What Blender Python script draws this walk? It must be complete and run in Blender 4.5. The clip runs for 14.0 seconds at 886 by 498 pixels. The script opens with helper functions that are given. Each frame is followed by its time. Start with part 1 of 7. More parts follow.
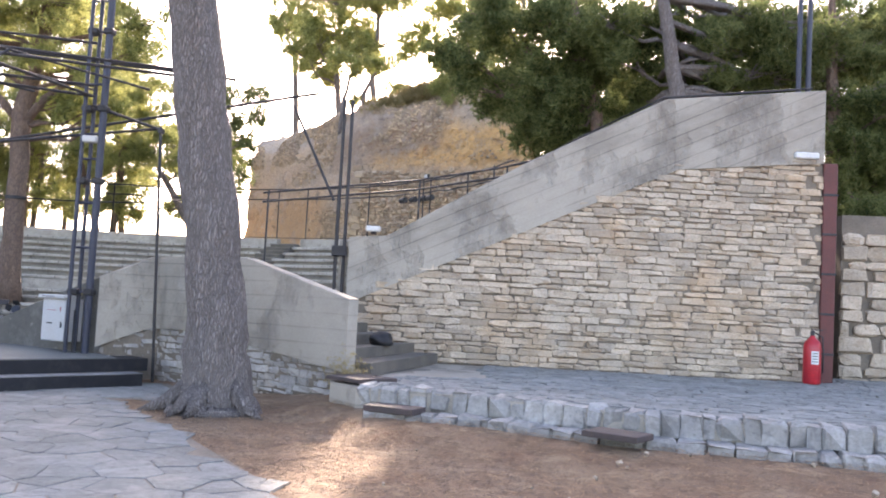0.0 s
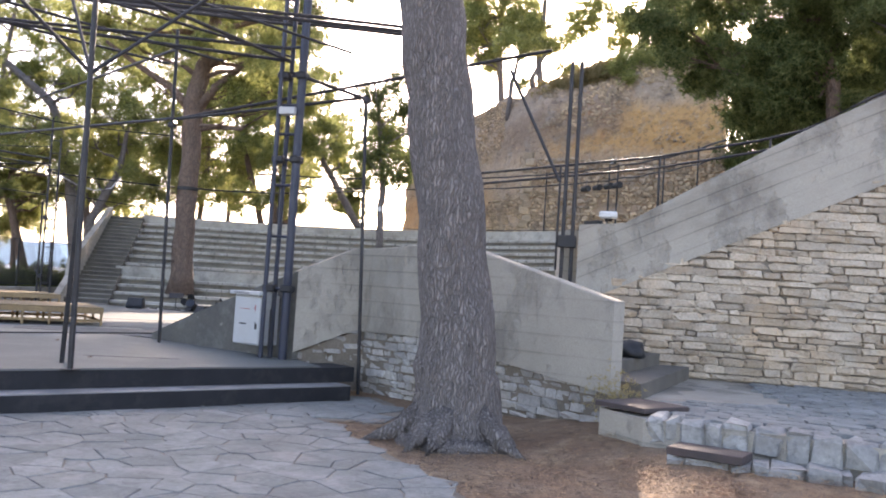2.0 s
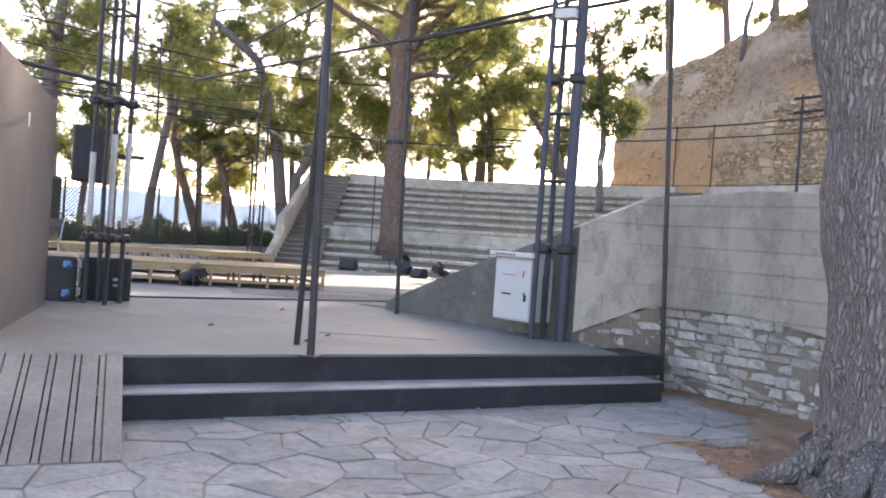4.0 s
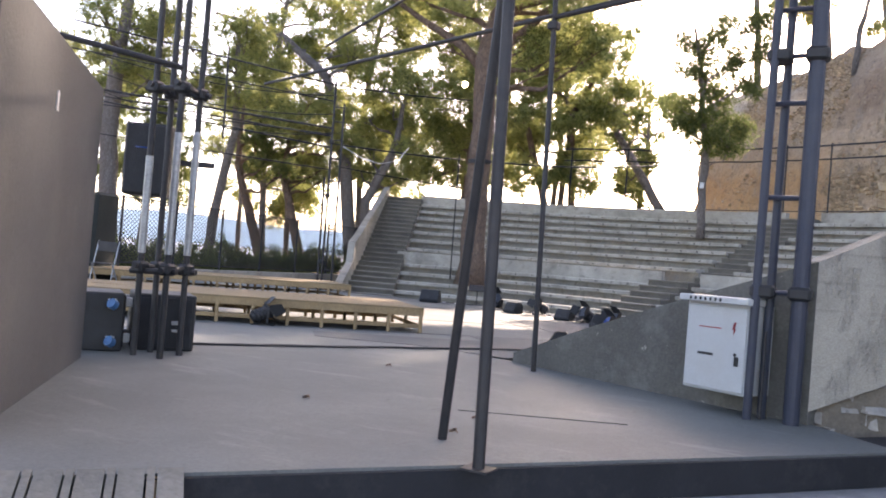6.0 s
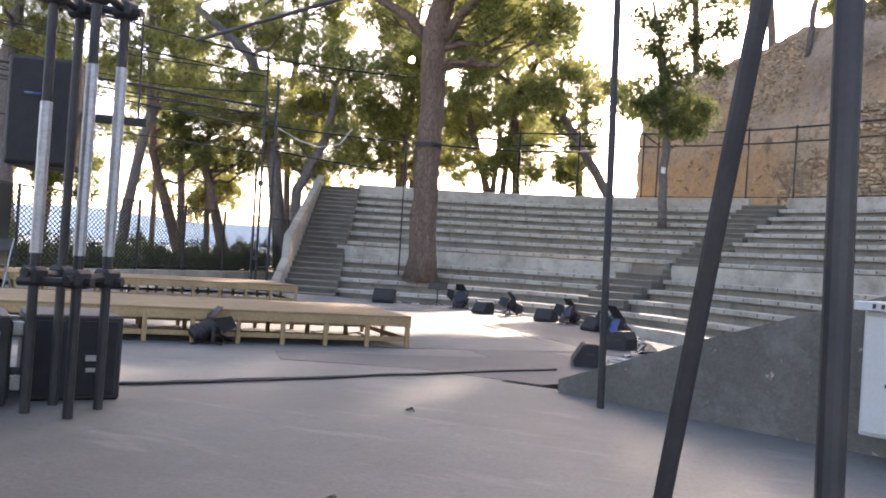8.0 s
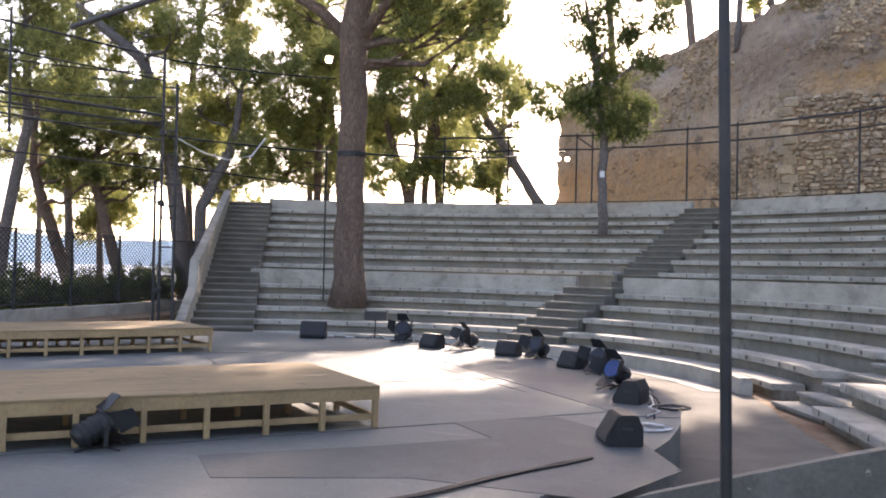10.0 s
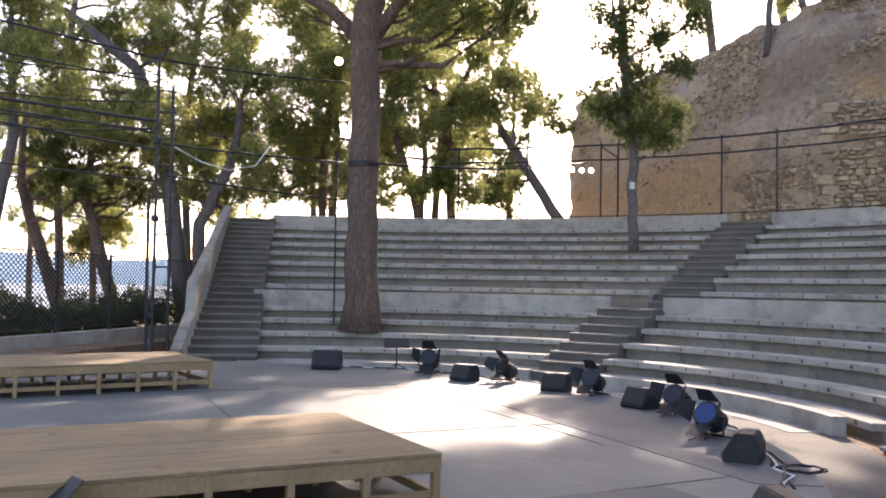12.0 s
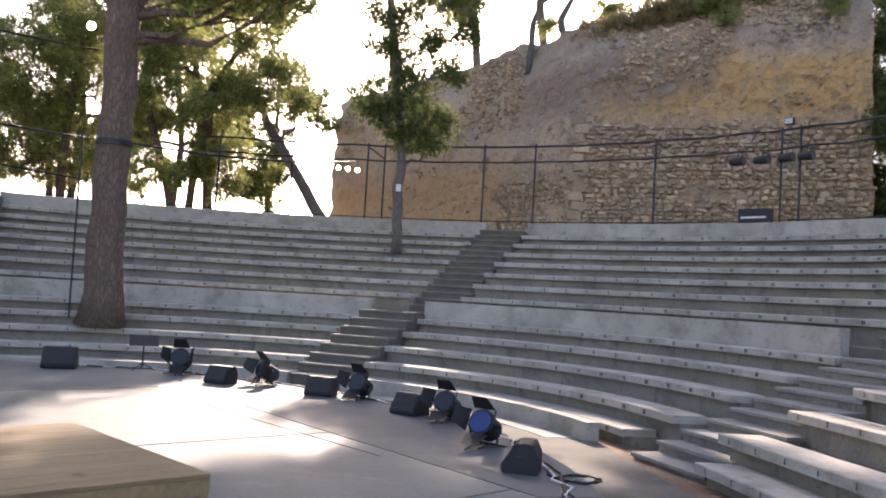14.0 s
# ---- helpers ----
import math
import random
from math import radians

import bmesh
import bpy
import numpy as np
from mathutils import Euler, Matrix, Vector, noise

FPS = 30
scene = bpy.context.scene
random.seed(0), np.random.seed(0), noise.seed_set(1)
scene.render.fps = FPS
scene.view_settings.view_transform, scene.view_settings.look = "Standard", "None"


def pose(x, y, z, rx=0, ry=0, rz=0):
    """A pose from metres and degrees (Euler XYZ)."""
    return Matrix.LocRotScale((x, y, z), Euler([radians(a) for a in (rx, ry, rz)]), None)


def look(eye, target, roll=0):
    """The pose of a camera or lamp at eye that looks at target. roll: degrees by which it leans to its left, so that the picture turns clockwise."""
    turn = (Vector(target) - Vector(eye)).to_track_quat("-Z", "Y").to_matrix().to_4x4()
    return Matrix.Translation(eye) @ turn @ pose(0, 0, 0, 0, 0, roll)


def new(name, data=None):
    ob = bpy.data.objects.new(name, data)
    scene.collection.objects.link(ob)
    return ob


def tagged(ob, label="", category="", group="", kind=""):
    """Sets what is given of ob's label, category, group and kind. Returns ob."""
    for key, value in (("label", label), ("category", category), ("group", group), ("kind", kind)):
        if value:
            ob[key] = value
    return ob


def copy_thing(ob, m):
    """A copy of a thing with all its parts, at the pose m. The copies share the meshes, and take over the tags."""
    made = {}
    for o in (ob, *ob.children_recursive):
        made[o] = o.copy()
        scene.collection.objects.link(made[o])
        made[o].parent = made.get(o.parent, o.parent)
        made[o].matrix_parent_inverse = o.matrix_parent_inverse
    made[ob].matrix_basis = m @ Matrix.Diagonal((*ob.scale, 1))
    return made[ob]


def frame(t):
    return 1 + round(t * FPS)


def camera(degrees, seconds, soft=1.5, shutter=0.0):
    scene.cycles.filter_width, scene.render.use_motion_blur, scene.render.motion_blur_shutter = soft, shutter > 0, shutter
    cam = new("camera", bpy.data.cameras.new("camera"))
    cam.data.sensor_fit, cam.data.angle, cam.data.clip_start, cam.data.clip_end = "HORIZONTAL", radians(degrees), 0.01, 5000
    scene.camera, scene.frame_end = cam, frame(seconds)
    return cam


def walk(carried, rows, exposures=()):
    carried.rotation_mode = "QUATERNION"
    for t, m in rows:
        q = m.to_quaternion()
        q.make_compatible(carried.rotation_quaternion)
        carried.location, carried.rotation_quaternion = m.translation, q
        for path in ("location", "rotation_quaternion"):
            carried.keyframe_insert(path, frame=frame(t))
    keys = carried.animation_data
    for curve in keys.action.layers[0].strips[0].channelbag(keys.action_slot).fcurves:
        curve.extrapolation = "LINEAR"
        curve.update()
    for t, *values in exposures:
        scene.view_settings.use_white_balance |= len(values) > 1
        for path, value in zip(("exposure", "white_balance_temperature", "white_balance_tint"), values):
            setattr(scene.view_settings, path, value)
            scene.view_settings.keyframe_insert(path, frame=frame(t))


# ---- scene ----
cam = camera(53.9, 14.0, soft=1.9)
PATH = [
    (0, (-0.942, 1.769, 1.473), (-1.075, 3.76, 1.598), 3.1),
    (0.5, (-1.364, 2.242, 1.472), (-1.616, 4.222, 1.598), 3.4),
    (1, (-1.807, 2.819, 1.474), (-2.15, 4.786, 1.586), 3.7),
    (1.5, (-2.262, 3.43, 1.478), (-2.633, 5.392, 1.592), 3.8),
    (2, (-2.701, 4.024, 1.469), (-3.145, 5.972, 1.563), 3.7),
    (2.5, (-3.208, 4.616, 1.449), (-3.687, 6.557, 1.52), 4.4),
    (3, (-3.699, 5.187, 1.457), (-4.247, 7.11, 1.515), 4.1),
    (3.5, (-4.238, 5.797, 1.413), (-4.925, 7.675, 1.457), 4.8),
    (4, (-4.74, 6.361, 1.359), (-5.573, 8.179, 1.339), 4.0),
    (6.5, (-7.058, 8.59, 1.38), (-8.011, 10.348, 1.416), 4.6),
    (7, (-7.492, 8.97, 1.361), (-8.42, 10.741, 1.399), 3.5),
    (7.5, (-7.978, 9.49, 1.331), (-8.873, 11.278, 1.365), 3.2),
    (8, (-8.444, 9.966, 1.352), (-9.22, 11.809, 1.378), 3.8),
    (8.5, (-8.903, 10.488, 1.421), (-9.58, 12.37, 1.44), 3.6),
    (11, (-10.338, 12.63, 1.729), (-10.895, 14.55, 1.791), 1.1),
    (11.5, (-10.611, 13.031, 1.713), (-11.179, 14.948, 1.783), 1.1),
    (12, (-10.825, 13.4, 1.697), (-11.395, 15.315, 1.788), 1.1),
    (12.5, (-11.015, 13.679, 1.685), (-11.589, 15.593, 1.783), 1.05),
    (13, (-11.203, 13.862, 1.671), (-11.762, 15.779, 1.776), 1.55),
    (13.5, (-11.206, 13.941, 1.668), (-11.565, 15.906, 1.766), 3.1),
    (14, (-11.149, 13.922, 1.681), (-11.164, 15.919, 1.794), 3.4),
]
walk(cam, [(t, look(eye, target, roll)) for t, eye, target, roll in PATH],
     exposures=[(0, 2.71, 7650, 23), (1, 2.57, 7650, 23), (2.5, 2.41, 7650, 22), (3.5, 2.69, 7750, 23), (4, 2.68, 7850, 24), (6.5, 2.34, 7750, 23), (7.5, 2.39, 7850, 23), (8.5, 2.28, 7750, 23), (11, 2.05, 7550, 23), (14, 1.90, 7450, 23)])

# ---- world, sun, exposure ----
world = bpy.data.worlds.new("sky")
scene.world = world
world.use_nodes = True
wn = world.node_tree.nodes
sky = wn.new("ShaderNodeTexSky")
sky.sky_type = "NISHITA"
sky.sun_disc = False
SUN_AZ, SUN_EL = -5.0, 26.0      # degrees east of +y, and above the horizon
sky.sun_elevation, sky.sun_rotation = radians(SUN_EL), radians(SUN_AZ)
sky.dust_density, sky.air_density, sky.ozone_density = 2.0, 0.8, 0.8
sky.altitude = 300
wn["Background"].inputs["Strength"].default_value = 0.15
world.node_tree.links.new(sky.outputs[0], wn["Background"].inputs["Color"])
sun = new("sun", bpy.data.lights.new("sun", "SUN"))
sun.data.energy, sun.data.angle, sun.data.color = 3.0, radians(0.6), (1.0, 0.93, 0.83)
sun_way = Vector((math.sin(radians(SUN_AZ)) * math.cos(radians(SUN_EL)), math.cos(radians(SUN_AZ)) * math.cos(radians(SUN_EL)), math.sin(radians(SUN_EL))))
sun.matrix_world = look(sun_way * 60, (0, 0, 0))
scene.view_settings.exposure = 1.9

# ---- materials ----


def surf(name, c1, c2, scale=2.0, fine=40.0, rough=0.8, bump=0.25, metal=0.0, stain=None, stain_scale=0.7, stain_amount=0.5, vary=0.0, stretch=(1, 1, 1), lines=0.0, island=False, tilt=None, seams=0.0, turn=None):
    """A surface with two scales of colour, stains with a shape of their own and a fine relief, laid out in metres."""
    m = bpy.data.materials.new(name)
    m.use_nodes = True
    nt = m.node_tree
    n, l = nt.nodes, nt.links
    b = n["Principled BSDF"]
    b.inputs["Roughness"].default_value, b.inputs["Metallic"].default_value = rough, metal
    geo = n.new("ShaderNodeNewGeometry")
    mp = n.new("ShaderNodeMapping")
    mp.inputs["Scale"].default_value = stretch
    if tilt is not None:
        mp.vector_type = "TEXTURE"
        mp.inputs["Rotation"].default_value = (0, radians(tilt), 0)
        mp.inputs["Scale"].default_value = [1 / s for s in stretch]
    if turn is not None:
        mp.vector_type = "TEXTURE"
        mp.inputs["Rotation"].default_value = (0, 0, radians(turn))
        mp.inputs["Scale"].default_value = [1 / s for s in stretch]
    l.new(geo.outputs["Position"], mp.inputs["Vector"])

    def noise_of(s, detail=6.0, rough_=0.6):
        t = n.new("ShaderNodeTexNoise")
        t.inputs["Scale"].default_value, t.inputs["Detail"].default_value, t.inputs["Roughness"].default_value = s, detail, rough_
        l.new(mp.outputs[0], t.inputs["Vector"])
        return t

    def mix(f, a, bb, kind="MIX"):
        x = n.new("ShaderNodeMix")
        x.data_type, x.blend_type = "RGBA", kind
        for v, i in ((f, 0), (a, 6), (bb, 7)):
            if isinstance(v, (int, float)):
                x.inputs[i].default_value = v
            elif isinstance(v, tuple):
                x.inputs[i].default_value = (*v, 1)
            else:
                l.new(v, x.inputs[i])
        return x.outputs[2]

    def ramp(v, lo, hi):
        r = n.new("ShaderNodeMapRange")
        r.inputs[1].default_value, r.inputs[2].default_value = lo, hi
        l.new(v, r.inputs[0])
        return r.outputs[0]

    big = noise_of(scale)
    small = noise_of(fine, 4.0)
    col = mix(ramp(big.outputs[0], 0.32, 0.68), c1, c2)
    col = mix(ramp(small.outputs[0], 0.3, 0.75), col, mix(0.35, col, (0.02, 0.02, 0.02)))
    if stain:
        s = noise_of(stain_scale, 8.0, 0.7)
        f = n.new("ShaderNodeMath")
        f.operation = "MULTIPLY"
        f.inputs[1].default_value = stain_amount
        l.new(ramp(s.outputs[0], 0.5, 0.66), f.inputs[0])
        col = mix(f.outputs[0], col, stain)
    if vary:
        if island:
            rnd = geo.outputs["Random Per Island"]
        else:
            rnd = n.new("ShaderNodeObjectInfo").outputs["Random"]
        hs = n.new("ShaderNodeHueSaturation")
        l.new(ramp(rnd, 0, 1), hs.inputs["Value"])
        hs.inputs["Value"].default_value = 1
        r2 = n.new("ShaderNodeMapRange")
        r2.inputs[3].default_value, r2.inputs[4].default_value = 1 - vary, 1 + vary
        l.new(rnd, r2.inputs[0])
        l.new(r2.outputs[0], hs.inputs["Value"])
        l.new(col, hs.inputs["Color"])
        col = hs.outputs[0]
    if seams:
        w2 = n.new("ShaderNodeTexWave")
        w2.bands_direction, w2.wave_profile = "Z", "SAW"
        w2.inputs["Scale"].default_value, w2.inputs["Distortion"].default_value, w2.inputs["Detail"].default_value, w2.inputs["Detail Scale"].default_value = lines / stretch[2], 0.5, 2.0, 0.6
        l.new(mp.outputs[0], w2.inputs["Vector"])
        f2 = n.new("ShaderNodeMath")
        f2.operation = "MULTIPLY"
        l.new(ramp(w2.outputs[1], 0.86, 1.0), f2.inputs[0])
        patchy = n.new("ShaderNodeMath")
        patchy.operation = "MULTIPLY"
        l.new(ramp(big.outputs[0], 0.35, 0.6), patchy.inputs[0])
        patchy.inputs[1].default_value = seams
        l.new(patchy.outputs[0], f2.inputs[1])
        col = mix(f2.outputs[0], col, mix(0.6, col, (0.03, 0.028, 0.025)))
    l.new(col, b.inputs["Base Color"])
    height = small.outputs[0]
    if lines:
        w = n.new("ShaderNodeTexWave")
        w.bands_direction = "Z"
        w.inputs["Scale"].default_value, w.inputs["Distortion"].default_value = lines, 0.3
        l.new(geo.outputs["Position"], w.inputs["Vector"])
        w.wave_profile = "SAW"
        add = n.new("ShaderNodeMath")
        add.operation = "MULTIPLY_ADD"
        add.inputs[1].default_value = 0.5
        l.new(w.outputs[1], add.inputs[0])
        l.new(small.outputs[0], add.inputs[2])
        height = add.outputs[0]
    bp = n.new("ShaderNodeBump")
    bp.inputs["Strength"].default_value, bp.inputs["Distance"].default_value = bump, 0.03
    l.new(height, bp.inputs["Height"])
    l.new(bp.outputs[0], b.inputs["Normal"])
    return m


def mottle(m, scale, colour, lo, hi, amount, stretch=(1, 1, 1), deep=0.12):
    """Lays patches of another colour over a surface, with a ragged outline."""
    n, l = m.node_tree.nodes, m.node_tree.links
    b = n["Principled BSDF"]
    geo, mp, t = n.new("ShaderNodeNewGeometry"), n.new("ShaderNodeMapping"), n.new("ShaderNodeTexNoise")
    mp.inputs["Scale"].default_value = stretch
    l.new(geo.outputs["Position"], mp.inputs["Vector"])
    l.new(mp.outputs[0], t.inputs["Vector"])
    t.inputs["Scale"].default_value, t.inputs["Detail"].default_value, t.inputs["Roughness"].default_value = scale, 8.0, 0.72
    r = n.new("ShaderNodeMapRange")
    r.inputs[1].default_value, r.inputs[2].default_value, r.inputs[4].default_value = lo, hi, amount
    l.new(t.outputs[0], r.inputs[0])
    x = n.new("ShaderNodeMix")
    x.data_type = "RGBA"
    x.inputs[7].default_value = (*colour, 1)
    l.new(r.outputs[0], x.inputs[0])
    l.new(b.inputs["Base Color"].links[0].from_socket, x.inputs[6])
    l.new(x.outputs[2], b.inputs["Base Color"])
    bp = n.new("ShaderNodeBump")
    bp.inputs["Strength"].default_value, bp.inputs["Distance"].default_value = 0.6, deep / scale
    bp.invert = True
    l.new(r.outputs[0], bp.inputs["Height"])
    l.new(b.inputs["Normal"].links[0].from_socket, bp.inputs["Normal"])
    l.new(bp.outputs[0], b.inputs["Normal"])
    return m


def plated(m, scale, depth, dark, tall=0.25, seam=0.22):
    """Adds long bark plates with deep seams to a surface."""
    n, l = m.node_tree.nodes, m.node_tree.links
    b = n["Principled BSDF"]
    geo, mp, vo = n.new("ShaderNodeNewGeometry"), n.new("ShaderNodeMapping"), n.new("ShaderNodeTexVoronoi")
    wob, mixv = n.new("ShaderNodeTexNoise"), n.new("ShaderNodeVectorMath")
    wob.inputs["Scale"].default_value = 9.0
    mixv.operation = "MULTIPLY_ADD"
    mixv.inputs[1].default_value = (0.08, 0.08, 0.08)
    l.new(geo.outputs["Position"], wob.inputs["Vector"])
    l.new(wob.outputs["Color"], mixv.inputs[0])
    l.new(geo.outputs["Position"], mixv.inputs[2])
    mp.inputs["Scale"].default_value = (1, 1, tall)
    l.new(mixv.outputs[0], mp.inputs["Vector"])
    vo.feature = "DISTANCE_TO_EDGE"
    vo.inputs["Scale"].default_value = scale
    l.new(mp.outputs[0], vo.inputs["Vector"])
    r = n.new("ShaderNodeMapRange")
    r.inputs[1].default_value, r.inputs[2].default_value = 0.0, seam
    l.new(vo.outputs["Distance"], r.inputs[0])
    x = n.new("ShaderNodeMix")
    x.data_type = "RGBA"
    x.inputs[6].default_value = (*dark, 1)
    old = b.inputs["Base Color"].links[0].from_socket
    l.new(r.outputs[0], x.inputs[0])
    l.new(old, x.inputs[7])
    l.new(x.outputs[2], b.inputs["Base Color"])
    bp = n.new("ShaderNodeBump")
    bp.inputs["Strength"].default_value, bp.inputs["Distance"].default_value = 1.0, depth
    l.new(r.outputs[0], bp.inputs["Height"])
    l.new(b.inputs["Normal"].links[0].from_socket, bp.inputs["Normal"])
    l.new(bp.outputs[0], b.inputs["Normal"])
    return m


def leafy(name, c1, c2):
    """Thin foliage: colour differs from tuft to tuft, and some light goes through."""
    m = bpy.data.materials.new(name)
    m.use_nodes = True
    nt = m.node_tree
    n, l = nt.nodes, nt.links
    n.remove(n["Principled BSDF"])
    geo = n.new("ShaderNodeNewGeometry")
    t = n.new("ShaderNodeTexNoise")
    t.inputs["Scale"].default_value = 0.45
    l.new(geo.outputs["Position"], t.inputs["Vector"])
    add = n.new("ShaderNodeMath")
    l.new(geo.outputs["Random Per Island"], add.inputs[0])
    l.new(t.outputs[0], add.inputs[1])
    r = n.new("ShaderNodeMapRange")
    r.inputs[1].default_value, r.inputs[2].default_value = 0.35, 1.25
    l.new(add.outputs[0], r.inputs[0])
    x = n.new("ShaderNodeMix")
    x.data_type = "RGBA"
    x.inputs[6].default_value, x.inputs[7].default_value = (*c1, 1), (*c2, 1)
    l.new(r.outputs[0], x.inputs[0])
    d, tr, ms = n.new("ShaderNodeBsdfDiffuse"), n.new("ShaderNodeBsdfTranslucent"), n.new("ShaderNodeMixShader")
    l.new(x.outputs[2], d.inputs[0])
    l.new(x.outputs[2], tr.inputs[0])
    ms.inputs[0].default_value = 0.62
    l.new(d.outputs[0], ms.inputs[1])
    l.new(tr.outputs[0], ms.inputs[2])
    l.new(ms.outputs[0], n["Material Output"].inputs[0])
    return m


def glow(name, colour, strength):
    m = bpy.data.materials.new(name)
    m.use_nodes = True
    b = m.node_tree.nodes["Principled BSDF"]
    b.inputs["Base Color"].default_value = (*colour, 1)
    b.inputs["Emission Color"].default_value, b.inputs["Emission Strength"].default_value = (*colour, 1), strength
    return m


M_CONC = surf("board_concrete", (0.47, 0.425, 0.355), (0.35, 0.315, 0.26), 0.8, 90, 0.9, 0.08, stain=(0.20, 0.175, 0.145), stain_scale=0.9, stain_amount=0.5, stretch=(0.8, 0.8, 1.0), lines=1.5, seams=0.7)
mottle(M_CONC, 1.1, (0.15, 0.132, 0.112), 0.52, 0.66, 0.6, (1, 1, 0.55))
M_CONCU = surf("sloping_board_concrete", (0.47, 0.425, 0.355), (0.34, 0.307, 0.255), 0.9, 90, 0.9, 0.08, stain=(0.20, 0.175, 0.145), stain_scale=0.9, stain_amount=0.55, stretch=(0.5, 0.5, 1.5), lines=1.5, tilt=-25, seams=1.0)
mottle(M_CONCU, 0.9, (0.15, 0.132, 0.112), 0.52, 0.66, 0.65, (1, 1, 0.6))
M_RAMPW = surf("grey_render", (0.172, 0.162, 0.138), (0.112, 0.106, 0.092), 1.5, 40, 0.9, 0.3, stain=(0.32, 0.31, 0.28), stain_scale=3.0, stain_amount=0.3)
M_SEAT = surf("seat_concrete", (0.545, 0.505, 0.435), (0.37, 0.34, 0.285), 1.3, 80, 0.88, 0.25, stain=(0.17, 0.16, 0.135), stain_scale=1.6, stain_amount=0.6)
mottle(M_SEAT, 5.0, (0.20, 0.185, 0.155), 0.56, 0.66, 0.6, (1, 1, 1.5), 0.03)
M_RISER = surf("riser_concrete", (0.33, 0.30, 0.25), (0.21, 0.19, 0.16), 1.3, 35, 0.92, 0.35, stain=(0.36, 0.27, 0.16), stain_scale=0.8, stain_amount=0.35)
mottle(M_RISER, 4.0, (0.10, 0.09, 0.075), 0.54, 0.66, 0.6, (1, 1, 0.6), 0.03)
M_STAIR = surf("stair_concrete", (0.19, 0.168, 0.137), (0.12, 0.108, 0.09), 1.5, 40, 0.92, 0.3, stain=(0.08, 0.078, 0.07), stain_scale=1.0, stain_amount=0.4)
M_STEPR = surf("pale_step_concrete", (0.36, 0.34, 0.30), (0.24, 0.228, 0.20), 1.5, 40, 0.92, 0.3, stain=(0.12, 0.115, 0.10), stain_scale=1.4, stain_amount=0.45)
M_STAGE = surf("stage_cement", (0.180, 0.190, 0.177), (0.132, 0.141, 0.133), 0.6, 50, 0.72, 0.14, stain=(0.094, 0.10, 0.096), stain_scale=0.45, stain_amount=0.45)
mottle(M_STAGE, 1.1, (0.105, 0.11, 0.104), 0.5, 0.64, 0.5, (1, 1, 1), 0.004)
mottle(M_STAGE, 14.0, (0.10, 0.095, 0.09), 0.58, 0.66, 0.5, (1, 1, 1), 0.01)
mottle(M_STAGE, 2.2, (0.235, 0.235, 0.22), 0.56, 0.68, 0.5, (0.5, 1.8, 1), 0.004)   # chalky scuffs
mottle(M_STAGE, 5.0, (0.085, 0.085, 0.08), 0.62, 0.67, 0.6, (1.6, 0.5, 1), 0.006)
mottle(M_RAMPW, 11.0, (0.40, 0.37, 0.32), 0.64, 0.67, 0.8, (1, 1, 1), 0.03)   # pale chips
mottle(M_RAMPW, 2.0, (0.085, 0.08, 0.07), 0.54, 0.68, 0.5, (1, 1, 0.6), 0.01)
M_STAGED = surf("dark_cement_and_shade", (0.112, 0.119, 0.115), (0.082, 0.088, 0.086), 0.8, 50, 0.75, 0.15, stain=(0.17, 0.17, 0.168), stain_scale=0.7, stain_amount=0.4)
mottle(M_STAGED, 9.0, (0.065, 0.064, 0.063), 0.56, 0.66, 0.5, (1, 1, 1), 0.01)
M_BLACK = surf("black_steps", (0.010, 0.010, 0.013), (0.018, 0.018, 0.022), 3, 60, 0.85, 0.1, stain=(0.06, 0.057, 0.054), stain_scale=4, stain_amount=0.3)
M_NOSE = surf("worn_nosing", (0.25, 0.225, 0.185), (0.16, 0.145, 0.12), 2, 40, 0.9, 0.2)
M_JOINT = surf("dark_joint", (0.07, 0.07, 0.07), (0.10, 0.10, 0.10), 3, 40, 0.9, 0.1)
M_EDGE = surf("worn_tread", (0.30, 0.30, 0.30), (0.20, 0.20, 0.20), 3, 60, 0.7, 0.1)
M_STONE = surf("field_stone", (0.62, 0.51, 0.385), (0.48, 0.40, 0.31), 2.5, 28, 0.9, 0.6, stain=(0.50, 0.33, 0.19), stain_scale=0.6, stain_amount=0.5, vary=0.22)
M_STONEJ = surf("field_stone_far", (0.62, 0.51, 0.385), (0.48, 0.40, 0.31), 2.5, 28, 0.9, 0.6, stain=(0.50, 0.33, 0.19), stain_scale=0.6, stain_amount=0.5, vary=0.22, island=True)
M_STONEB = surf("pale_base_stone", (0.50, 0.47, 0.425), (0.36, 0.345, 0.32), 2.5, 28, 0.9, 0.6, stain=(0.40, 0.30, 0.20), stain_scale=1.2, stain_amount=0.4, vary=0.2)
for m_ in (M_STONE, M_STONEJ):
    mottle(m_, 3.0, (0.40, 0.29, 0.19), 0.52, 0.64, 0.6, (1, 1, 1.6), 0.05)
    mottle(m_, 16.0, (0.22, 0.17, 0.125), 0.57, 0.64, 0.65, (1, 1, 1.4), 0.12)
mottle(M_STONEB, 14.0, (0.20, 0.185, 0.165), 0.57, 0.64, 0.6, (1, 1, 1.4), 0.12)
M_MORTAR = surf("mortar", (0.27, 0.225, 0.175), (0.19, 0.16, 0.125), 3, 40, 0.95, 0.5)
M_FLAG = surf("flagstone", (0.272, 0.28, 0.265), (0.19, 0.198, 0.19), 1.8, 25, 0.85, 0.6, stain=(0.16, 0.15, 0.14), stain_scale=1.5, stain_amount=0.4, vary=0.15)
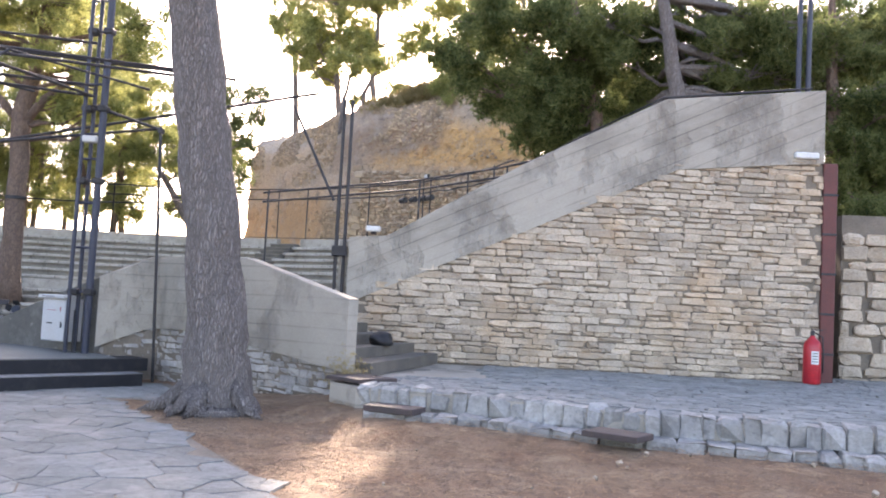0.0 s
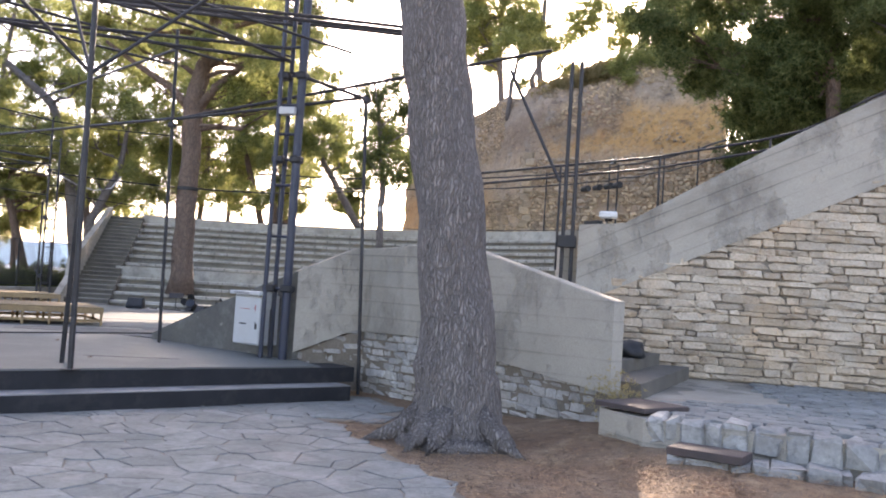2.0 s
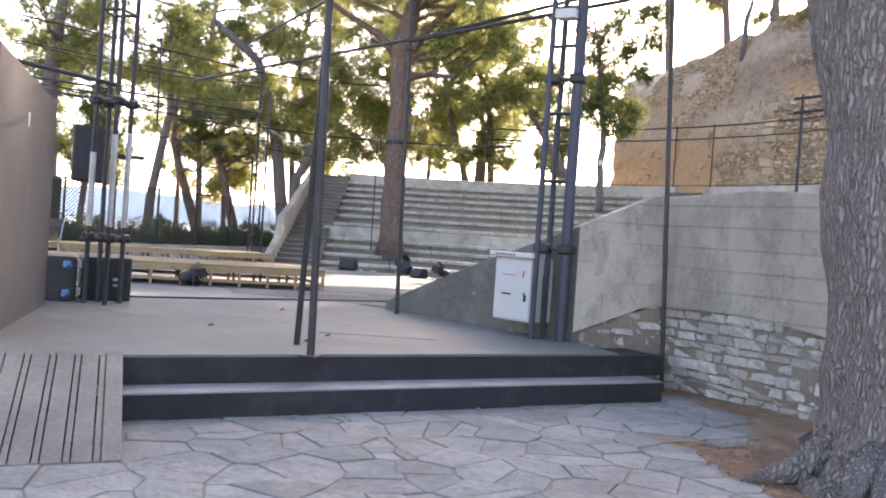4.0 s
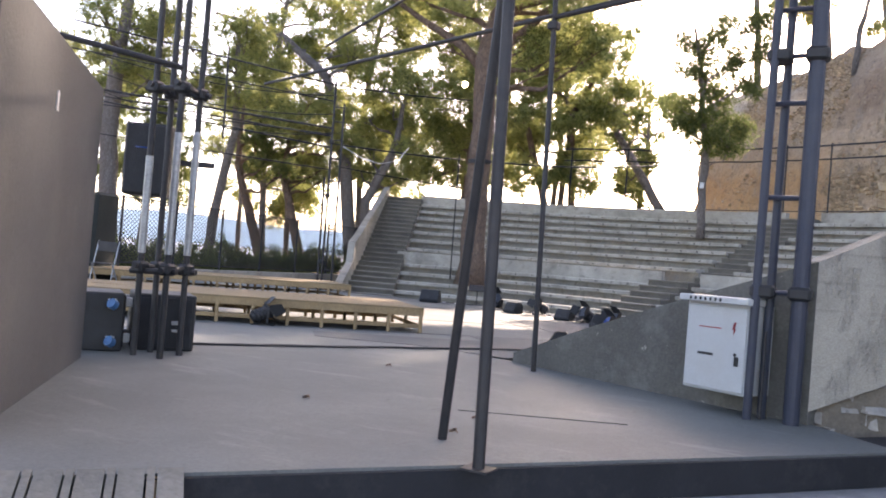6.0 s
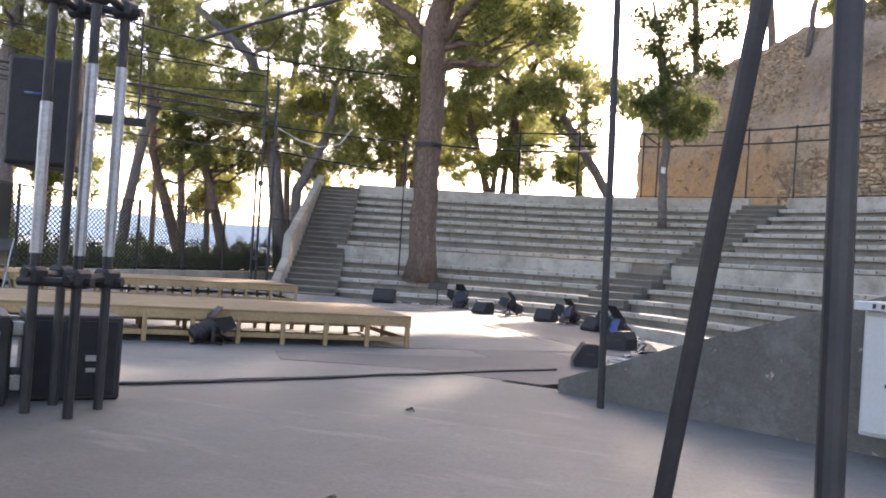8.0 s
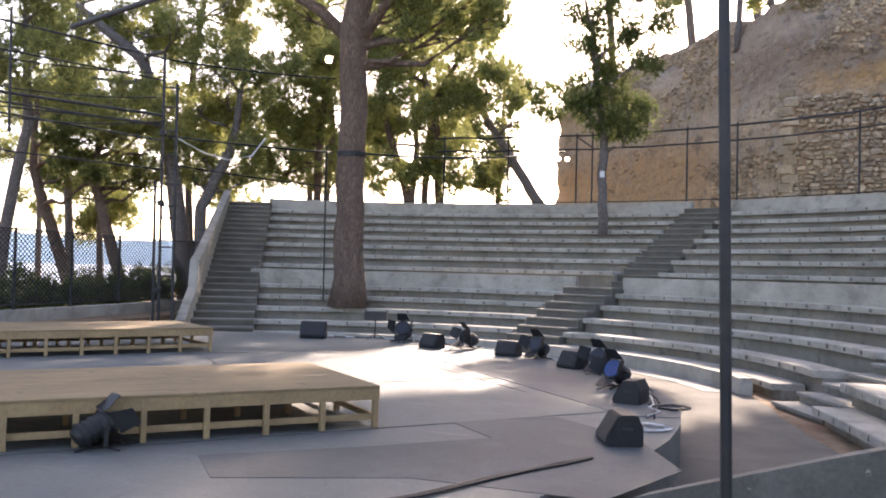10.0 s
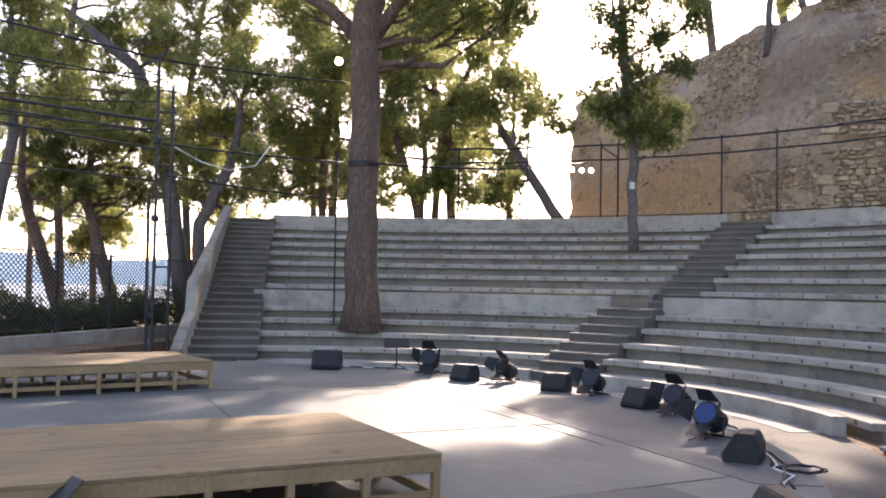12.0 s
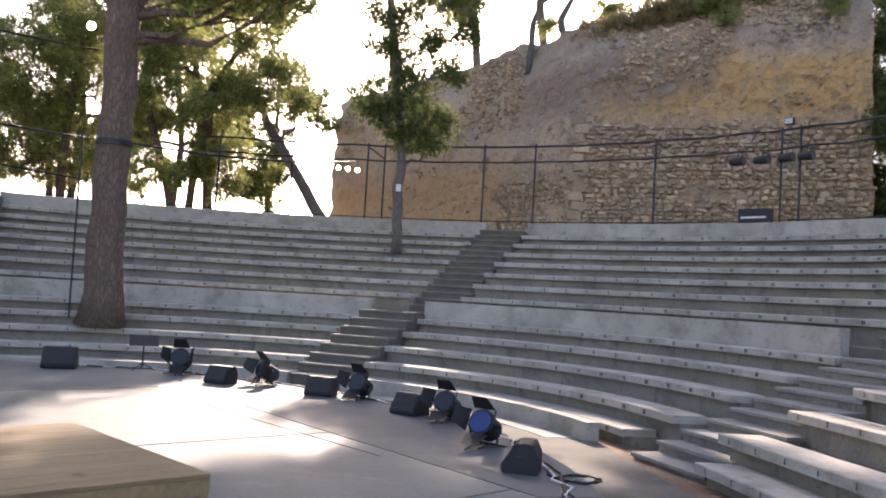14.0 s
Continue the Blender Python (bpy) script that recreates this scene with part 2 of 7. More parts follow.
M_FLAGJ = surf("flagstone_far", (0.272, 0.28, 0.265), (0.19, 0.198, 0.19), 1.8, 25, 0.85, 0.6, stain=(0.16, 0.15, 0.14), stain_scale=1.5, stain_amount=0.4, vary=0.15, island=True)
for m_ in (M_FLAG, M_FLAGJ):
    mottle(m_, 6.0, (0.14, 0.14, 0.135), 0.53, 0.63, 0.6, (1, 1, 1), 0.05)
    mottle(m_, 1.6, (0.34, 0.325, 0.30), 0.54, 0.64, 0.45, (1, 1, 1), 0.0)
M_KERB = surf("kerb_stone", (0.40, 0.385, 0.355), (0.25, 0.245, 0.235), 2.2, 25, 0.85, 0.5, stain=(0.2, 0.18, 0.15), stain_scale=2.0, stain_amount=0.4, vary=0.12)
mottle(M_KERB, 9.0, (0.17, 0.165, 0.16), 0.54, 0.63, 0.65, (1, 1, 1.3), 0.12)
mottle(M_KERB, 2.5, (0.47, 0.46, 0.44), 0.54, 0.63, 0.5, (1, 1, 1), 0.03)
M_DIRT = surf("needle_litter", (0.22, 0.125, 0.07), (0.35, 0.25, 0.165), 1.6, 55, 0.95, 0.8, stain=(0.20, 0.10, 0.055), stain_scale=0.9, stain_amount=0.6)
mottle(M_DIRT, 7.0, (0.10, 0.055, 0.032), 0.53, 0.62, 0.6, (1, 1, 1), 0.02)
mottle(M_DIRT, 2.2, (0.44, 0.32, 0.20), 0.54, 0.64, 0.55, (1, 1, 1), 0.01)
M_STRAW = surf("dry_needles", (0.50, 0.33, 0.18), (0.36, 0.21, 0.11), 3, 40, 0.9, 0.1)
M_HILL = surf("dry_earth", (0.30, 0.24, 0.16), (0.20, 0.17, 0.11), 0.4, 12, 0.95, 0.6, stain=(0.10, 0.10, 0.05), stain_scale=0.3, stain_amount=0.6)
M_BARK = surf("pine_bark", (0.31, 0.21, 0.155), (0.19, 0.125, 0.095), 9, 45, 0.95, 1.0, stain=(0.26, 0.17, 0.12), stain_scale=3, stain_amount=0.5, stretch=(1, 1, 0.22))
M_BARKG = surf("grey_bark", (0.36, 0.32, 0.295), (0.23, 0.20, 0.185), 10, 50, 0.95, 1.0, stain=(0.36, 0.31, 0.28), stain_scale=4, stain_amount=0.5, stretch=(1, 1, 0.25))
plated(M_BARK, 22.0, 0.02, (0.125, 0.09, 0.07), 0.2)
plated(M_BARKG, 36.0, 0.018, (0.135, 0.116, 0.106), 0.13, 0.3)
M_LEAF = leafy("pine_needles", (0.095, 0.13, 0.05), (0.42, 0.43, 0.17))
M_LEAFD = leafy("dark_needles", (0.05, 0.075, 0.032), (0.22, 0.25, 0.10))
M_GRASS = leafy("dry_grass", (0.30, 0.24, 0.12), (0.42, 0.34, 0.18))
M_STEEL = surf("dark_tube", (0.025, 0.026, 0.03), (0.05, 0.045, 0.045), 6, 60, 0.55, 0.1, metal=0.3)
M_BLUE = surf("navy_painted_steel", (0.022, 0.03, 0.055), (0.035, 0.04, 0.06), 5, 50, 0.5, 0.1)
M_GALV = surf("galvanised_tube", (0.45, 0.46, 0.47), (0.33, 0.34, 0.35), 6, 60, 0.4, 0.1, metal=0.6)
M_WOOD = surf("new_timber", (0.43, 0.29, 0.145), (0.31, 0.205, 0.10), 3, 30, 0.7, 0.2, stretch=(1, 1, 1), stain=(0.28, 0.19, 0.10), stain_scale=2.2, stain_amount=0.35)
M_DECK = surf("plywood_deck", (0.34, 0.24, 0.125), (0.24, 0.165, 0.085), 1.2, 9, 0.85, 0.25, stain=(0.15, 0.10, 0.055), stain_scale=1.6, stain_amount=0.5, stretch=(0.9, 12, 1), turn=46)
mottle(M_DECK, 9.0, (0.10, 0.068, 0.038), 0.60, 0.66, 0.7, (0.5, 0.5, 1), 0.005)
M_GREYW = surf("grey_weathered_board", (0.225, 0.213, 0.18), (0.15, 0.143, 0.122), 2, 30, 0.85, 0.3, stretch=(1, 1, 1))
M_RUBBER = surf("black_plastic", (0.012, 0.012, 0.013), (0.02, 0.02, 0.022), 8, 80, 0.58, 0.15)
M_GRILLE = surf("speaker_grille", (0.014, 0.014, 0.016), (0.024, 0.025, 0.028), 10, 220, 0.6, 0.5)
M_CAB = surf("grey_white_enamel", (0.60, 0.61, 0.60), (0.54, 0.55, 0.54), 2, 220, 0.5, 0.03, stain=(0.40, 0.36, 0.31), stain_scale=3, stain_amount=0.25)
M_RED = surf("red_enamel", (0.55, 0.02, 0.03), (0.42, 0.015, 0.025), 4, 40, 0.35, 0.05)
M_RUST = surf("red_brown_steel", (0.15, 0.035, 0.028), (0.11, 0.028, 0.022), 3, 40, 0.6, 0.1)
M_WHITE = surf("white_label", (0.75, 0.75, 0.73), (0.65, 0.65, 0.63), 5, 40, 0.6, 0.05)
M_INK = surf("black_ink", (0.03, 0.03, 0.03), (0.04, 0.04, 0.04), 5, 40, 0.7, 0.0)
M_REDINK = surf("red_ink", (0.5, 0.05, 0.05), (0.4, 0.04, 0.04), 5, 40, 0.7, 0.0)
M_CASTOR = surf("blue_castor", (0.05, 0.17, 0.34), (0.04, 0.12, 0.26), 6, 40, 0.4, 0.05)
M_GLASSB = surf("blue_lens", (0.02, 0.06, 0.22), (0.02, 0.05, 0.18), 6, 40, 0.12, 0.0)
M_LENSD = surf("dark_lens", (0.018, 0.02, 0.026), (0.025, 0.027, 0.034), 6, 40, 0.15, 0.0)
M_PANEL = surf("grey_stage_flat", (0.085, 0.087, 0.09), (0.065, 0.066, 0.068), 1.2, 40, 0.75, 0.15, stain=(0.12, 0.11, 0.10), stain_scale=0.9, stain_amount=0.4)
M_GREEN = surf("green_tarpaulin", (0.010, 0.016, 0.014), (0.016, 0.022, 0.020), 2, 30, 0.8, 0.2)
M_WATER = surf("hazy_distance", (0.33, 0.42, 0.52), (0.40, 0.47, 0.55), 0.01, 0.5, 0.6, 0.0)
# no lamp: the emission stands in for haze over the hills
M_HAZE = glow("glowing_haze_hills", (0.40, 0.52, 0.62), 0.24)
M_LAMP = glow("lit_floodlight", (1.0, 0.86, 0.55), 9.0)
M_LAMPS = glow("lit_spot", (1.0, 0.88, 0.65), 7.0)
M_PLATE = surf("rusty_plate", (0.085, 0.06, 0.055), (0.06, 0.048, 0.045), 4, 40, 0.85, 0.2)


def zone(m, colour, x0, x1, z0, z1, amount, tilt=0.0, soft=0.5, ragged=1.6):
    """Lays a differently built stretch over a wall: between x0 and x1 and heights z0 and z1, with a ragged edge; tilt leans its edges along x."""
    n, l = m.node_tree.nodes, m.node_tree.links
    b = n["Principled BSDF"]
    geo, t, sep = n.new("ShaderNodeNewGeometry"), n.new("ShaderNodeTexNoise"), n.new("ShaderNodeSeparateXYZ")
    t.inputs["Scale"].default_value, t.inputs["Detail"].default_value, t.inputs["Roughness"].default_value = 0.8, 8.0, 0.7
    l.new(geo.outputs["Position"], t.inputs["Vector"])
    off = n.new("ShaderNodeVectorMath")
    off.operation = "MULTIPLY_ADD"
    off.inputs[1].default_value = (ragged, ragged, ragged)
    l.new(t.outputs["Color"], off.inputs[0])
    l.new(geo.outputs["Position"], off.inputs[2])
    l.new(off.outputs[0], sep.inputs[0])
    lean = n.new("ShaderNodeMath")
    lean.operation = "MULTIPLY_ADD"
    lean.inputs[1].default_value = -tilt
    l.new(sep.outputs["X"], lean.inputs[0])
    l.new(sep.outputs["Z"], lean.inputs[2])
    mask = None
    for out, lo, hi in ((sep.outputs["X"], x0, x1), (lean.outputs[0], z0, z1)):
        for edge, sign in ((lo, 1), (hi, -1)):
            r = n.new("ShaderNodeMapRange")
            e = edge + ragged * 0.5
            r.inputs[1].default_value, r.inputs[2].default_value = e - sign * soft, e + sign * soft
            l.new(out, r.inputs[0])
            if mask is None:
                mask = r.outputs[0]
            else:
                mul = n.new("ShaderNodeMath")
                mul.operation = "MULTIPLY"
                l.new(mask, mul.inputs[0])
                l.new(r.outputs[0], mul.inputs[1])
                mask = mul.outputs[0]
    k = n.new("ShaderNodeMath")
    k.operation = "MULTIPLY"
    k.inputs[1].default_value = amount
    l.new(mask, k.inputs[0])
    x = n.new("ShaderNodeMix")
    x.data_type = "RGBA"
    x.inputs[7].default_value = (*colour, 1)
    l.new(k.outputs[0], x.inputs[0])
    l.new(b.inputs["Base Color"].links[0].from_socket, x.inputs[6])
    l.new(x.outputs[2], b.inputs["Base Color"])
    return m


M_FORT = surf("rampart", (0.60, 0.435, 0.29), (0.50, 0.395, 0.295), 0.35, 14, 0.95, 0.8, stain=(0.40, 0.34, 0.28), stain_scale=0.6, stain_amount=0.6)
zone(M_FORT, (0.54, 0.32, 0.15), -30, -9.6, 2, 6.6, 0.7)                 # orange plaster low on the left part
zone(M_FORT, (0.60, 0.345, 0.135), -6.9, 5, 7.2, 9.3, 0.95)                 # ochre plaster band
zone(M_FORT, (0.40, 0.27, 0.17), -7.4, 5, 2, 7.1, 0.9, soft=0.3)          # bedding of the exposed rubble
zone(M_FORT, (0.40, 0.30, 0.22), -11.5, 5, 9.6, 30, 0.8, tilt=0.06)     # worn crest
zone(M_FORT, (0.25, 0.175, 0.13), -9.0, -3.6, 8.6, 10.3, 0.75, tilt=0.15) # dark weathered slope
zone(M_FORT, (0.46, 0.40, 0.33), -30, -11.0, 9.4, 30, 0.6)                # pale grey top of the left part
mottle(M_FORT, 0.8, (0.38, 0.33, 0.28), 0.54, 0.64, 0.55, (1, 1, 0.8))
mottle(M_FORT, 1.1, (0.16, 0.125, 0.105), 0.58, 0.66, 0.7, (0.8, 0.8, 1.2))
mottle(M_FORT, 2.4, (0.60, 0.44, 0.27), 0.56, 0.63, 0.45)
mottle(M_FORT, 6.5, (0.13, 0.095, 0.075), 0.60, 0.65, 0.75, (0.8, 0.8, 1.4))
mottle(M_FORT, 1.7, (0.55, 0.24, 0.10), 0.60, 0.68, 0.5)
mottle(M_FORT, 3.6, (0.30, 0.215, 0.155), 0.55, 0.62, 0.55, (1, 1, 1.3))
mottle(M_FORT, 9.0, (0.11, 0.085, 0.07), 0.57, 0.62, 0.6, (0.7, 0.7, 1.3), 0.25)
mottle(M_FORT, 5.0, (0.62, 0.50, 0.36), 0.59, 0.64, 0.5, (0.8, 0.8, 1.2), 0.2)
M_RUBBLE = surf("rubble", (0.62, 0.45, 0.28), (0.47, 0.365, 0.26), 0.8, 16, 0.95, 0.7, stain=(0.27, 0.22, 0.19), stain_scale=0.5, stain_amount=0.5, vary=0.35, island=True)

# ---- builders ----


def thing(name, at=(0, 0, 0), label="", category="", group="", kind="", rz=0.0):
    ob = new(name)
    ob.matrix_world = pose(*at, 0, 0, rz)
    ob.empty_display_size = 0.2
    return tagged(ob, label, category, group, kind)


def part(name, bm, material, parent=None, label="", world_coords=False, smooth=False):
    """Links a bmesh as one mesh object under a thing or a part."""
    me = bpy.data.meshes.new(name)
    bm.to_mesh(me)
    bm.free()
    me.materials.append(material)
    if smooth:
        me.shade_smooth()
    ob = new(name, me)
    if parent is not None:
        ob.parent = parent
        if world_coords:
            p, m = parent, Matrix()
            while p is not None:
                m = p.matrix_basis @ m
                p = p.parent
            me.transform(m.inverted())
    if label:
        ob["label"] = label
    return ob


def solo(name, bm, material, label, category, group="", kind="", smooth=False):
    """A thing that is one mesh."""
    return tagged(part(name, bm, material, smooth=smooth), label, category, group, kind)


def box(bm, c, s, m=None, bevel=0.0):
    r = bmesh.ops.create_cube(bm, size=1, matrix=(m or Matrix()) @ Matrix.Translation(c) @ Matrix.Diagonal((*s, 1)))
    if bevel:
        es = list({e for v in r["verts"] for e in v.link_edges})
        bmesh.ops.bevel(bm, geom=es, offset=bevel, segments=1, affect="EDGES")
    return bm


def tube(bm, a, b, r, r2=None, n=8, caps=True):
    a, b = Vector(a), Vector(b)
    d = b - a
    q = d.to_track_quat("Z", "Y").to_matrix().to_4x4()
    bmesh.ops.create_cone(bm, cap_ends=caps, segments=n, radius1=r, radius2=r if r2 is None else r2, depth=d.length, matrix=Matrix.Translation((a + b) / 2) @ q)
    return bm


def limb(bm, pts, radii, n=9, rough=0.0):
    """A bent, tapered round limb through pts."""
    rings = []
    for i, p in enumerate(pts):
        p = Vector(p)
        d = (Vector(pts[min(i + 1, len(pts) - 1)]) - Vector(pts[max(i - 1, 0)])).normalized()
        u = d.orthogonal().normalized()
        if abs(d.z) > 0.4:
            u = (Vector((1, 0, 0)) - d * d.x).normalized()
        w = d.cross(u)
        ring = []
        for k in range(n):
            a = 2 * math.pi * k / n
            r = radii[i] * (1 + rough * noise.noise(Vector((p.x * 3 + 5 * math.cos(a), p.y * 3 + 5 * math.sin(a), p.z * 1.7))))
            ring.append(bm.verts.new(p + (u * math.cos(a) + w * math.sin(a)) * r))
        rings.append(ring)
    for r0, r1 in zip(rings, rings[1:]):
        for k in range(n):
            bm.faces.new((r0[k], r0[(k + 1) % n], r1[(k + 1) % n], r1[k]))
    bm.faces.new(rings[-1])
    bm.faces.new(rings[0][::-1])
    return bm


def bend(a, b, sag=0.0, n=8):
    a, b = Vector(a), Vector(b)
    return [a.lerp(b, i / n) - Vector((0, 0, sag * 4 * (i / n) * (1 - i / n))) for i in range(n + 1)]


def prism(bm, poly, z0, z1):
    """An upright prism over a plan polygon; z1 may be one height or one for each corner."""
    tops = z1 if isinstance(z1, (list, tuple)) else [z1] * len(poly)
    lows = z0 if isinstance(z0, (list, tuple)) else [z0] * len(poly)
    lo = [bm.verts.new((x, y, z)) for (x, y), z in zip(poly, lows)]
    hi = [bm.verts.new((x, y, z)) for (x, y), z in zip(poly, tops)]
    k = len(poly)
    bm.faces.new(lo[::-1])
    bm.faces.new(hi)
    for i in range(k):
        bm.faces.new((lo[i], lo[(i + 1) % k], hi[(i + 1) % k], hi[i]))
    bmesh.ops.recalc_face_normals(bm, faces=bm.faces[:])
    return bm


def side_panel(bm, a, b, low, high, thick):
    """A wall along the plan line a-b with sloping lower and upper edges: rows of (share of the length, z)."""
    a, b = Vector((*a, 0)), Vector((*b, 0))
    d = (b - a).normalized()
    nrm = Vector((-d.y, d.x, 0)) * thick
    L = (b - a).length
    ring = [(s, z) for s, z in low] + [(s, z) for s, z in reversed(high)]
    fr = [bm.verts.new(a + d * (L * s) + Vector((0, 0, z))) for s, z in ring]
    bk = [bm.verts.new(a + d * (L * s) + nrm + Vector((0, 0, z))) for s, z in ring]
    bm.faces.new(fr)
    bm.faces.new(bk[::-1])
    k = len(ring)
    for i in range(k):
        bm.faces.new((fr[i], bk[i], bk[(i + 1) % k], fr[(i + 1) % k]))
    bmesh.ops.recalc_face_normals(bm, faces=bm.faces[:])
    return bm


CX, CY = -15.63, 22.85      # centre of the rows


def polar(r, deg, z=0.0):
    """A place round the middle of the seats; past the last stair the rows run straight on."""
    if deg < 1.0:
        p, s = polar(r, 1.0, z), r * radians(1.0 - deg)
        return p + Vector((math.cos(radians(-80)) * s, math.sin(radians(-80)) * s, 0))
    return Vector((CX + r * math.cos(radians(deg)), CY + r * math.sin(radians(deg)), z))


def arc_box(bm, r0, r1, a0, a1, z0, z1, step=2.5):
    n = max(2, int(abs(a1 - a0) / step))
    rings = []
    for i in range(n + 1):
        a = a0 + (a1 - a0) * i / n
        rings.append([bm.verts.new(polar(r, a, z)) for r, z in ((r0, z0), (r1, z0), (r1, z1), (r0, z1))])
    for p, q in zip(rings, rings[1:]):
        for k in range(4):
            bm.faces.new((p[k], q[k], q[(k + 1) % 4], p[(k + 1) % 4]))
    bm.faces.new(rings[0][::-1])
    bm.faces.new(rings[-1])
    bmesh.ops.recalc_face_normals(bm, faces=bm.faces[:])
    return bm


STAGE = 0.405
TERR = 0.45

# ---- ground ----
bm = bmesh.new()
for r0, r1 in ((0, 30), (30, 120), (120, 900)):
    for k in range(24):
        a, b = 2 * math.pi * k / 24, 2 * math.pi * (k + 1) / 24
        pts = [(r * math.cos(t) - 6, r * math.sin(t) + 14, 0) for r, t in ((r0, a), (r1, a), (r1, b), (r0, b))]
        vs = [bm.verts.new(p) for p in (pts if r0 else pts[1:3] + [(-6, 14, 0)])]
        bm.faces.new(vs)
bmesh.ops.remove_doubles(bm, verts=bm.verts[:], dist=0.001)
bmesh.ops.recalc_face_normals(bm, faces=bm.faces[:])
tagged(part("ground", bm, M_DIRT), "brown earth strewn with dry pine needles", "ground", kind="structure")

# the sea beyond the fence
bm = bmesh.new()
prism(bm, [(-900, -200), (-50, -200), (-50, 56), (-30, 75), (-30, 900), (-900, 900)], -0.5, 0.06)
tagged(part("water", bm, M_WATER), "pale blue sea in haze far below the fence", "sea", kind="structure")

# blue hills across the bay; their haze is put in as a glow
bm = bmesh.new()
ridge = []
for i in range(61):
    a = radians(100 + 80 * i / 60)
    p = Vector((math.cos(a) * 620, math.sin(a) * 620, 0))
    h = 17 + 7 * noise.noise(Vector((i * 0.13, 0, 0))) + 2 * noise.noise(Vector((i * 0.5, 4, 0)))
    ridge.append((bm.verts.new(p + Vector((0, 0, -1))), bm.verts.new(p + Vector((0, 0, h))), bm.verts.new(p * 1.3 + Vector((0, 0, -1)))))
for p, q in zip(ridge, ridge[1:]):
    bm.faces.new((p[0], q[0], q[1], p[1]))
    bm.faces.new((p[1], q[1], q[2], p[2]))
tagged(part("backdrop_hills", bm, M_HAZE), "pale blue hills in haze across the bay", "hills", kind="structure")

# ---- stage ----
FRONT_A, FRONT_B = (-9.35, 10.85), (-6.15, 15.15)          # top edge of the stage front
SC, SR = (-16.95, 19.75), 6.95                             # round edge of the stage
edge = [(SC[0] + SR * math.cos(radians(a)), SC[1] + SR * math.sin(radians(a))) for a in range(-26, 112, 6)]
poly = [FRONT_A, (-6.6, 14.55), (-7.3, 15.3), (-10.2, 16.62)] + edge + [(-26.5, 26.0), (-26.5, 8.0), (-12.0, 7.6)]
bm = bmesh.new()
prism(bm, poly, -0.3, STAGE)
tagged(part("stage_floor", bm, M_STAGE), "grey smoothed cement stage floor with dull stains", "floor", kind="structure")
d = (Vector(FRONT_B) - Vector(FRONT_A)).normalized()
nrm = Vector((d.y, -d.x))
for i, (z0, z1, off0, off1) in enumerate(((0.0, 0.2, 0.0, 0.36), (0.2, STAGE - 0.004, -0.5, 0.03))):
    a, b = Vector(FRONT_A) - d * 0.05, Vector(FRONT_A) + d * (4.85 if i == 0 else 5.12)
    bm = bmesh.new()
    prism(bm, [tuple(a + nrm * off0), tuple(b + nrm * off0), tuple(b + nrm * off1), tuple(a + nrm * off1)], z0, z1 - 0.012)
    st = part("stage_step", bm, M_BLACK)
    tagged(st, "black painted step along the stage front", "step", "steps of the stage front", "structure")
    if i == 0:
        bm = bmesh.new()
        prism(bm, [tuple(a + nrm * 0.04), tuple(b + nrm * 0.04), tuple(b + nrm * 0.355), tuple(a + nrm * 0.355)], z1 - 0.012, z1)
        part("tread", bm, M_EDGE, st, "scuffed grey tread")
# joints, and a thin raised sheet whose dark grey mixes cement tone and shade
bm = bmesh.new()
prism(bm, [(-11.8, 18.8), (-11.08, 19.48), (-10.3, 18.7), (-9.95, 17.7), (-10.35, 16.75), (-11.5, 16.85), (-12.6, 16.4), (-13.0, 16.9), (-12.1, 17.6), (-11.35, 18.29)], STAGE, STAGE + 0.004)
tagged(part("floor_patch", bm, M_STAGED), "dark grey cement patch on the stage floor", "floor", kind="structure")
bm = bmesh.new()
prism(bm, [(-13.25, 23.35), (-10.47, 19.78)] + [(SC[0] + (SR - 0.02) * math.cos(radians(a)), SC[1] + (SR - 0.02) * math.sin(radians(a))) for a in range(1, 50, 4)], STAGE, STAGE + 0.005)
tagged(part("floor_rim", bm, M_STAGED), "darker cement strip along the round stage edge", "floor", kind="structure")

for i, (x0, y0, x1, y1) in enumerate(((-18.5, 16.2, -11.4, 22.6), (-16.9, 13.6, -10.6, 20.0), (-11.6, 20.9, -13.6, 23.2), (-14.3, 19.9, -16.2, 22.2), (-14.6, 24.6, -18.2, 21.2), (-9.2, 13.4, -8.2, 13.9))):
    a, b = Vector((x0, y0, 0)), Vector((x1, y1, 0))
    bm = box(bmesh.new(), (0, 0, 0), ((b - a).length, 0.012, 0.006), Matrix.Translation((a + b) / 2 + Vector((0, 0, STAGE + 0.001))) @ Matrix.Rotation(math.atan2(y1 - y0, x1 - x0), 4, "Z"))
    tagged(part("floor_joint", bm, M_JOINT), "thin dark joint in the stage cement", "joint", kind="structure")

# ---- rows of seats ----
ROWS_LOW = [(7.34, 0.47), (8.16, 0.73), (8.97, 0.98), (9.70, 1.23)]
ROWS_UP = [(10.95, 1.74), (11.65, 2.04), (12.3, 2.33), (12.95, 2.61), (13.6, 2.88), (14.25, 3.15), (14.85, 3.42)]
WALL_R, WALL_Z, TOP_R, TOP_Z = 10.12, 1.60, 15.4, 3.78
STEP_A, STEP_B, STEP_C = (119.5, 123.0), 67.5, 3.0


def half_turn(r, width):
    return math.degrees(math.asin(min(1, width / 2 / r)))


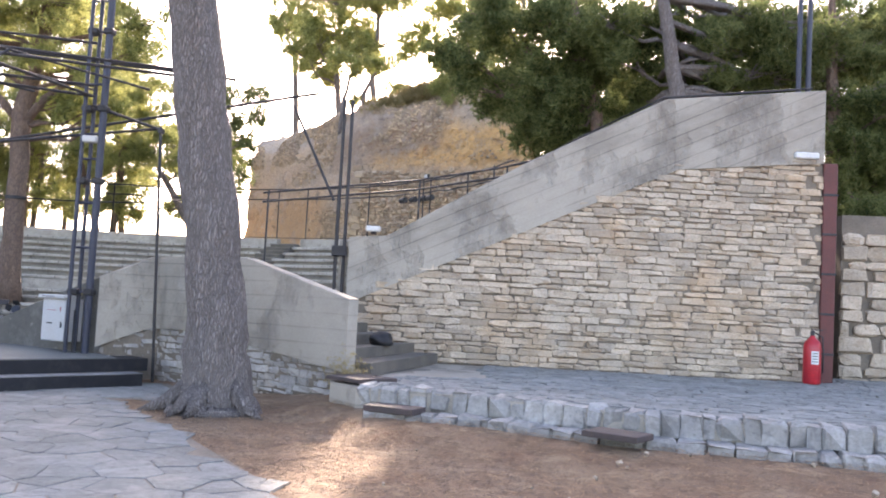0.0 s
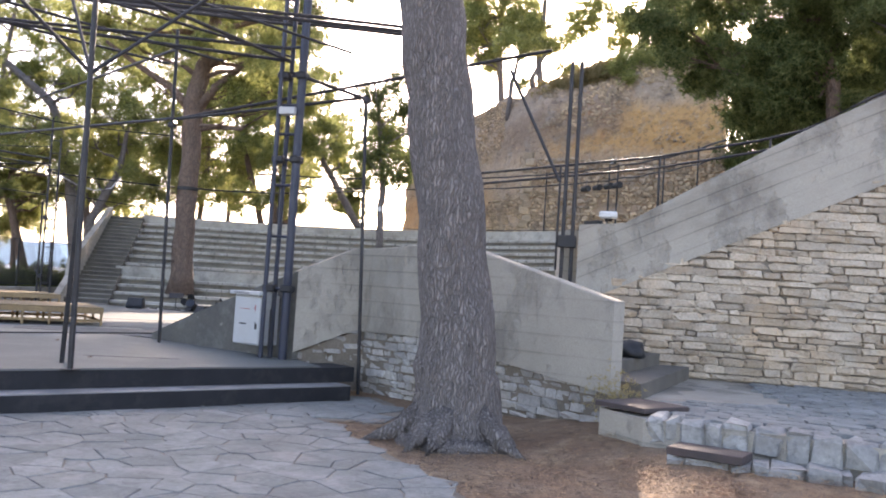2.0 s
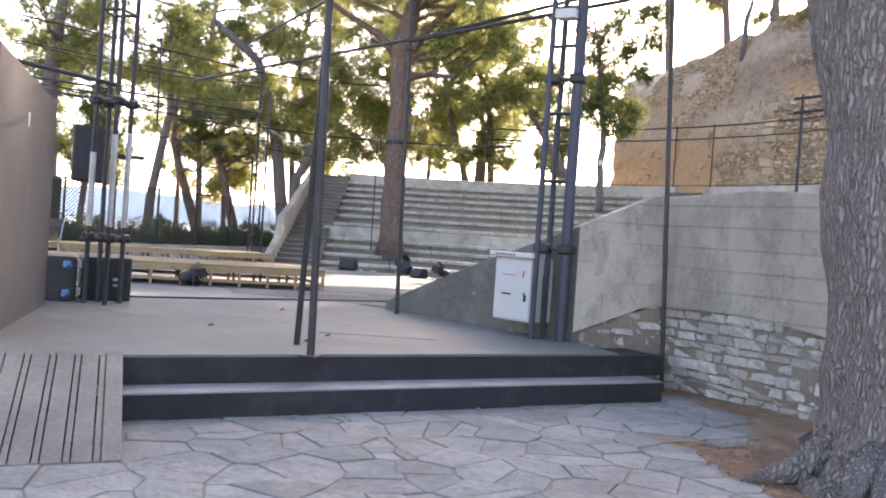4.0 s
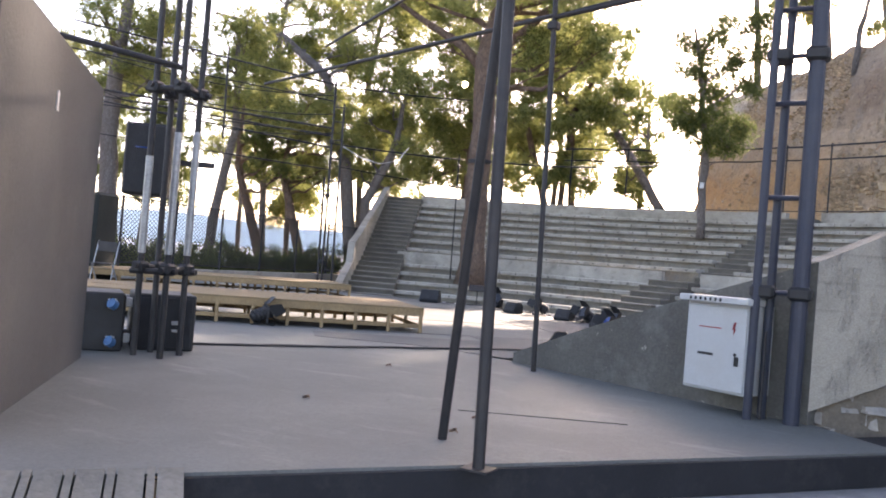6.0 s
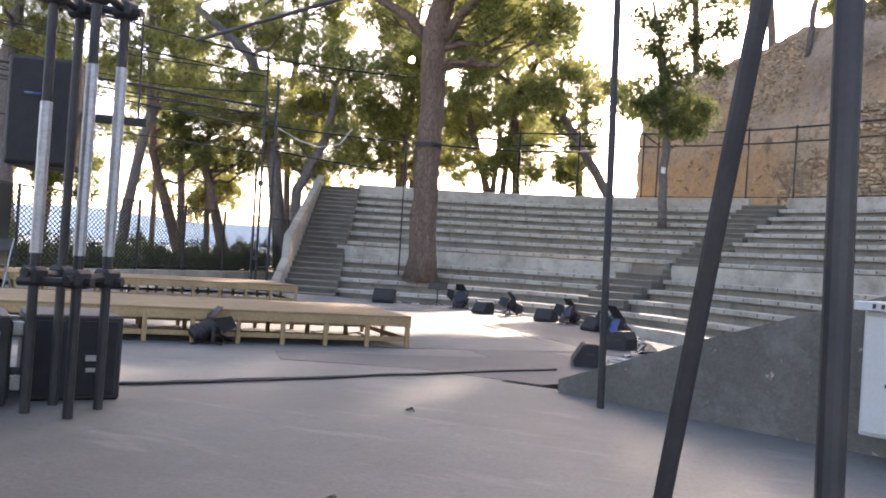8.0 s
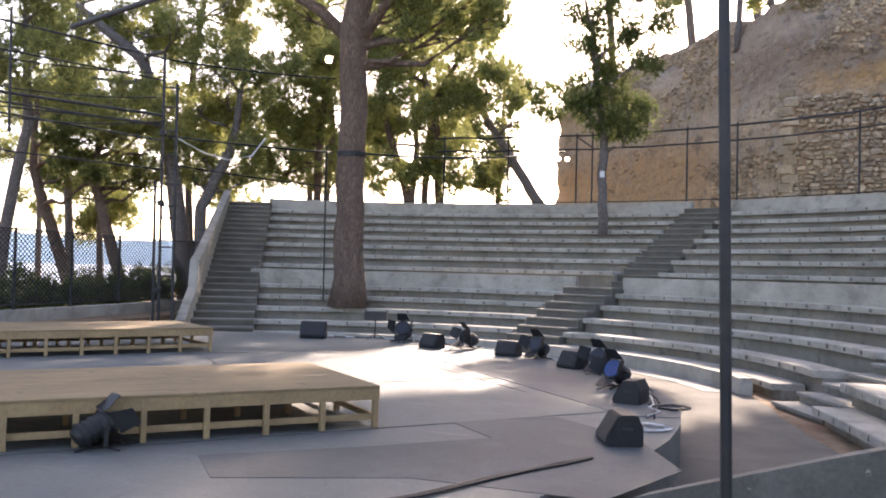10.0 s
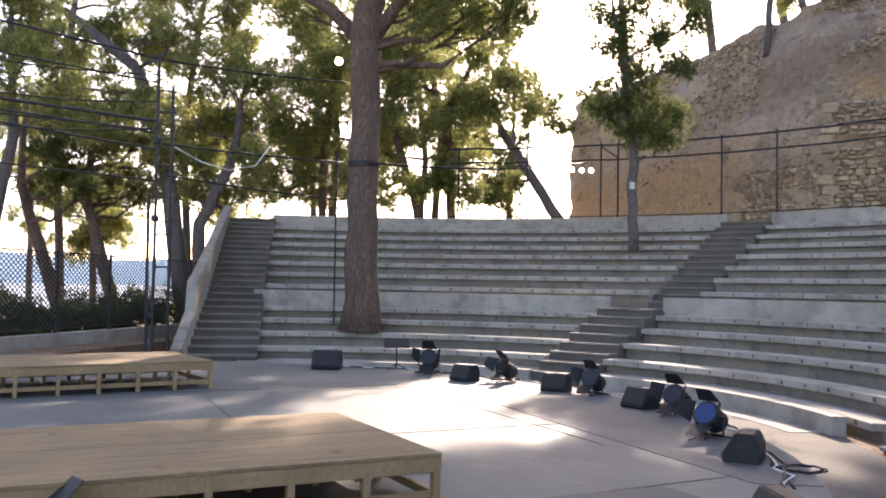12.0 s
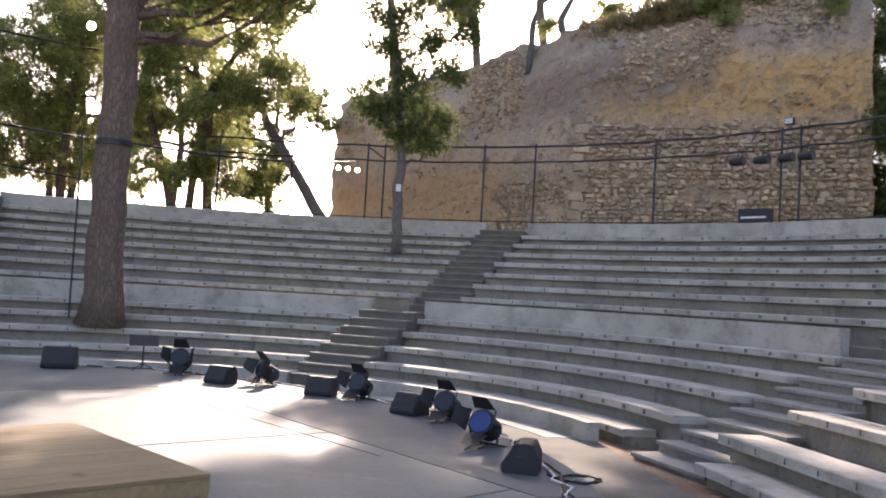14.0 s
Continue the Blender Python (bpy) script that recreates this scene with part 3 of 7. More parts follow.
def edges(r):
    """The angles at which the three blocks of seats begin and end at a radius."""
    mid, hb = (69.9, half_turn(r, 1.2)) if r < 10.5 else (67.2, half_turn(r, 1.16))
    left = 122.3 - (r - 6.6) * 0.47
    last = -math.degrees(math.asin(min(1.0, 4.4 / r)))
    end = 11.4 + (r - 7.34) * 0.76 if r < 9.9 else 9.0 + (r - 7.34) * 1.6 + (2.2 if r < 10.5 else 0.0)
    return [(mid + hb, left), (end, mid - hb), (last, end - math.degrees(1.35 / r))]


NUMBERS = {}


def number_mesh(k):
    """The flat painted figure of a seat number."""
    if k not in NUMBERS:
        c = bpy.data.curves.new("figure", "FONT")
        c.body, c.size, c.extrude, c.align_x, c.resolution_u = str(k), 0.075, 0.002, "CENTER", 2
        c.offset = 0.002
        o = bpy.data.objects.new("figure", c)
        NUMBERS[k] = bpy.data.meshes.new_from_object(o)
        NUMBERS[k].materials.clear()
        NUMBERS[k].materials.append(M_INK)
        bpy.data.objects.remove(o)
    return NUMBERS[k]


def seat_row(r, z, a0, a1, depth, base):
    """One curved bench: a slab on a riser, numbered along its front."""
    mid = polar(r, (a0 + a1) / 2, base)
    row = thing("seat_row", tuple(mid), "weathered concrete bench row with a pale slab on a darker riser", "bench", "curved rows of seats")
    bm = bmesh.new()
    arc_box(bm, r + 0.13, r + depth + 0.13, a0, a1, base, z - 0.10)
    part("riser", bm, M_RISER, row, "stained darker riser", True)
    n = max(1, round(radians(a1 - a0) * r / 3.4))
    for i in range(n):
        b0, b1 = a0 + (a1 - a0) * i / n, a0 + (a1 - a0) * (i + 1) / n
        bm = bmesh.new()
        gap = math.degrees(0.004 / r)
        arc_box(bm, r + random.uniform(-0.008, 0.008), r + 0.46, b0 + gap, b1 - gap, z - 0.10, z + random.uniform(-0.006, 0.006))
        bmesh.ops.bevel(bm, geom=[e for e in bm.edges if abs(e.verts[0].co.z - e.verts[1].co.z) < 0.02 and e.verts[0].co.z > z - 0.05], offset=0.012, segments=1, affect="EDGES")
        part("slab", bm, M_SEAT, row, "", True)
    # seat numbers along the front of the slab
    k, gap = 1, math.degrees(0.5 / r)
    a = a1 - gap / 2
    while a > a0 + gap / 3:
        ob = new("seat_number", number_mesh(k))
        ob.parent = row
        ob.matrix_basis = row.matrix_basis.inverted() @ Matrix.Translation(polar(r - 0.012, a, z - 0.075)) @ pose(0, 0, 0, 90, 0, a - 90) @ pose(0, 0, 0, 0, 180, 0)
        k += 1
        a -= gap
    return row


for block in range(3):
    rows = ROWS_LOW
    for i, (r, z) in enumerate(rows):
        a0, a1 = edges(r)[block]
        nr = rows[i + 1][0] if i + 1 < len(rows) else WALL_R + 0.1
        seat_row(r, z, a0, a1, nr - r, (rows[i - 1][1] if i else 0.0) - 0.2)
    for i, (r, z) in enumerate(ROWS_UP):
        a0, a1 = edges(r)[block]
        nr = ROWS_UP[i + 1][0] if i + 1 < len(ROWS_UP) else TOP_R
        seat_row(r, z, a0, a1, nr - r, (ROWS_UP[i - 1][1] if i else 1.36) - 0.2)
    # backrest wall over the lower rows, walkway behind it, coping at the top
    a0, a1 = edges(WALL_R)[block]
    bm = bmesh.new()
    arc_box(bm, WALL_R, WALL_R + 0.14, a0, a1, 1.0, WALL_Z)
    tagged(part("backrest_wall", bm, M_SEAT), "low pale concrete wall behind the lower rows", "wall", "curved low walls", "structure")
    a0, a1 = edges(TOP_R)[block]
    bm = bmesh.new()
    arc_box(bm, TOP_R, TOP_R + 0.25, a0, a1, 2.9, TOP_Z)
    tagged(part("top_wall", bm, M_SEAT), "pale concrete wall along the top row", "wall", "curved top walls", "structure")
bm = bmesh.new()
arc_box(bm, WALL_R + 0.14, ROWS_UP[0][0] + 0.2, -28, 120, 0.9, 1.36)
tagged(part("walkway", bm, M_STAIR), "grey concrete walkway between the rows", "walkway", kind="structure")
bm = bmesh.new()
arc_box(bm, 3.0, 6.7, -46, 126, -0.1, 0.012)
tagged(part("pit_floor", bm, M_STAIR), "grey concrete strip between stage and seats", "floor", kind="structure")
# lowest bench, the wall before it and the ledge at the wall's foot
for a0, a1 in ((74.5, 124), (15, 65.5), (-44, -2)):
    seat_row(6.95, 0.23, a0, a1, 0.39, -0.05)
for a0, a1 in ((74.5, 124), (18, 65.5)):
    bm = bmesh.new()
    arc_box(bm, 6.63, 6.82, a0, a1, -0.05, 0.245)
    tagged(part("front_wall", bm, M_SEAT), "pale low concrete wall round the stage", "wall", "curved low walls", "structure")
bm = bmesh.new()
arc_box(bm, 6.2, 6.63, 20, 63, -0.05, 0.02)
tagged(part("front_ledge", bm, M_SEAT), "pale concrete ledge at the foot of the low wall", "ledge", kind="structure")


def radial_stair(name, a_of, width, r0, z0, r1, z1, n, label):
    """A straight stair that climbs outwards between blocks."""
    ob = thing(name, tuple(polar(r0, a_of, 0)), label, "stairs", kind="structure")
    u = Vector((math.cos(radians(a_of)), math.sin(radians(a_of)), 0))
    rot = pose(0, 0, 0, 0, 0, a_of)
    for i in range(n):
        ra, rb = r0 + (r1 - r0) * i / n, r1 + 0.3
        za, zb = z0 + (z1 - z0) * i / n - 0.06, z0 + (z1 - z0) * (i + 1) / n
        p = Vector((CX, CY, 0)) + u * ((ra + rb) / 2)
        bm = box(bmesh.new(), (0, 0, 0), (rb - ra, width, zb - za - 0.04), Matrix.Translation((p.x, p.y, (za + zb - 0.04) / 2)) @ rot)
        step = part("step", bm, M_STAIR, ob, "", True)
        run = (r1 - r0) / n
        c = Vector((CX, CY, 0)) + u * (ra + run / 2 - 0.015)
        bm = box(bmesh.new(), (0, 0, 0), (run + 0.04, width, 0.04), Matrix.Translation((c.x, c.y, zb - 0.02)) @ rot, 0.006)
        part("nosing", bm, M_NOSE, step, "worn paler tread edge", True)
    return ob


radial_stair("stairs_middle", 69.9, 1.24, 6.75, 0.06, 9.9, 1.36, 8, "worn grey concrete steps between two blocks of seats")
radial_stair("stairs_middle_upper", 67.2, 1.2, 10.9, 1.36, 15.3, 3.55, 14, "worn grey concrete steps climbing to the top row")


def straight_stair(name, p, q, width, z0, z1, n, label, mats=None):
    """A straight stair from p to q in plan, each tread with a small nosing."""
    p, q = Vector((p[0], p[1], 0)), Vector((q[0], q[1], 0))
    d = (q - p).normalized()
    L = (q - p).length
    ob = thing(name, tuple(p), label, "stairs", kind="structure")
    rot = Matrix.Rotation(math.atan2(d.y, d.x), 4, "Z")
    for i in range(n):
        s0 = L * i / n
        za, zb = z0 + (z1 - z0) * i / n - 0.06, z0 + (z1 - z0) * (i + 1) / n
        bm = box(bmesh.new(), (0, 0, 0), (L + 0.3 - s0, width, zb - za - 0.045), Matrix.Translation(p + d * ((s0 + L + 0.3) / 2) + Vector((0, 0, (za + zb - 0.045) / 2))) @ rot)
        step = part("step", bm, (mats or (M_STAIR, M_NOSE))[0], ob, "", True)
        bm = box(bmesh.new(), (0, 0, 0), (L / n + 0.05, width, 0.045), Matrix.Translation(p + d * (s0 + L / n / 2 - 0.02) + Vector((0, 0, zb - 0.0225))) @ rot, 0.006)
        part("nosing", bm, (mats or (M_STAIR, M_NOSE))[1], step, "worn paler tread edge", True)
    return ob


sa0, sa1 = polar(6.75, 126.6), polar(10.0, 123.3)
straight_stair("stairs_left", sa0, sa1, 1.36, 0.2, 1.36, 8, "worn grey concrete steps at the end of the rows")
straight_stair("stairs_left_upper", sa1, polar(15.4, 120.3), 1.3, 1.36, 3.62, 15, "dark grey concrete steps along a sloping parapet")
straight_stair("stairs_right", polar(6.95, 3.7), polar(10.15, 8.9), 1.36, -0.05, 1.24, 10, "worn pale concrete steps beside numbered benches", (M_RISER, M_STEPR))
straight_stair("stairs_right_upper", polar(10.9, 11.2), polar(15.4, 19.3), 1.42, 1.36, 3.6, 15, "grey concrete steps climbing to the top row")
# parapet of the left stairs
pa, pb = polar(6.45, 133.2), polar(15.6, 122.6)
bm = bmesh.new()
side_panel(bm, pa.xy, pb.xy, [(0, -0.1), (1, -0.1)], [(0, 0.5), (0.19, 1.15), (0.21, 1.75), (0.3, 1.95), (1, 4.0)], 0.2)
tagged(part("parapet_left", bm, M_CONC), "sloping pale concrete parapet beside the stairs", "parapet", kind="structure")

# ---- hill and rampart behind the seats ----
bm = bmesh.new()
NA, NR = 64, 12
ring = []
for i in range(NA + 1):
    a = 14 + 108.0 * i / NA
    ring.append([bm.verts.new(polar(r, a, 3.45 + 0.1 * noise.noise(polar(r, a) * 0.4) + (0.0 if r < 24 else -(r - 24) * 0.10 * (1 if a > 95 else 0)))) for r in np.linspace(15.5, 42, NR)])
for p, q in zip(ring, ring[1:]):
    for k in range(NR - 1):
        bm.faces.new((p[k], q[k], q[k + 1], p[k + 1]))
bmesh.ops.recalc_face_normals(bm, faces=bm.faces[:])
tagged(part("ground_upper", bm, M_HILL), "dry earth terrace behind the top row", "ground", kind="structure")


FORT_R, FORT_Q, FORT_L = Vector((0.1, 37.05)), Vector((-7.56, 39.8)), Vector((-16.95, 54.6))     # right end, corner and left end of the rampart in plan


def rampart(x):
    """Height of the wall's crown over x."""
    t = [(-17.4, 10.6), (-16.9, 11.0), (-15.2, 10.9), (-12.5, 10.5), (-10.7, 10.3), (-9.4, 10.45), (-7.6, 10.3), (-6.5, 10.55), (-4.6, 10.95), (-2.9, 11.3), (-0.3, 11.5)]
    for (x0, z0), (x1, z1) in zip(t, t[1:]):
        if x <= x1:
            return z0 + (z1 - z0) * max(0, (x - x0) / (x1 - x0))
    return t[-1][1]


def fort_y(x):
    """Plan line of the rampart's face."""
    if x > FORT_Q.x:
        return FORT_Q.y + (FORT_R.y - FORT_Q.y) * (x - FORT_Q.x) / (FORT_R.x - FORT_Q.x)
    return FORT_Q.y + (FORT_L.y - FORT_Q.y) * (x - FORT_Q.x) / (FORT_L.x - FORT_Q.x)


def fort_bulge(x, z):
    """How far the face leans and bulges back from its plan line."""
    p = Vector((x, 40.0, z))
    crest = max(0.0, z - rampart(x) + 1.7)
    return 0.18 * noise.noise(p * 0.55) + 0.07 * noise.noise(p * 2.1) + 0.07 * (z - 3.2) + 0.5 * crest * crest * (0.6 + 0.6 * noise.noise(p * 0.8))


bm = bmesh.new()
NX, NZ = 190, 80
grid = []
for i in range(NX + 1):
    x = FORT_L.x + (FORT_R.x - FORT_L.x) * i / NX
    h = rampart(x) + 0.14 * noise.noise(Vector((x * 1.6, 0, 4))) + 0.1 * noise.noise(Vector((x * 4.0, 3, 4)))
    col = []
    for k in range(NZ + 1):
        z = 3.2 + (h - 3.2) * k / NZ
        p = Vector((x, 40.0, z))
        ends = math.exp(-(x - FORT_L.x) / 0.6)
        col.append(bm.verts.new((x + ends * 0.25 * noise.noise(Vector((3, 1, z * 1.3))), fort_y(x) + fort_bulge(x, z) + 0.05 * noise.noise(p * 5.0) + 0.025 * noise.noise(p * 12.0) + 0.5 * ends * ends, z)))
    grid.append(col)
for p, q in zip(grid, grid[1:]):
    for k in range(NZ):
        bm.faces.new((p[k], q[k], q[k + 1], p[k + 1]))
# crown and both ends, going back
back = [bm.verts.new((c[-1].co.x + 0.5, c[-1].co.y + 6.0, c[-1].co.z + 0.3)) for c in grid]
for i in range(NX):
    bm.faces.new((grid[i][-1], grid[i + 1][-1], back[i + 1], back[i]))
for col, dx in ((grid[0], 1.2), (grid[-1], 0.6)):
    side = [bm.verts.new((v.co.x + dx + 0.1 * noise.noise(v.co), v.co.y + 7, v.co.z)) for v in col]
    for k in range(NZ):
        bm.faces.new((col[k], col[k + 1], side[k + 1], side[k]))
bmesh.ops.recalc_face_normals(bm, faces=bm.faces[:])
fort = tagged(part("rampart_wall", bm, M_FORT), "tall old rampart of ochre plaster and rubble", "rampart", kind="structure")

# ---- stairs, parapets and stone walls beside the stage ----
LOW_A, LOW_B = (-6.47, 15.63), (-2.95, 13.41)      # front of the lower parapet, from its kink to its end
WING_B = (-10.17, 16.52)                           # where the wing beside the stage runs out
UP_A, UP_B = (-3.62, 17.0), (4.68, 17.49)          # front of the upper parapet

bm = side_panel(bmesh.new(), LOW_A, LOW_B, [(0, 0.82), (0.27, 0.85), (0.93, 0.52), (1, 0.48)], [(0, 1.97), (0.26, 2.03), (0.5, 2.0), (1, 1.47)], 0.2)
bmesh.ops.bevel(bm, geom=[e for e in bm.edges if e.verts[0].co.z > 1.4 and e.verts[1].co.z > 1.4], offset=0.012, segments=1, affect="EDGES")
tagged(part("parapet_lower", bm, M_CONC), "pale board-marked concrete parapet of the side stairs", "parapet", kind="structure")
WING_K = (-7.22, 15.13)                            # where the pale wing meets the grey wall
bm = side_panel(bmesh.new(), LOW_A, WING_K, [(0, 0.84), (0.12, 0.82), (1, 0.50)], [(0, 1.97), (0.12, 1.97), (1, 1.60)], -0.2)
tagged(part("parapet_corner", bm, M_CONC), "pale concrete wing of the parapet beside the stage", "parapet", kind="structure")
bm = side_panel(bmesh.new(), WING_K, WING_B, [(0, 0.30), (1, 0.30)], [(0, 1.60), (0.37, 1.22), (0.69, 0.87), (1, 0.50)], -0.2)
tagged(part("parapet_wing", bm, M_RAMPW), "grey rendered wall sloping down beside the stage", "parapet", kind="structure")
# upper parapet
core_n = Vector((-(UP_B[1] - UP_A[1]), UP_B[0] - UP_A[0])).normalized()
bm = side_panel(bmesh.new(), tuple(Vector(UP_A) - core_n * 0.055), tuple(Vector(UP_B) - core_n * 0.055), [(0, 1.36), (0.035, 1.52), (0.69, 4.06), (1, 4.30)], [(0, 2.56), (0.08, 2.62), (0.365, 4.03), (0.66, 5.31), (1, 5.62)], 0.315)
bmesh.ops.bevel(bm, geom=[e for e in bm.edges if e.verts[0].co.z > 2.4 and e.verts[1].co.z > 2.4 and e.calc_length() > 1], offset=0.015, segments=1, affect="EDGES")
tagged(part("parapet_upper", bm, M_CONCU), "tall weathered board-marked concrete parapet climbing the stairs", "parapet", kind="structure")
bm = side_panel(bmesh.new(), (UP_A[0] - 0.02, UP_A[1] + 0.27), (UP_A[0] - 0.32, UP_A[1] + 2.2), [(0, 0.2), (1, 0.2)], [(0, 2.5), (1, 2.5)], 0.2)
tagged(part("parapet_return", bm, M_CONC), "concrete wall end facing the seats", "parapet", kind="structure")
# solid core behind the stones
ca = (UP_A[0] + core_n.x * 0.012, UP_A[1] + core_n.y * 0.012)
cb = (UP_B[0] + core_n.x * 0.012, UP_B[1] + core_n.y * 0.012)
bm = side_panel(bmesh.new(), ca, cb, [(0, 0.0), (1, 0.0)], [(0, 1.4), (0.035, 1.56), (0.69, 4.1), (1, 4.34)], 0.5)
wall_stone = tagged(part("wall_stone", bm, M_MORTAR), "wall of rough pale field stones in uneven courses", "wall", kind="structure")
bm = side_panel(bmesh.new(), (-6.41, 15.67), (-2.92, 13.47), [(0, 0.0), (1, 0.0)], [(0, 0.85), (0.27, 0.87), (0.93, 0.54), (1, 0.5)], 0.3)
wall_base = tagged(part("wall_base", bm, M_MORTAR), "low rubble base of pale stones under the parapet", "wall", kind="structure")
bm = side_panel(bmesh.new(), (-7.2, 15.22), (-6.40, 15.70), [(0, 0.0), (1, 0.0)], [(0, 0.52), (1, 0.86)], 0.2)
tagged(part("wall_base_wing", bm, M_MORTAR), "low rubble base beside the stage", "wall", kind="structure")
# return wall and hill block behind, so that nothing shows under the hill
bm = side_panel(bmesh.new(), (4.68, 17.75), (4.9, 30.0), [(0, 0), (1, 0)], [(0, 4.3), (1, 4.3)], 0.3)
tagged(part("wall_return", bm, M_MORTAR), "shaded rubble wall along the passage", "wall", kind="structure")
bm = prism(bmesh.new(), [(-1.5, 18.3), (4.66, 18.3), (4.85, 30), (4.9, 46), (-2.5, 46), (-1.0, 30)], 0.0, 3.4)
tagged(part("ground_bank", bm, M_HILL), "earth bank behind the stone wall", "ground", kind="structure")
bm = prism(bmesh.new(), [(5.6, 19.0), (30, 17.5), (30, 19.5), (5.8, 21.5)], 0.0, 3.6)
wall_side = tagged(part("wall_side", bm, M_MORTAR), "rough grey stone wall beyond the passage", "wall", kind="structure")
bm = prism(bmesh.new(), [(5.6, 21.5), (30, 19.6), (30, 60), (5.6, 60)], 0.0, 3.4)
tagged(part("ground_bank_side", bm, M_HILL), "earth bank beyond the passage", "ground", kind="structure")
bm = prism(bmesh.new(), [(4.6, 23.0), (6.2, 23.0), (6.2, 23.4), (4.6, 23.4)], 0.0, 4.3)
tagged(part("wall_passage_end", bm, M_MORTAR), "dark rubble wall closing the passage", "wall", kind="structure")

# steps between the parapets
side_steps = thing("side_steps", (-2.4, 15.2, TERR), "worn grey concrete steps rising between two parapets", "stairs", kind="structure")
for i in range(8):
    dx, dy = -0.42 * i, 0.16 * i
    z = TERR + 0.155 * (i + 1)
    plan = [(-2.63 + dx, 13.66 + dy * 1.6), (-1.95 + dx, 17.0), (-6.3, 17.0), (-6.3, 15.95)]
    part("step", prism(bmesh.new(), plan, TERR - 0.02 if i == 0 else z - 0.20, z), M_STAIR, side_steps, "", True)

# terrace before the stone wall and its kerb
terr = [(-2.55, 17.3), (-2.7, 13.7), (-2.98, 13.3), (-3.02, 12.8), (-2.6, 12.24), (-1.0, 11.85), (0.65, 11.15), (3.0, 10.75), (9.0, 9.9), (9.0, 19.2), (4.6, 19.2), (4.6, 17.7)]
bm = prism(bmesh.new(), terr, -0.1, TERR - 0.03)
tagged(part("pavement_terrace", bm, M_CONC), "raised terrace paved with pale rough stones", "pavement", kind="structure")
kerb_line = [(-2.58, 12.22), (-1.0, 11.80), (0.65, 11.10), (3.0, 10.70), (9.0, 9.85)]
step_line = [(-2.42, 11.62), (-1.0, 11.42), (0.4, 10.80), (2.6, 10.38), (8.9, 9.5)]

# ---- pavement and dirt ----
flags_poly = [(-12.0, 7.0), (-9.4, 10.75), (-6.0, 15.1), (-5.6, 14.6), (-5.2, 13.5), (-5.85, 12.78), (-5.0, 11.75), (-4.2, 10.75), (-3.75, 10.1), (-2.62, 8.5), (-2.2, 6.0), (-2.6, 2.0), (-2.6, -3.0), (-12, -3.0)]
bm = prism(bmesh.new(), flags_poly, -0.1, 0.006)
pave = tagged(part("pavement", bm, M_MORTAR), "grey irregular flagstones with open joints", "pavement", kind="structure")

# earth heaped against the terrace
def along(line, x):
    for (x0, y0), (x1, y1) in zip(line, line[1:]):
        if x <= x1:
            return y0 + (y1 - y0) * (x - x0) / (x1 - x0)
    return line[-1][1]


def heap(x, y):
    """Height of the earth before the terrace and round the foot of the parapet."""
    edge_y = along([(-6.0, 15.2), (-4.0, 14.1), (-2.9, 13.0), (-2.2, 11.9), (-1.0, 11.42), (0.4, 10.80), (2.6, 10.38), (9.0, 9.5)], x)
    top = along([(-5.6, 0.0), (-4.2, 0.06), (-2.9, 0.21), (-2.0, 0.19), (-0.5, 0.14), (9.0, 0.13)], x)
    u = max(0.0, min(1.0, 1.0 - (edge_y - y) / 1.9))
    return top * u * u * (3 - 2 * u)


bm = bmesh.new()
cols = []
for i in range(96):
    x = -5.4 + 0.15 * i
    cols.append([bm.verts.new((x, 7.2 + 0.15 * k, heap(x, 7.2 + 0.15 * k) - 0.02 + 0.012 * noise.noise(Vector((x * 2.2, k * 0.33, 0))))) for k in range(48)])
for p, q in zip(cols, cols[1:]):
    for k in range(47):
        ym = p[k].co.y
        if ym < along([(-6.0, 15.6), (-2.8, 13.6), (-2.6, 12.6), (9.0, 11.0)], p[k].co.x):
            bm.faces.new((p[k], q[k], q[k + 1], p[k + 1]))
for v in [v for v in bm.verts if not v.link_faces]:
    bm.verts.remove(v)
bmesh.ops.recalc_face_normals(bm, faces=bm.faces[:])
for f in bm.faces:
    f.smooth = True
tagged(part("ground_heap", bm, M_DIRT), "reddish earth with dry needles heaped against the terrace", "ground", kind="structure")

# ---- trees ----


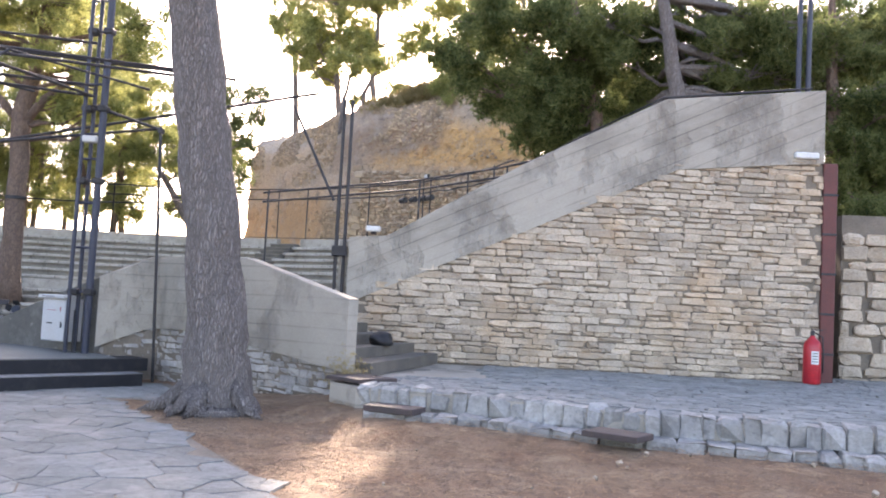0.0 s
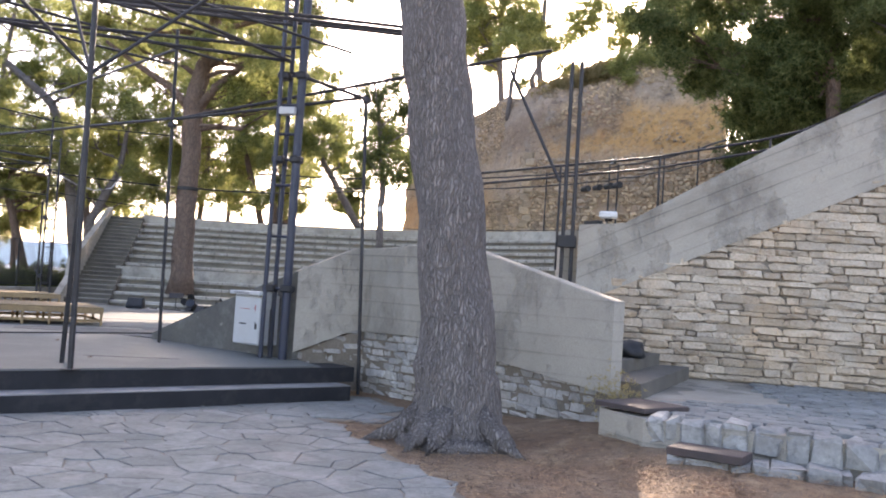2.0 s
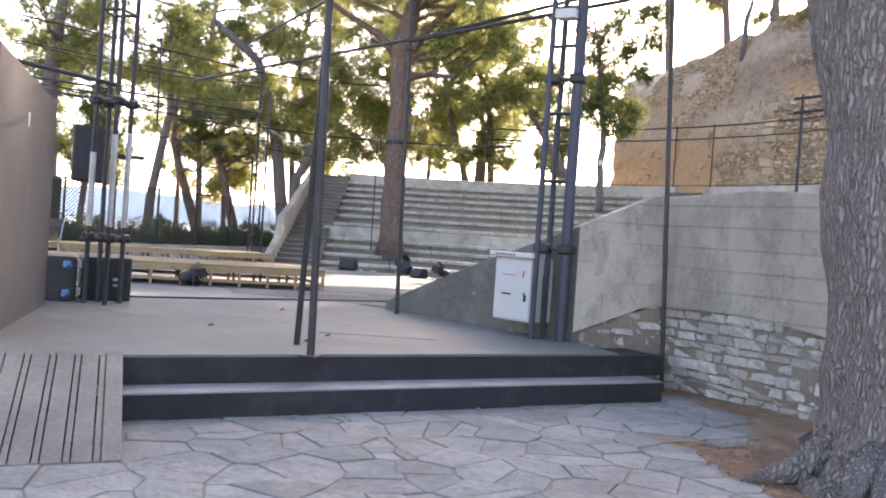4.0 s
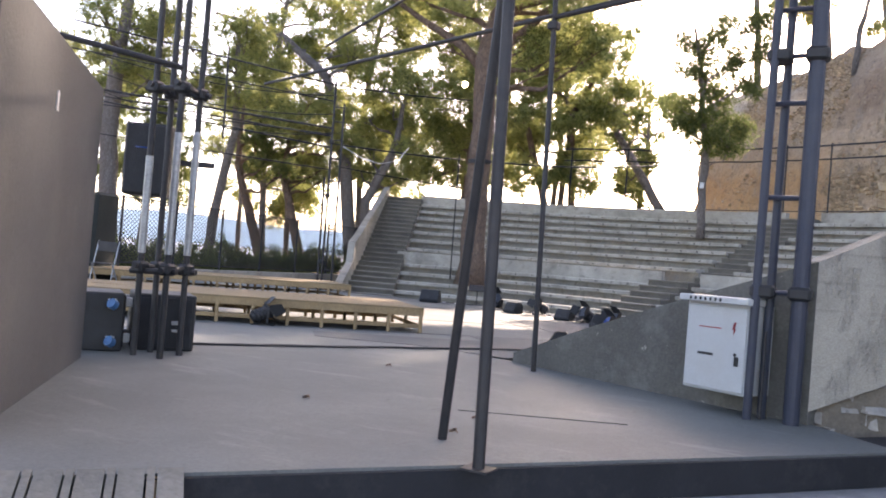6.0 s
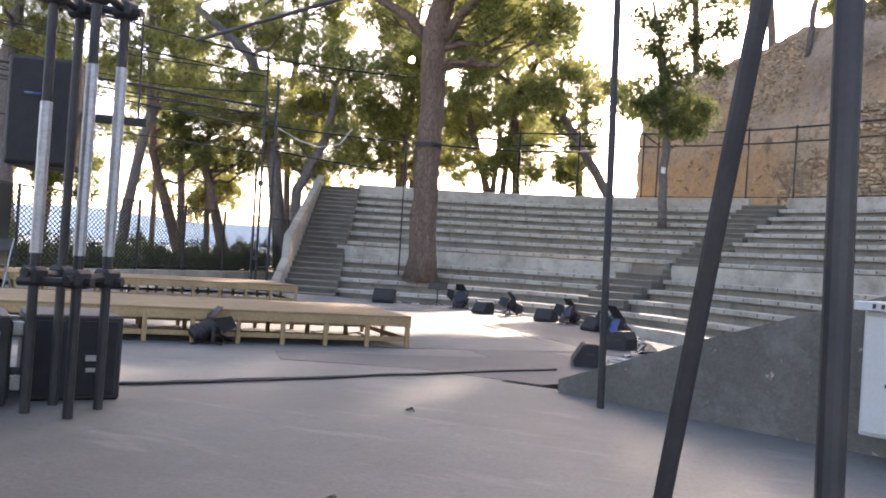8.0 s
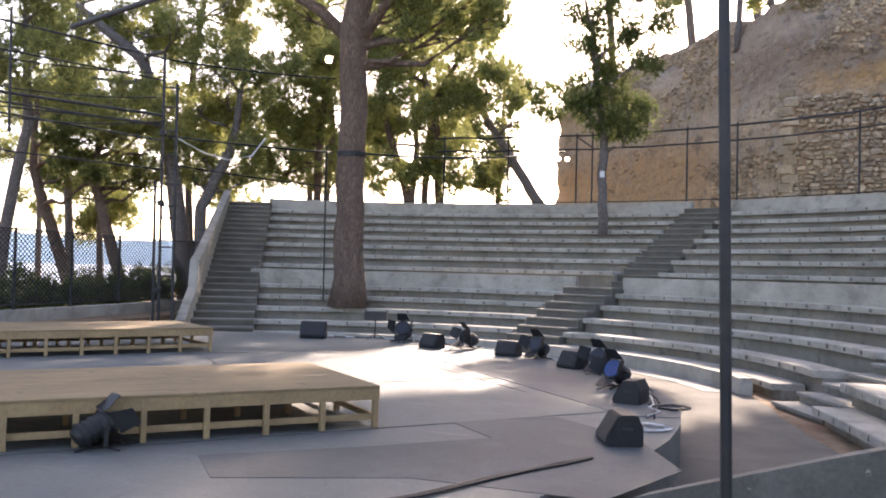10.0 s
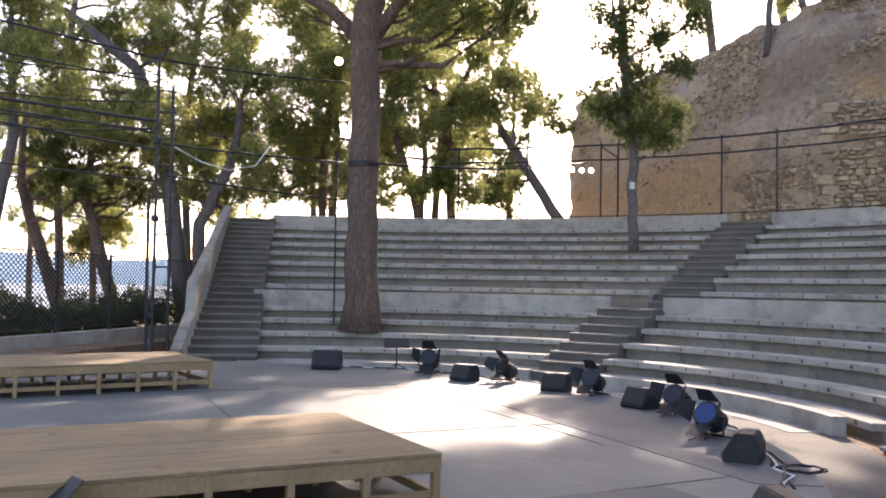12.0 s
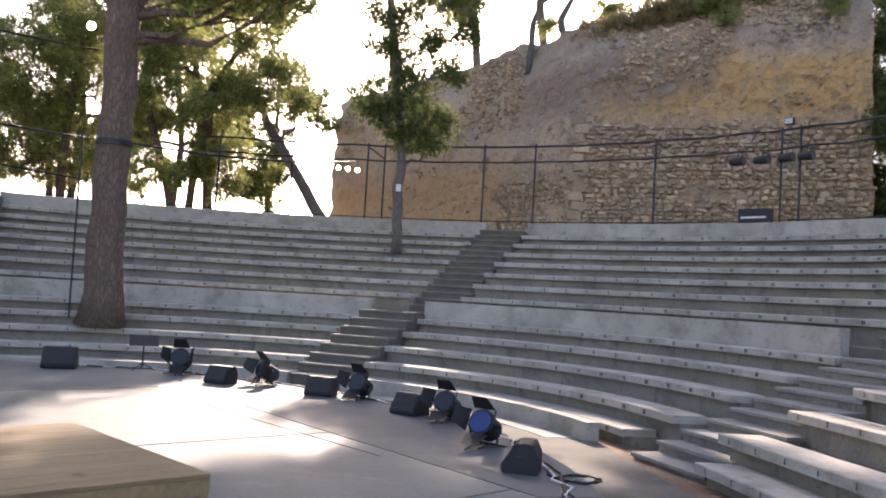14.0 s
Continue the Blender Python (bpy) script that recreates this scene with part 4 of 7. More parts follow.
def needles(name, clumps, count, seed, material, parent, spread=1.0, size=0.2, droop=0.1):
    """Tufts of short needles gathered round many small twigs inside each clump."""
    rng = np.random.default_rng(seed)
    vs = []
    for cx, cy, cz, rr in clumps:
        n_sub = 9
        n_each = int(count * rr * rr * 0.042) + 2
        sub = rng.normal(size=(n_sub, 3))
        sub /= np.linalg.norm(sub, axis=1)[:, None]
        sub *= rng.uniform(0.3, 1.15, size=(n_sub, 1)) * rr * np.array([1.0, 1.0, 0.75])
        sr = rng.uniform(0.28, 0.5, size=(n_sub, 1)) * rr + 0.12
        n_tw = n_sub * n_each
        d = rng.normal(size=(n_tw, 3))
        d /= np.linalg.norm(d, axis=1)[:, None]
        tw = np.repeat(sub, n_each, axis=0) + d * (rng.uniform(0.1, 1.0, size=(n_tw, 1)) ** 0.5) * np.repeat(sr, n_each, axis=0) * np.array([1.0, 1.0, 0.75]) * spread
        c = np.array([cx, cy, cz]) + tw
        k = 7
        base = np.repeat(c, k, axis=0) + rng.normal(size=(n_tw * k, 3)) * 0.11
        kk = 7
        b = np.repeat(base, kk, axis=0)
        w = rng.normal(size=b.shape)
        w[:, 2] += 0.35 - droop
        w /= np.linalg.norm(w, axis=1)[:, None]
        ln = rng.uniform(0.6, 1.2, size=(len(b), 1)) * size
        s = np.cross(w, rng.normal(size=b.shape))
        s /= np.linalg.norm(s, axis=1)[:, None] + 1e-9
        wd = size * 0.085
        vs.append(np.stack([b - s * wd, b + s * wd, b + w * ln], axis=1).reshape(-1, 3))
    v = np.concatenate(vs)
    me = bpy.data.meshes.new(name)
    me.from_pydata(v.tolist(), [], np.arange(len(v)).reshape(-1, 3).tolist())
    me.materials.append(material)
    ob = new(name, me)
    ob.parent = parent
    me.transform(parent.matrix_basis.inverted())
    return ob


def pine(pts, radii, clumps, label, seed, count=190, bark=None, leaf=None, flare=1.0, size=0.2, n=10, rough=0.12, name="pine_tree"):
    """A pine: a bent trunk, a limb to each clump of needles, and the crown."""
    rng = random.Random(seed)
    base = Vector(pts[0])
    tree = thing(name, tuple(base), label, "tree")
    fine = []
    rad = []
    for i in range(len(pts) - 1):
        for k in range(4):
            t = k / 4
            fine.append(Vector(pts[i]).lerp(Vector(pts[i + 1]), t) + Vector((rng.uniform(-1, 1), rng.uniform(-1, 1), 0)) * 0.03)
            rad.append(radii[i] + (radii[i + 1] - radii[i]) * t)
    fine.append(Vector(pts[-1]))
    rad.append(radii[-1])
    rad[0] *= flare
    fine[0].z -= 0.15
    part("trunk", limb(bmesh.new(), fine, rad, n, rough), bark or M_BARK, tree, "", True, True)
    top = len(fine) - 1
    for j, (cx, cy, cz, rr) in enumerate(clumps):
        best = min(range(max(1, top // 3), top + 1), key=lambda i: (fine[i] - Vector((cx, cy, cz - 0.5 * rr))).length + 0.4 * abs(cz - 1.0 - fine[i].z))
        a = fine[best]
        c = Vector((cx, cy, cz))
        midp = a.lerp(c, 0.5) + Vector((rng.uniform(-0.3, 0.3), rng.uniform(-0.3, 0.3), -0.15 * (c - a).length * rng.random()))
        r0 = min(rad[best] * 0.55, 0.03 + 0.022 * (c - a).length)
        bm = limb(bmesh.new(), [a, a.lerp(midp, 0.5) + Vector((0, 0, 0.1)), midp, midp.lerp(c, 0.6), c + Vector((0, 0, 0.3))], [r0, r0 * 0.85, r0 * 0.65, r0 * 0.45, 0.012], 6, 0.15)
        for q in range(4):
            e = c + Vector((rng.uniform(-1, 1), rng.uniform(-1, 1), rng.uniform(-0.4, 0.7))) * rr * 0.85
            limb(bm, [midp.lerp(c, 0.35 + 0.15 * q), midp.lerp(c, 0.7).lerp(e, 0.5), e], [r0 * 0.4, r0 * 0.25, 0.008], 5)
        part("limb", bm, bark or M_BARK, tree, "", True, True)
    if clumps:
        needles("crown", clumps, count, seed, leaf or M_LEAF, tree, size=size)
    return tree


def scatter(cx, cy, cz, rx, ry, rz, n, rr, seed):
    rng = random.Random(seed)
    out = []
    for _ in range(n):
        a, q = rng.uniform(0, 6.283), rng.uniform(0.2, 1.0) ** 0.6
        h = rng.uniform(-1, 1)
        w = math.sqrt(max(0.1, 1 - h * h * 0.8))
        out.append((cx + rx * q * w * math.cos(a), cy + ry * q * w * math.sin(a), cz + rz * h, rr * rng.uniform(0.7, 1.25)))
    return out


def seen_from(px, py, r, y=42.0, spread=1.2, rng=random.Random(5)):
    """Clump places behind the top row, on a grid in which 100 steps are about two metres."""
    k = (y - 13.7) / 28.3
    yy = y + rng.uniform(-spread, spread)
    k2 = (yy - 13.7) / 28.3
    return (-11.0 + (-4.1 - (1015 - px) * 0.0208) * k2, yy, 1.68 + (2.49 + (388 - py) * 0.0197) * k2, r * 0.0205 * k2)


# the great pine among the seats; low clumps by its fork are added to shade the platform
pine([(-17.85, 30.9, 0.9), (-17.86, 30.9, 3.0), (-17.85, 30.9, 5.4), (-17.88, 30.9, 7.3), (-17.6, 31.0, 9.0), (-17.3, 31.2, 11.5), (-17.5, 31.3, 13.5)], [0.38, 0.335, 0.315, 0.33, 0.24, 0.17, 0.07],
     [(-20.6, 30.6, 9.3, 1.1), (-21.8, 31.6, 10.4, 1.2), (-15.0, 31.5, 9.6, 1.1), (-13.6, 30.6, 10.6, 1.2), (-15.3, 30.3, 8.9, 0.9), (-15.2, 31.3, 7.9, 0.8), (-16.3, 31.1, 7.5, 0.75), (-15.5, 31.4, 7.4, 0.6), (-14.8, 31.2, 7.4, 0.6), (-16.9, 31.6, 8.0, 0.7), (-16.4, 31.7, 8.1, 0.7), (-19.6, 31.5, 7.9, 0.8), (-17.0, 29.8, 9.3, 0.9), (-14.1, 30.4, 9.4, 0.9), (-19.3, 29.0, 10.6, 1.2), (-16.2, 28.6, 10.9, 1.2), (-18.5, 33.2, 10.6, 1.2)] + scatter(-17.6, 31.0, 12.2, 4.2, 3.8, 1.3, 15, 1.25, 3),
     "great pine with red-brown bark growing out of the seats", 11, 150, flare=1.25, n=14)
# heavy limbs at its fork
fork = thing("pine_limbs", (-17.85, 30.9, 7.2), "bare heavy limbs at the fork of the great pine", "tree")
for i, tip in enumerate(((-19.9, 30.6, 8.5), (-16.1, 31.0, 8.7))):
    part("limb", limb(bmesh.new(), [(-17.85, 30.9, 6.9), Vector((-17.85, 30.9, 7.3)).lerp(Vector(tip), 0.4), tip, Vector(tip) + Vector(((-1.2, 1.2)[i], -0.2, 0.8))], [0.17, 0.14, 0.10, 0.06], 8, 0.15), M_BARK, fork, "", True, True)

# young pine near the top row
pine([(-12.48, 35.96, 2.9), (-12.55, 35.96, 4.2), (-12.5, 35.96, 5.2), (-12.75, 35.96, 7.0), (-12.85, 35.96, 8.2), (-13.2, 35.9, 9.6)], [0.14, 0.125, 0.12, 0.10, 0.08, 0.03],
     [(-13.2, 35.8, 6.3, 0.5), (-13.5, 36.2, 6.9, 0.5), (-12.3, 35.8, 5.75, 0.5), (-11.8, 36.0, 5.7, 0.5), (-11.7, 36.2, 6.4, 0.55), (-12.4, 35.7, 6.6, 0.6), (-12.4, 36.2, 7.4, 0.6), (-11.5, 36.0, 7.5, 0.5), (-12.9, 35.9, 8.1, 0.55), (-11.9, 36.1, 8.3, 0.55), (-13.3, 36.0, 8.9, 0.5), (-10.9, 36.0, 8.6, 0.5), (-12.4, 36.0, 9.3, 0.6), (-11.3, 36.0, 9.5, 0.6)],
     "young slender pine growing at the top row", 21, 420, bark=M_BARKG, leaf=M_LEAFD, size=0.15)

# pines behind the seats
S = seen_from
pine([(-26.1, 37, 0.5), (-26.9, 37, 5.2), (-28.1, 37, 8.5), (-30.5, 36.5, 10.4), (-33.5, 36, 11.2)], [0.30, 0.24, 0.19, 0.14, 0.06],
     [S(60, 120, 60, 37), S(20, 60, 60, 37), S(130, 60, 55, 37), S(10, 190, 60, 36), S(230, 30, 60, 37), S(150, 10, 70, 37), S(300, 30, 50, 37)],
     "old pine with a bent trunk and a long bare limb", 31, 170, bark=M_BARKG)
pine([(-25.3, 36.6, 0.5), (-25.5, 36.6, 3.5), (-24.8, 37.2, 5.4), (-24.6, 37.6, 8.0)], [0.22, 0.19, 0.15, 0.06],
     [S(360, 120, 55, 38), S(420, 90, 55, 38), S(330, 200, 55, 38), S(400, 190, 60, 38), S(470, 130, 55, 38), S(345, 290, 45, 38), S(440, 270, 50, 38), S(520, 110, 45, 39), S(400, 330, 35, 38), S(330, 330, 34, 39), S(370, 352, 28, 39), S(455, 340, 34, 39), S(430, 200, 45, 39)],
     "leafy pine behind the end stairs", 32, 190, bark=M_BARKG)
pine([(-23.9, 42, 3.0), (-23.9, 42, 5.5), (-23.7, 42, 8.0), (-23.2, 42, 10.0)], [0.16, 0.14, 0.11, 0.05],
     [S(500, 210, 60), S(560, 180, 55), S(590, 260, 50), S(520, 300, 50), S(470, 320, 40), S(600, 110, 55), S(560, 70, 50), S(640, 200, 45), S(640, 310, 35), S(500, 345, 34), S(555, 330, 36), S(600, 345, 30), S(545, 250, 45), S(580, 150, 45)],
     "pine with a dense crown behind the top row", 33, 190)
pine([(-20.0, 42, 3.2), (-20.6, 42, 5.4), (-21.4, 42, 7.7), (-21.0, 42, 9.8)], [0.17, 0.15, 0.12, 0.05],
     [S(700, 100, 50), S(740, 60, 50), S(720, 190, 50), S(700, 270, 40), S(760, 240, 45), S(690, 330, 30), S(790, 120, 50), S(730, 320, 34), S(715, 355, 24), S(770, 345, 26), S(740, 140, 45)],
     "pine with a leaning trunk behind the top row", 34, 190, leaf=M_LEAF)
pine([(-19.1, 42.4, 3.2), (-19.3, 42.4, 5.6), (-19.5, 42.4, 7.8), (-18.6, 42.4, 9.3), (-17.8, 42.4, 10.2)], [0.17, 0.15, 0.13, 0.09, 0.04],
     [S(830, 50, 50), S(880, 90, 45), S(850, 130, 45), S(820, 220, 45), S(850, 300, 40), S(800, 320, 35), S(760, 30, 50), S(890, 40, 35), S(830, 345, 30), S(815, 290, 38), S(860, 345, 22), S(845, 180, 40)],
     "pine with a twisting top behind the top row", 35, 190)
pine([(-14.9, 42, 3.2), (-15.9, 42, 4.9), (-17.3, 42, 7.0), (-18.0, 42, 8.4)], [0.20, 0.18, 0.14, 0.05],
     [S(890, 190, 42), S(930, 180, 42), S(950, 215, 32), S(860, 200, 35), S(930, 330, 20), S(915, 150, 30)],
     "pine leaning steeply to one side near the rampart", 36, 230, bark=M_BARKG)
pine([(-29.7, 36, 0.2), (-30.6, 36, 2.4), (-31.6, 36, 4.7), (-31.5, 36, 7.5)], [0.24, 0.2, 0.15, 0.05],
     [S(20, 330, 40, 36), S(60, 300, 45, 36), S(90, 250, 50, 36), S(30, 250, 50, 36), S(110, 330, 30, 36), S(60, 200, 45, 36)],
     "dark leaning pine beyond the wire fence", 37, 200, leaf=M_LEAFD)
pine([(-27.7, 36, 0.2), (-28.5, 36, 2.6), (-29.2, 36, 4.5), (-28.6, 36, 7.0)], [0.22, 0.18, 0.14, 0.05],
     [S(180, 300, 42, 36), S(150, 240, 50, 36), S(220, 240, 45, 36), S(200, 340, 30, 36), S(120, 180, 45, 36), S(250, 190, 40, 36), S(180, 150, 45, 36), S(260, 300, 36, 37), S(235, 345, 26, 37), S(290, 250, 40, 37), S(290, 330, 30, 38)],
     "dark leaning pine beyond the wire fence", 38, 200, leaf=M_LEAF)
pine([(-30.6, 28.9, 0.0), (-30.9, 28.9, 3.0), (-31.2, 29.0, 6.0), (-30.8, 29.0, 9.0), (-30.5, 29.2, 12.0)], [0.36, 0.31, 0.28, 0.2, 0.06],
     scatter(-31.0, 29.0, 9.6, 3.4, 2.4, 2.2, 13, 1.0, 71) + [(-33.2, 28.6, 6.2, 0.8), (-34.2, 29.0, 4.8, 0.8), (-28.9, 28.8, 6.8, 0.7)], "broad pine with a thick trunk beyond the stage", 39, 90, bark=M_BARKG, leaf=M_LEAF, size=0.22)
pine([(-29.4, 32.2, 0.0), (-29.0, 32.2, 3.0), (-28.4, 32.2, 5.6), (-28.8, 32.3, 9.5)], [0.2, 0.17, 0.14, 0.05],
     scatter(-28.8, 32.2, 8.4, 2.6, 2.0, 2.2, 12, 0.9, 73), "slender pine with a loose crown beyond the stage", 40, 80, bark=M_BARKG, leaf=M_LEAF, size=0.22)
far_rng = random.Random(77)
for i, (x, y, h) in enumerate(((-37, 36, 10), (-35, 44, 10), (-42, 30, 10), (-46, 40, 11), (-30, 47, 10), (-41, 47, 11), (-26, 50, 11), (-36, 23, 9), (-48, 22, 11), (-20, 55, 10))):
    z0 = 0.0 if x < -27 else 2.5
    foot = -0.2
    lean = far_rng.uniform(-1.2, 1.2)
    pine([(x, y, foot), (x + lean * 0.4, y, z0 + h * 0.35), (x + lean, y, z0 + h * 0.65), (x + lean * 0.8, y, z0 + h * 0.92)], [0.16, 0.13, 0.10, 0.04],
         scatter(x + lean * 0.8, y, z0 + h * 0.64, 2.4, 2.0, h * 0.30, 12, 1.0, 100 + i), "tall pine with a broken crown against the sky", 60 + i, 110, bark=M_BARKG, leaf=M_LEAF if i % 3 else M_LEAFD, size=0.24)

# added pines; upper crowns stand out of view to shade stage and platforms
for i, (x, y, z, r) in enumerate(((-24.5, 43.5, 13.6, 3.0), (-28.5, 41.0, 13.2, 3.2), (-20.6, 44.0, 13.8, 3.0), (-31.5, 38.0, 13.0, 3.2), (-22.3, 47.5, 14.0, 3.2), (-26.0, 46.5, 13.4, 3.2))):
    lean = (-1) ** i * 0.5
    pine([(x, y, -0.2), (x + lean, y, 7.0), (x, y, 11.0), (x - lean, y, 15.0)], [0.15, 0.13, 0.11, 0.04], (scatter(x, y, z, r, r * 0.8, 2.2, 9, 1.1, 300 + i) if i != 2 else []) + scatter(x, y, z - 5.0, r * 0.9, r * 0.6, 2.4, 7, 0.8, 330 + i),
         "tall full pine behind the seats", 80 + i, 95, bark=M_BARKG, size=0.24)

# near pine beside the stage front
pine([(-4.38, 12.45, 0.0), (-4.40, 12.45, 0.22), (-4.42, 12.48, 0.9), (-4.57, 12.5, 2.2), (-4.77, 12.5, 3.45), (-5.0, 12.5, 4.9), (-5.5, 12.6, 7.5), (-5.9, 12.8, 10.5), (-6.0, 12.8, 12.5)], [0.62, 0.44, 0.375, 0.335, 0.325, 0.31, 0.25, 0.16, 0.06],
     scatter(-6.0, 12.8, 11.5, 3.6, 3.2, 1.6, 14, 1.2, 9), "near pine with thick grey plated bark and spreading roots", 41, 130, bark=M_BARKG, flare=1.1, n=22, rough=0.16)
roots = thing("tree_roots", (-4.4, 12.3, 0.0), "grey roots spreading from the near pine", "tree")
for a in (-95, -35, 205, 250):
    e = Vector((-4.38 + 0.95 * math.cos(radians(a)), 12.45 + 0.95 * math.sin(radians(a)), 0.0))
    s = Vector((-4.38 + 0.30 * math.cos(radians(a)), 12.45 + 0.30 * math.sin(radians(a)), 0.30))
    part("root", limb(bmesh.new(), [s, s.lerp(e, 0.45) + Vector((0, 0, -0.06)), e + Vector((0, 0, -0.03))], [0.13, 0.09, 0.02], 7, 0.25), M_BARKG, roots, "", True, True)

# dark trees on the bank behind the stone wall


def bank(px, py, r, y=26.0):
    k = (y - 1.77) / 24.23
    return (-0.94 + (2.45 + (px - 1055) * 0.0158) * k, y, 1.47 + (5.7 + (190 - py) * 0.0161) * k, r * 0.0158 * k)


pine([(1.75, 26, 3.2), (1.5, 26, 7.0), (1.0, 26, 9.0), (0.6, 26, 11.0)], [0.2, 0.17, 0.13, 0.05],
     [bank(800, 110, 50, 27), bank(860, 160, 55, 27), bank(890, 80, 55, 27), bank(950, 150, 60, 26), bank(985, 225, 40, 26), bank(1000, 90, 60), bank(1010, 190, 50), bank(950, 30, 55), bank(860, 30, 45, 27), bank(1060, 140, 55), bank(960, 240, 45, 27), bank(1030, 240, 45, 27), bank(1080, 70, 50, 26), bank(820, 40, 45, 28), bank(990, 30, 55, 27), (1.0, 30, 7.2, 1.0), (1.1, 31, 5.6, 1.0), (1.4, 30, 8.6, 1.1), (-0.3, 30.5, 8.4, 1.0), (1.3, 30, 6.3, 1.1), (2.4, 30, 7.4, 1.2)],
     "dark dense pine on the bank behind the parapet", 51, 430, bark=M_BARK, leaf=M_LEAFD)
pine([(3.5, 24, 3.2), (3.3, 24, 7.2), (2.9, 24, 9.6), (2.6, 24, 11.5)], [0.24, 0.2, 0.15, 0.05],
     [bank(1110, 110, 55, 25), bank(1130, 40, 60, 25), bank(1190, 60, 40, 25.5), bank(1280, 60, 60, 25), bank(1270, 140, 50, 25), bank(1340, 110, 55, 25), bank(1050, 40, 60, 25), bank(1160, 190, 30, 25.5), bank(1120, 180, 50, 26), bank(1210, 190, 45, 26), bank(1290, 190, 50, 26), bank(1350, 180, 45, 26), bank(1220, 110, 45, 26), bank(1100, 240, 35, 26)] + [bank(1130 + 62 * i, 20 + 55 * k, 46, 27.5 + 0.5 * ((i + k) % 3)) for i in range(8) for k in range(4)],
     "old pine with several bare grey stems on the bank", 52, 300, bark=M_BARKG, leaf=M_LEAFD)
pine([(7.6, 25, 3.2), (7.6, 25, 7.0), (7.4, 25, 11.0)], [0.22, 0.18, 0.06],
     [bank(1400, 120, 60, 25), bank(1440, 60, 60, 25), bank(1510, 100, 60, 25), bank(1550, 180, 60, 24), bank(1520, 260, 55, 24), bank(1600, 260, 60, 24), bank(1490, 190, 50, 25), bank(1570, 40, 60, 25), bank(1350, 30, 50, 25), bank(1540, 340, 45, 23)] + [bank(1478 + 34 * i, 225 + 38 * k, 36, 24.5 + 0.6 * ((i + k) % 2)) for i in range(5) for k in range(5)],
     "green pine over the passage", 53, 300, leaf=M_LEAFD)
thicket = thing("thicket", (2.6, 38.6, 3.4), "dark dense evergreen growth beside the rampart's end", "bush")
part("stem", limb(bmesh.new(), [(2.6, 38.8, 3.2), (2.5, 38.8, 6.5), (2.8, 38.8, 10.5)], [0.2, 0.16, 0.05], 8, 0.1), M_BARK, thicket, "", True, True)
needles("leaves", [(0.75 + 0.95 * i + 0.2 * (k % 2), 38.0 + 0.5 * ((i + k) % 3), 4.0 + 1.0 * k, 0.95) for i in range(6) for k in range(8)], 330, 91, M_LEAFD, thicket, size=0.2)
# tall pines added behind the rampart; their unseen crowns shade stage and paving
for i, (x, y) in enumerate(((-14.6, 56.0), (-10.6, 50.0), (-8.0, 47.0), (-3.0, 46.0), (-0.4, 47.0), (2.2, 46.0))):
    dz = (y - 46.5) * 0.48
    crown = scatter(x, y, 15.6 + dz, 2.4, 2.0, 1.8, 10 if i else 16, 1.0, 500 + i) + scatter(x, y, 18.6 + dz, 2.2, 2.0, 1.4, 10 if i else 14, 1.0, 540 + i)
    # extra unseen clumps that keep sun off the floor edge and board ramp
    if i == 1:
        crown += scatter(-11.9, 50.0, 15.6, 2.4, 1.6, 1.5, 14, 0.95, 591) + scatter(-12.2, 50.0, 20.0, 1.2, 1.2, 1.2, 7, 0.95, 592)
    pine([(x, y, 3.0), (x + 0.3, y, 9.0 + dz * 0.5), (x - 0.2, y, 13.0 + dz), (x + 0.1, y, 19.5 + dz)], [0.24, 0.2, 0.15, 0.05], crown, "tall bare-stemmed pine behind the rampart", 120 + i, 95, bark=M_BARKG, size=0.24)
# trees and dry grass on the rampart
pine([(-8.9, 42.5, 9.4), (-8.8, 42.5, 11.0), (-8.4, 42.5, 12.6)], [0.12, 0.10, 0.04], [(-8.2, 42.5, 12.4, 0.7), (-9.2, 42.5, 12.8, 0.6)], "thin pine on the rampart's crown", 54, 200, bark=M_BARKG)
pine([(-7.6, 42.5, 9.8), (-7.9, 42.5, 11.2), (-7.2, 42.5, 12.6)], [0.14, 0.12, 0.04], [(-7.0, 42.5, 12.6, 0.8), (-6.2, 42.5, 11.6, 0.5), (-8.2, 42.6, 11.0, 0.3)], "thin pine on the rampart's crown", 55, 200, bark=M_BARKG)
bush = thing("hanging_bush", (-2.5, 38.0, 11.0), "green shrubs hanging over the rampart's crown", "shrub")
needles("leaves", [(-4.0 + 0.45 * i, fort_y(-4.0 + 0.45 * i) + 0.7, rampart(-4.0 + 0.45 * i) - 0.15 + 0.12 * (i % 3), 0.45 + 0.1 * (i % 2)) for i in range(9)] + [(-3.5, fort_y(-3.5) + 0.35, 10.3, 0.3), (-0.8, fort_y(-0.8) + 0.3, 10.5, 0.3)], 420, 5, M_LEAF, bush, size=0.14, droop=0.9)
grass = thing("grass", (-5, 40, 10.5), "dry yellow grass along the rampart's crown", "grass", kind="stuff")
needles("grass_tufts", [(-7.0 + 0.4 * i, fort_y(-7.0 + 0.4 * i) + 1.3, rampart(-7.0 + 0.4 * i) - 0.25, 0.34) for i in range(9)], 700, 6, M_GRASS, grass, size=0.3, droop=-0.9)
grass["kind"] = "stuff"

# ---- platforms on the stage ----


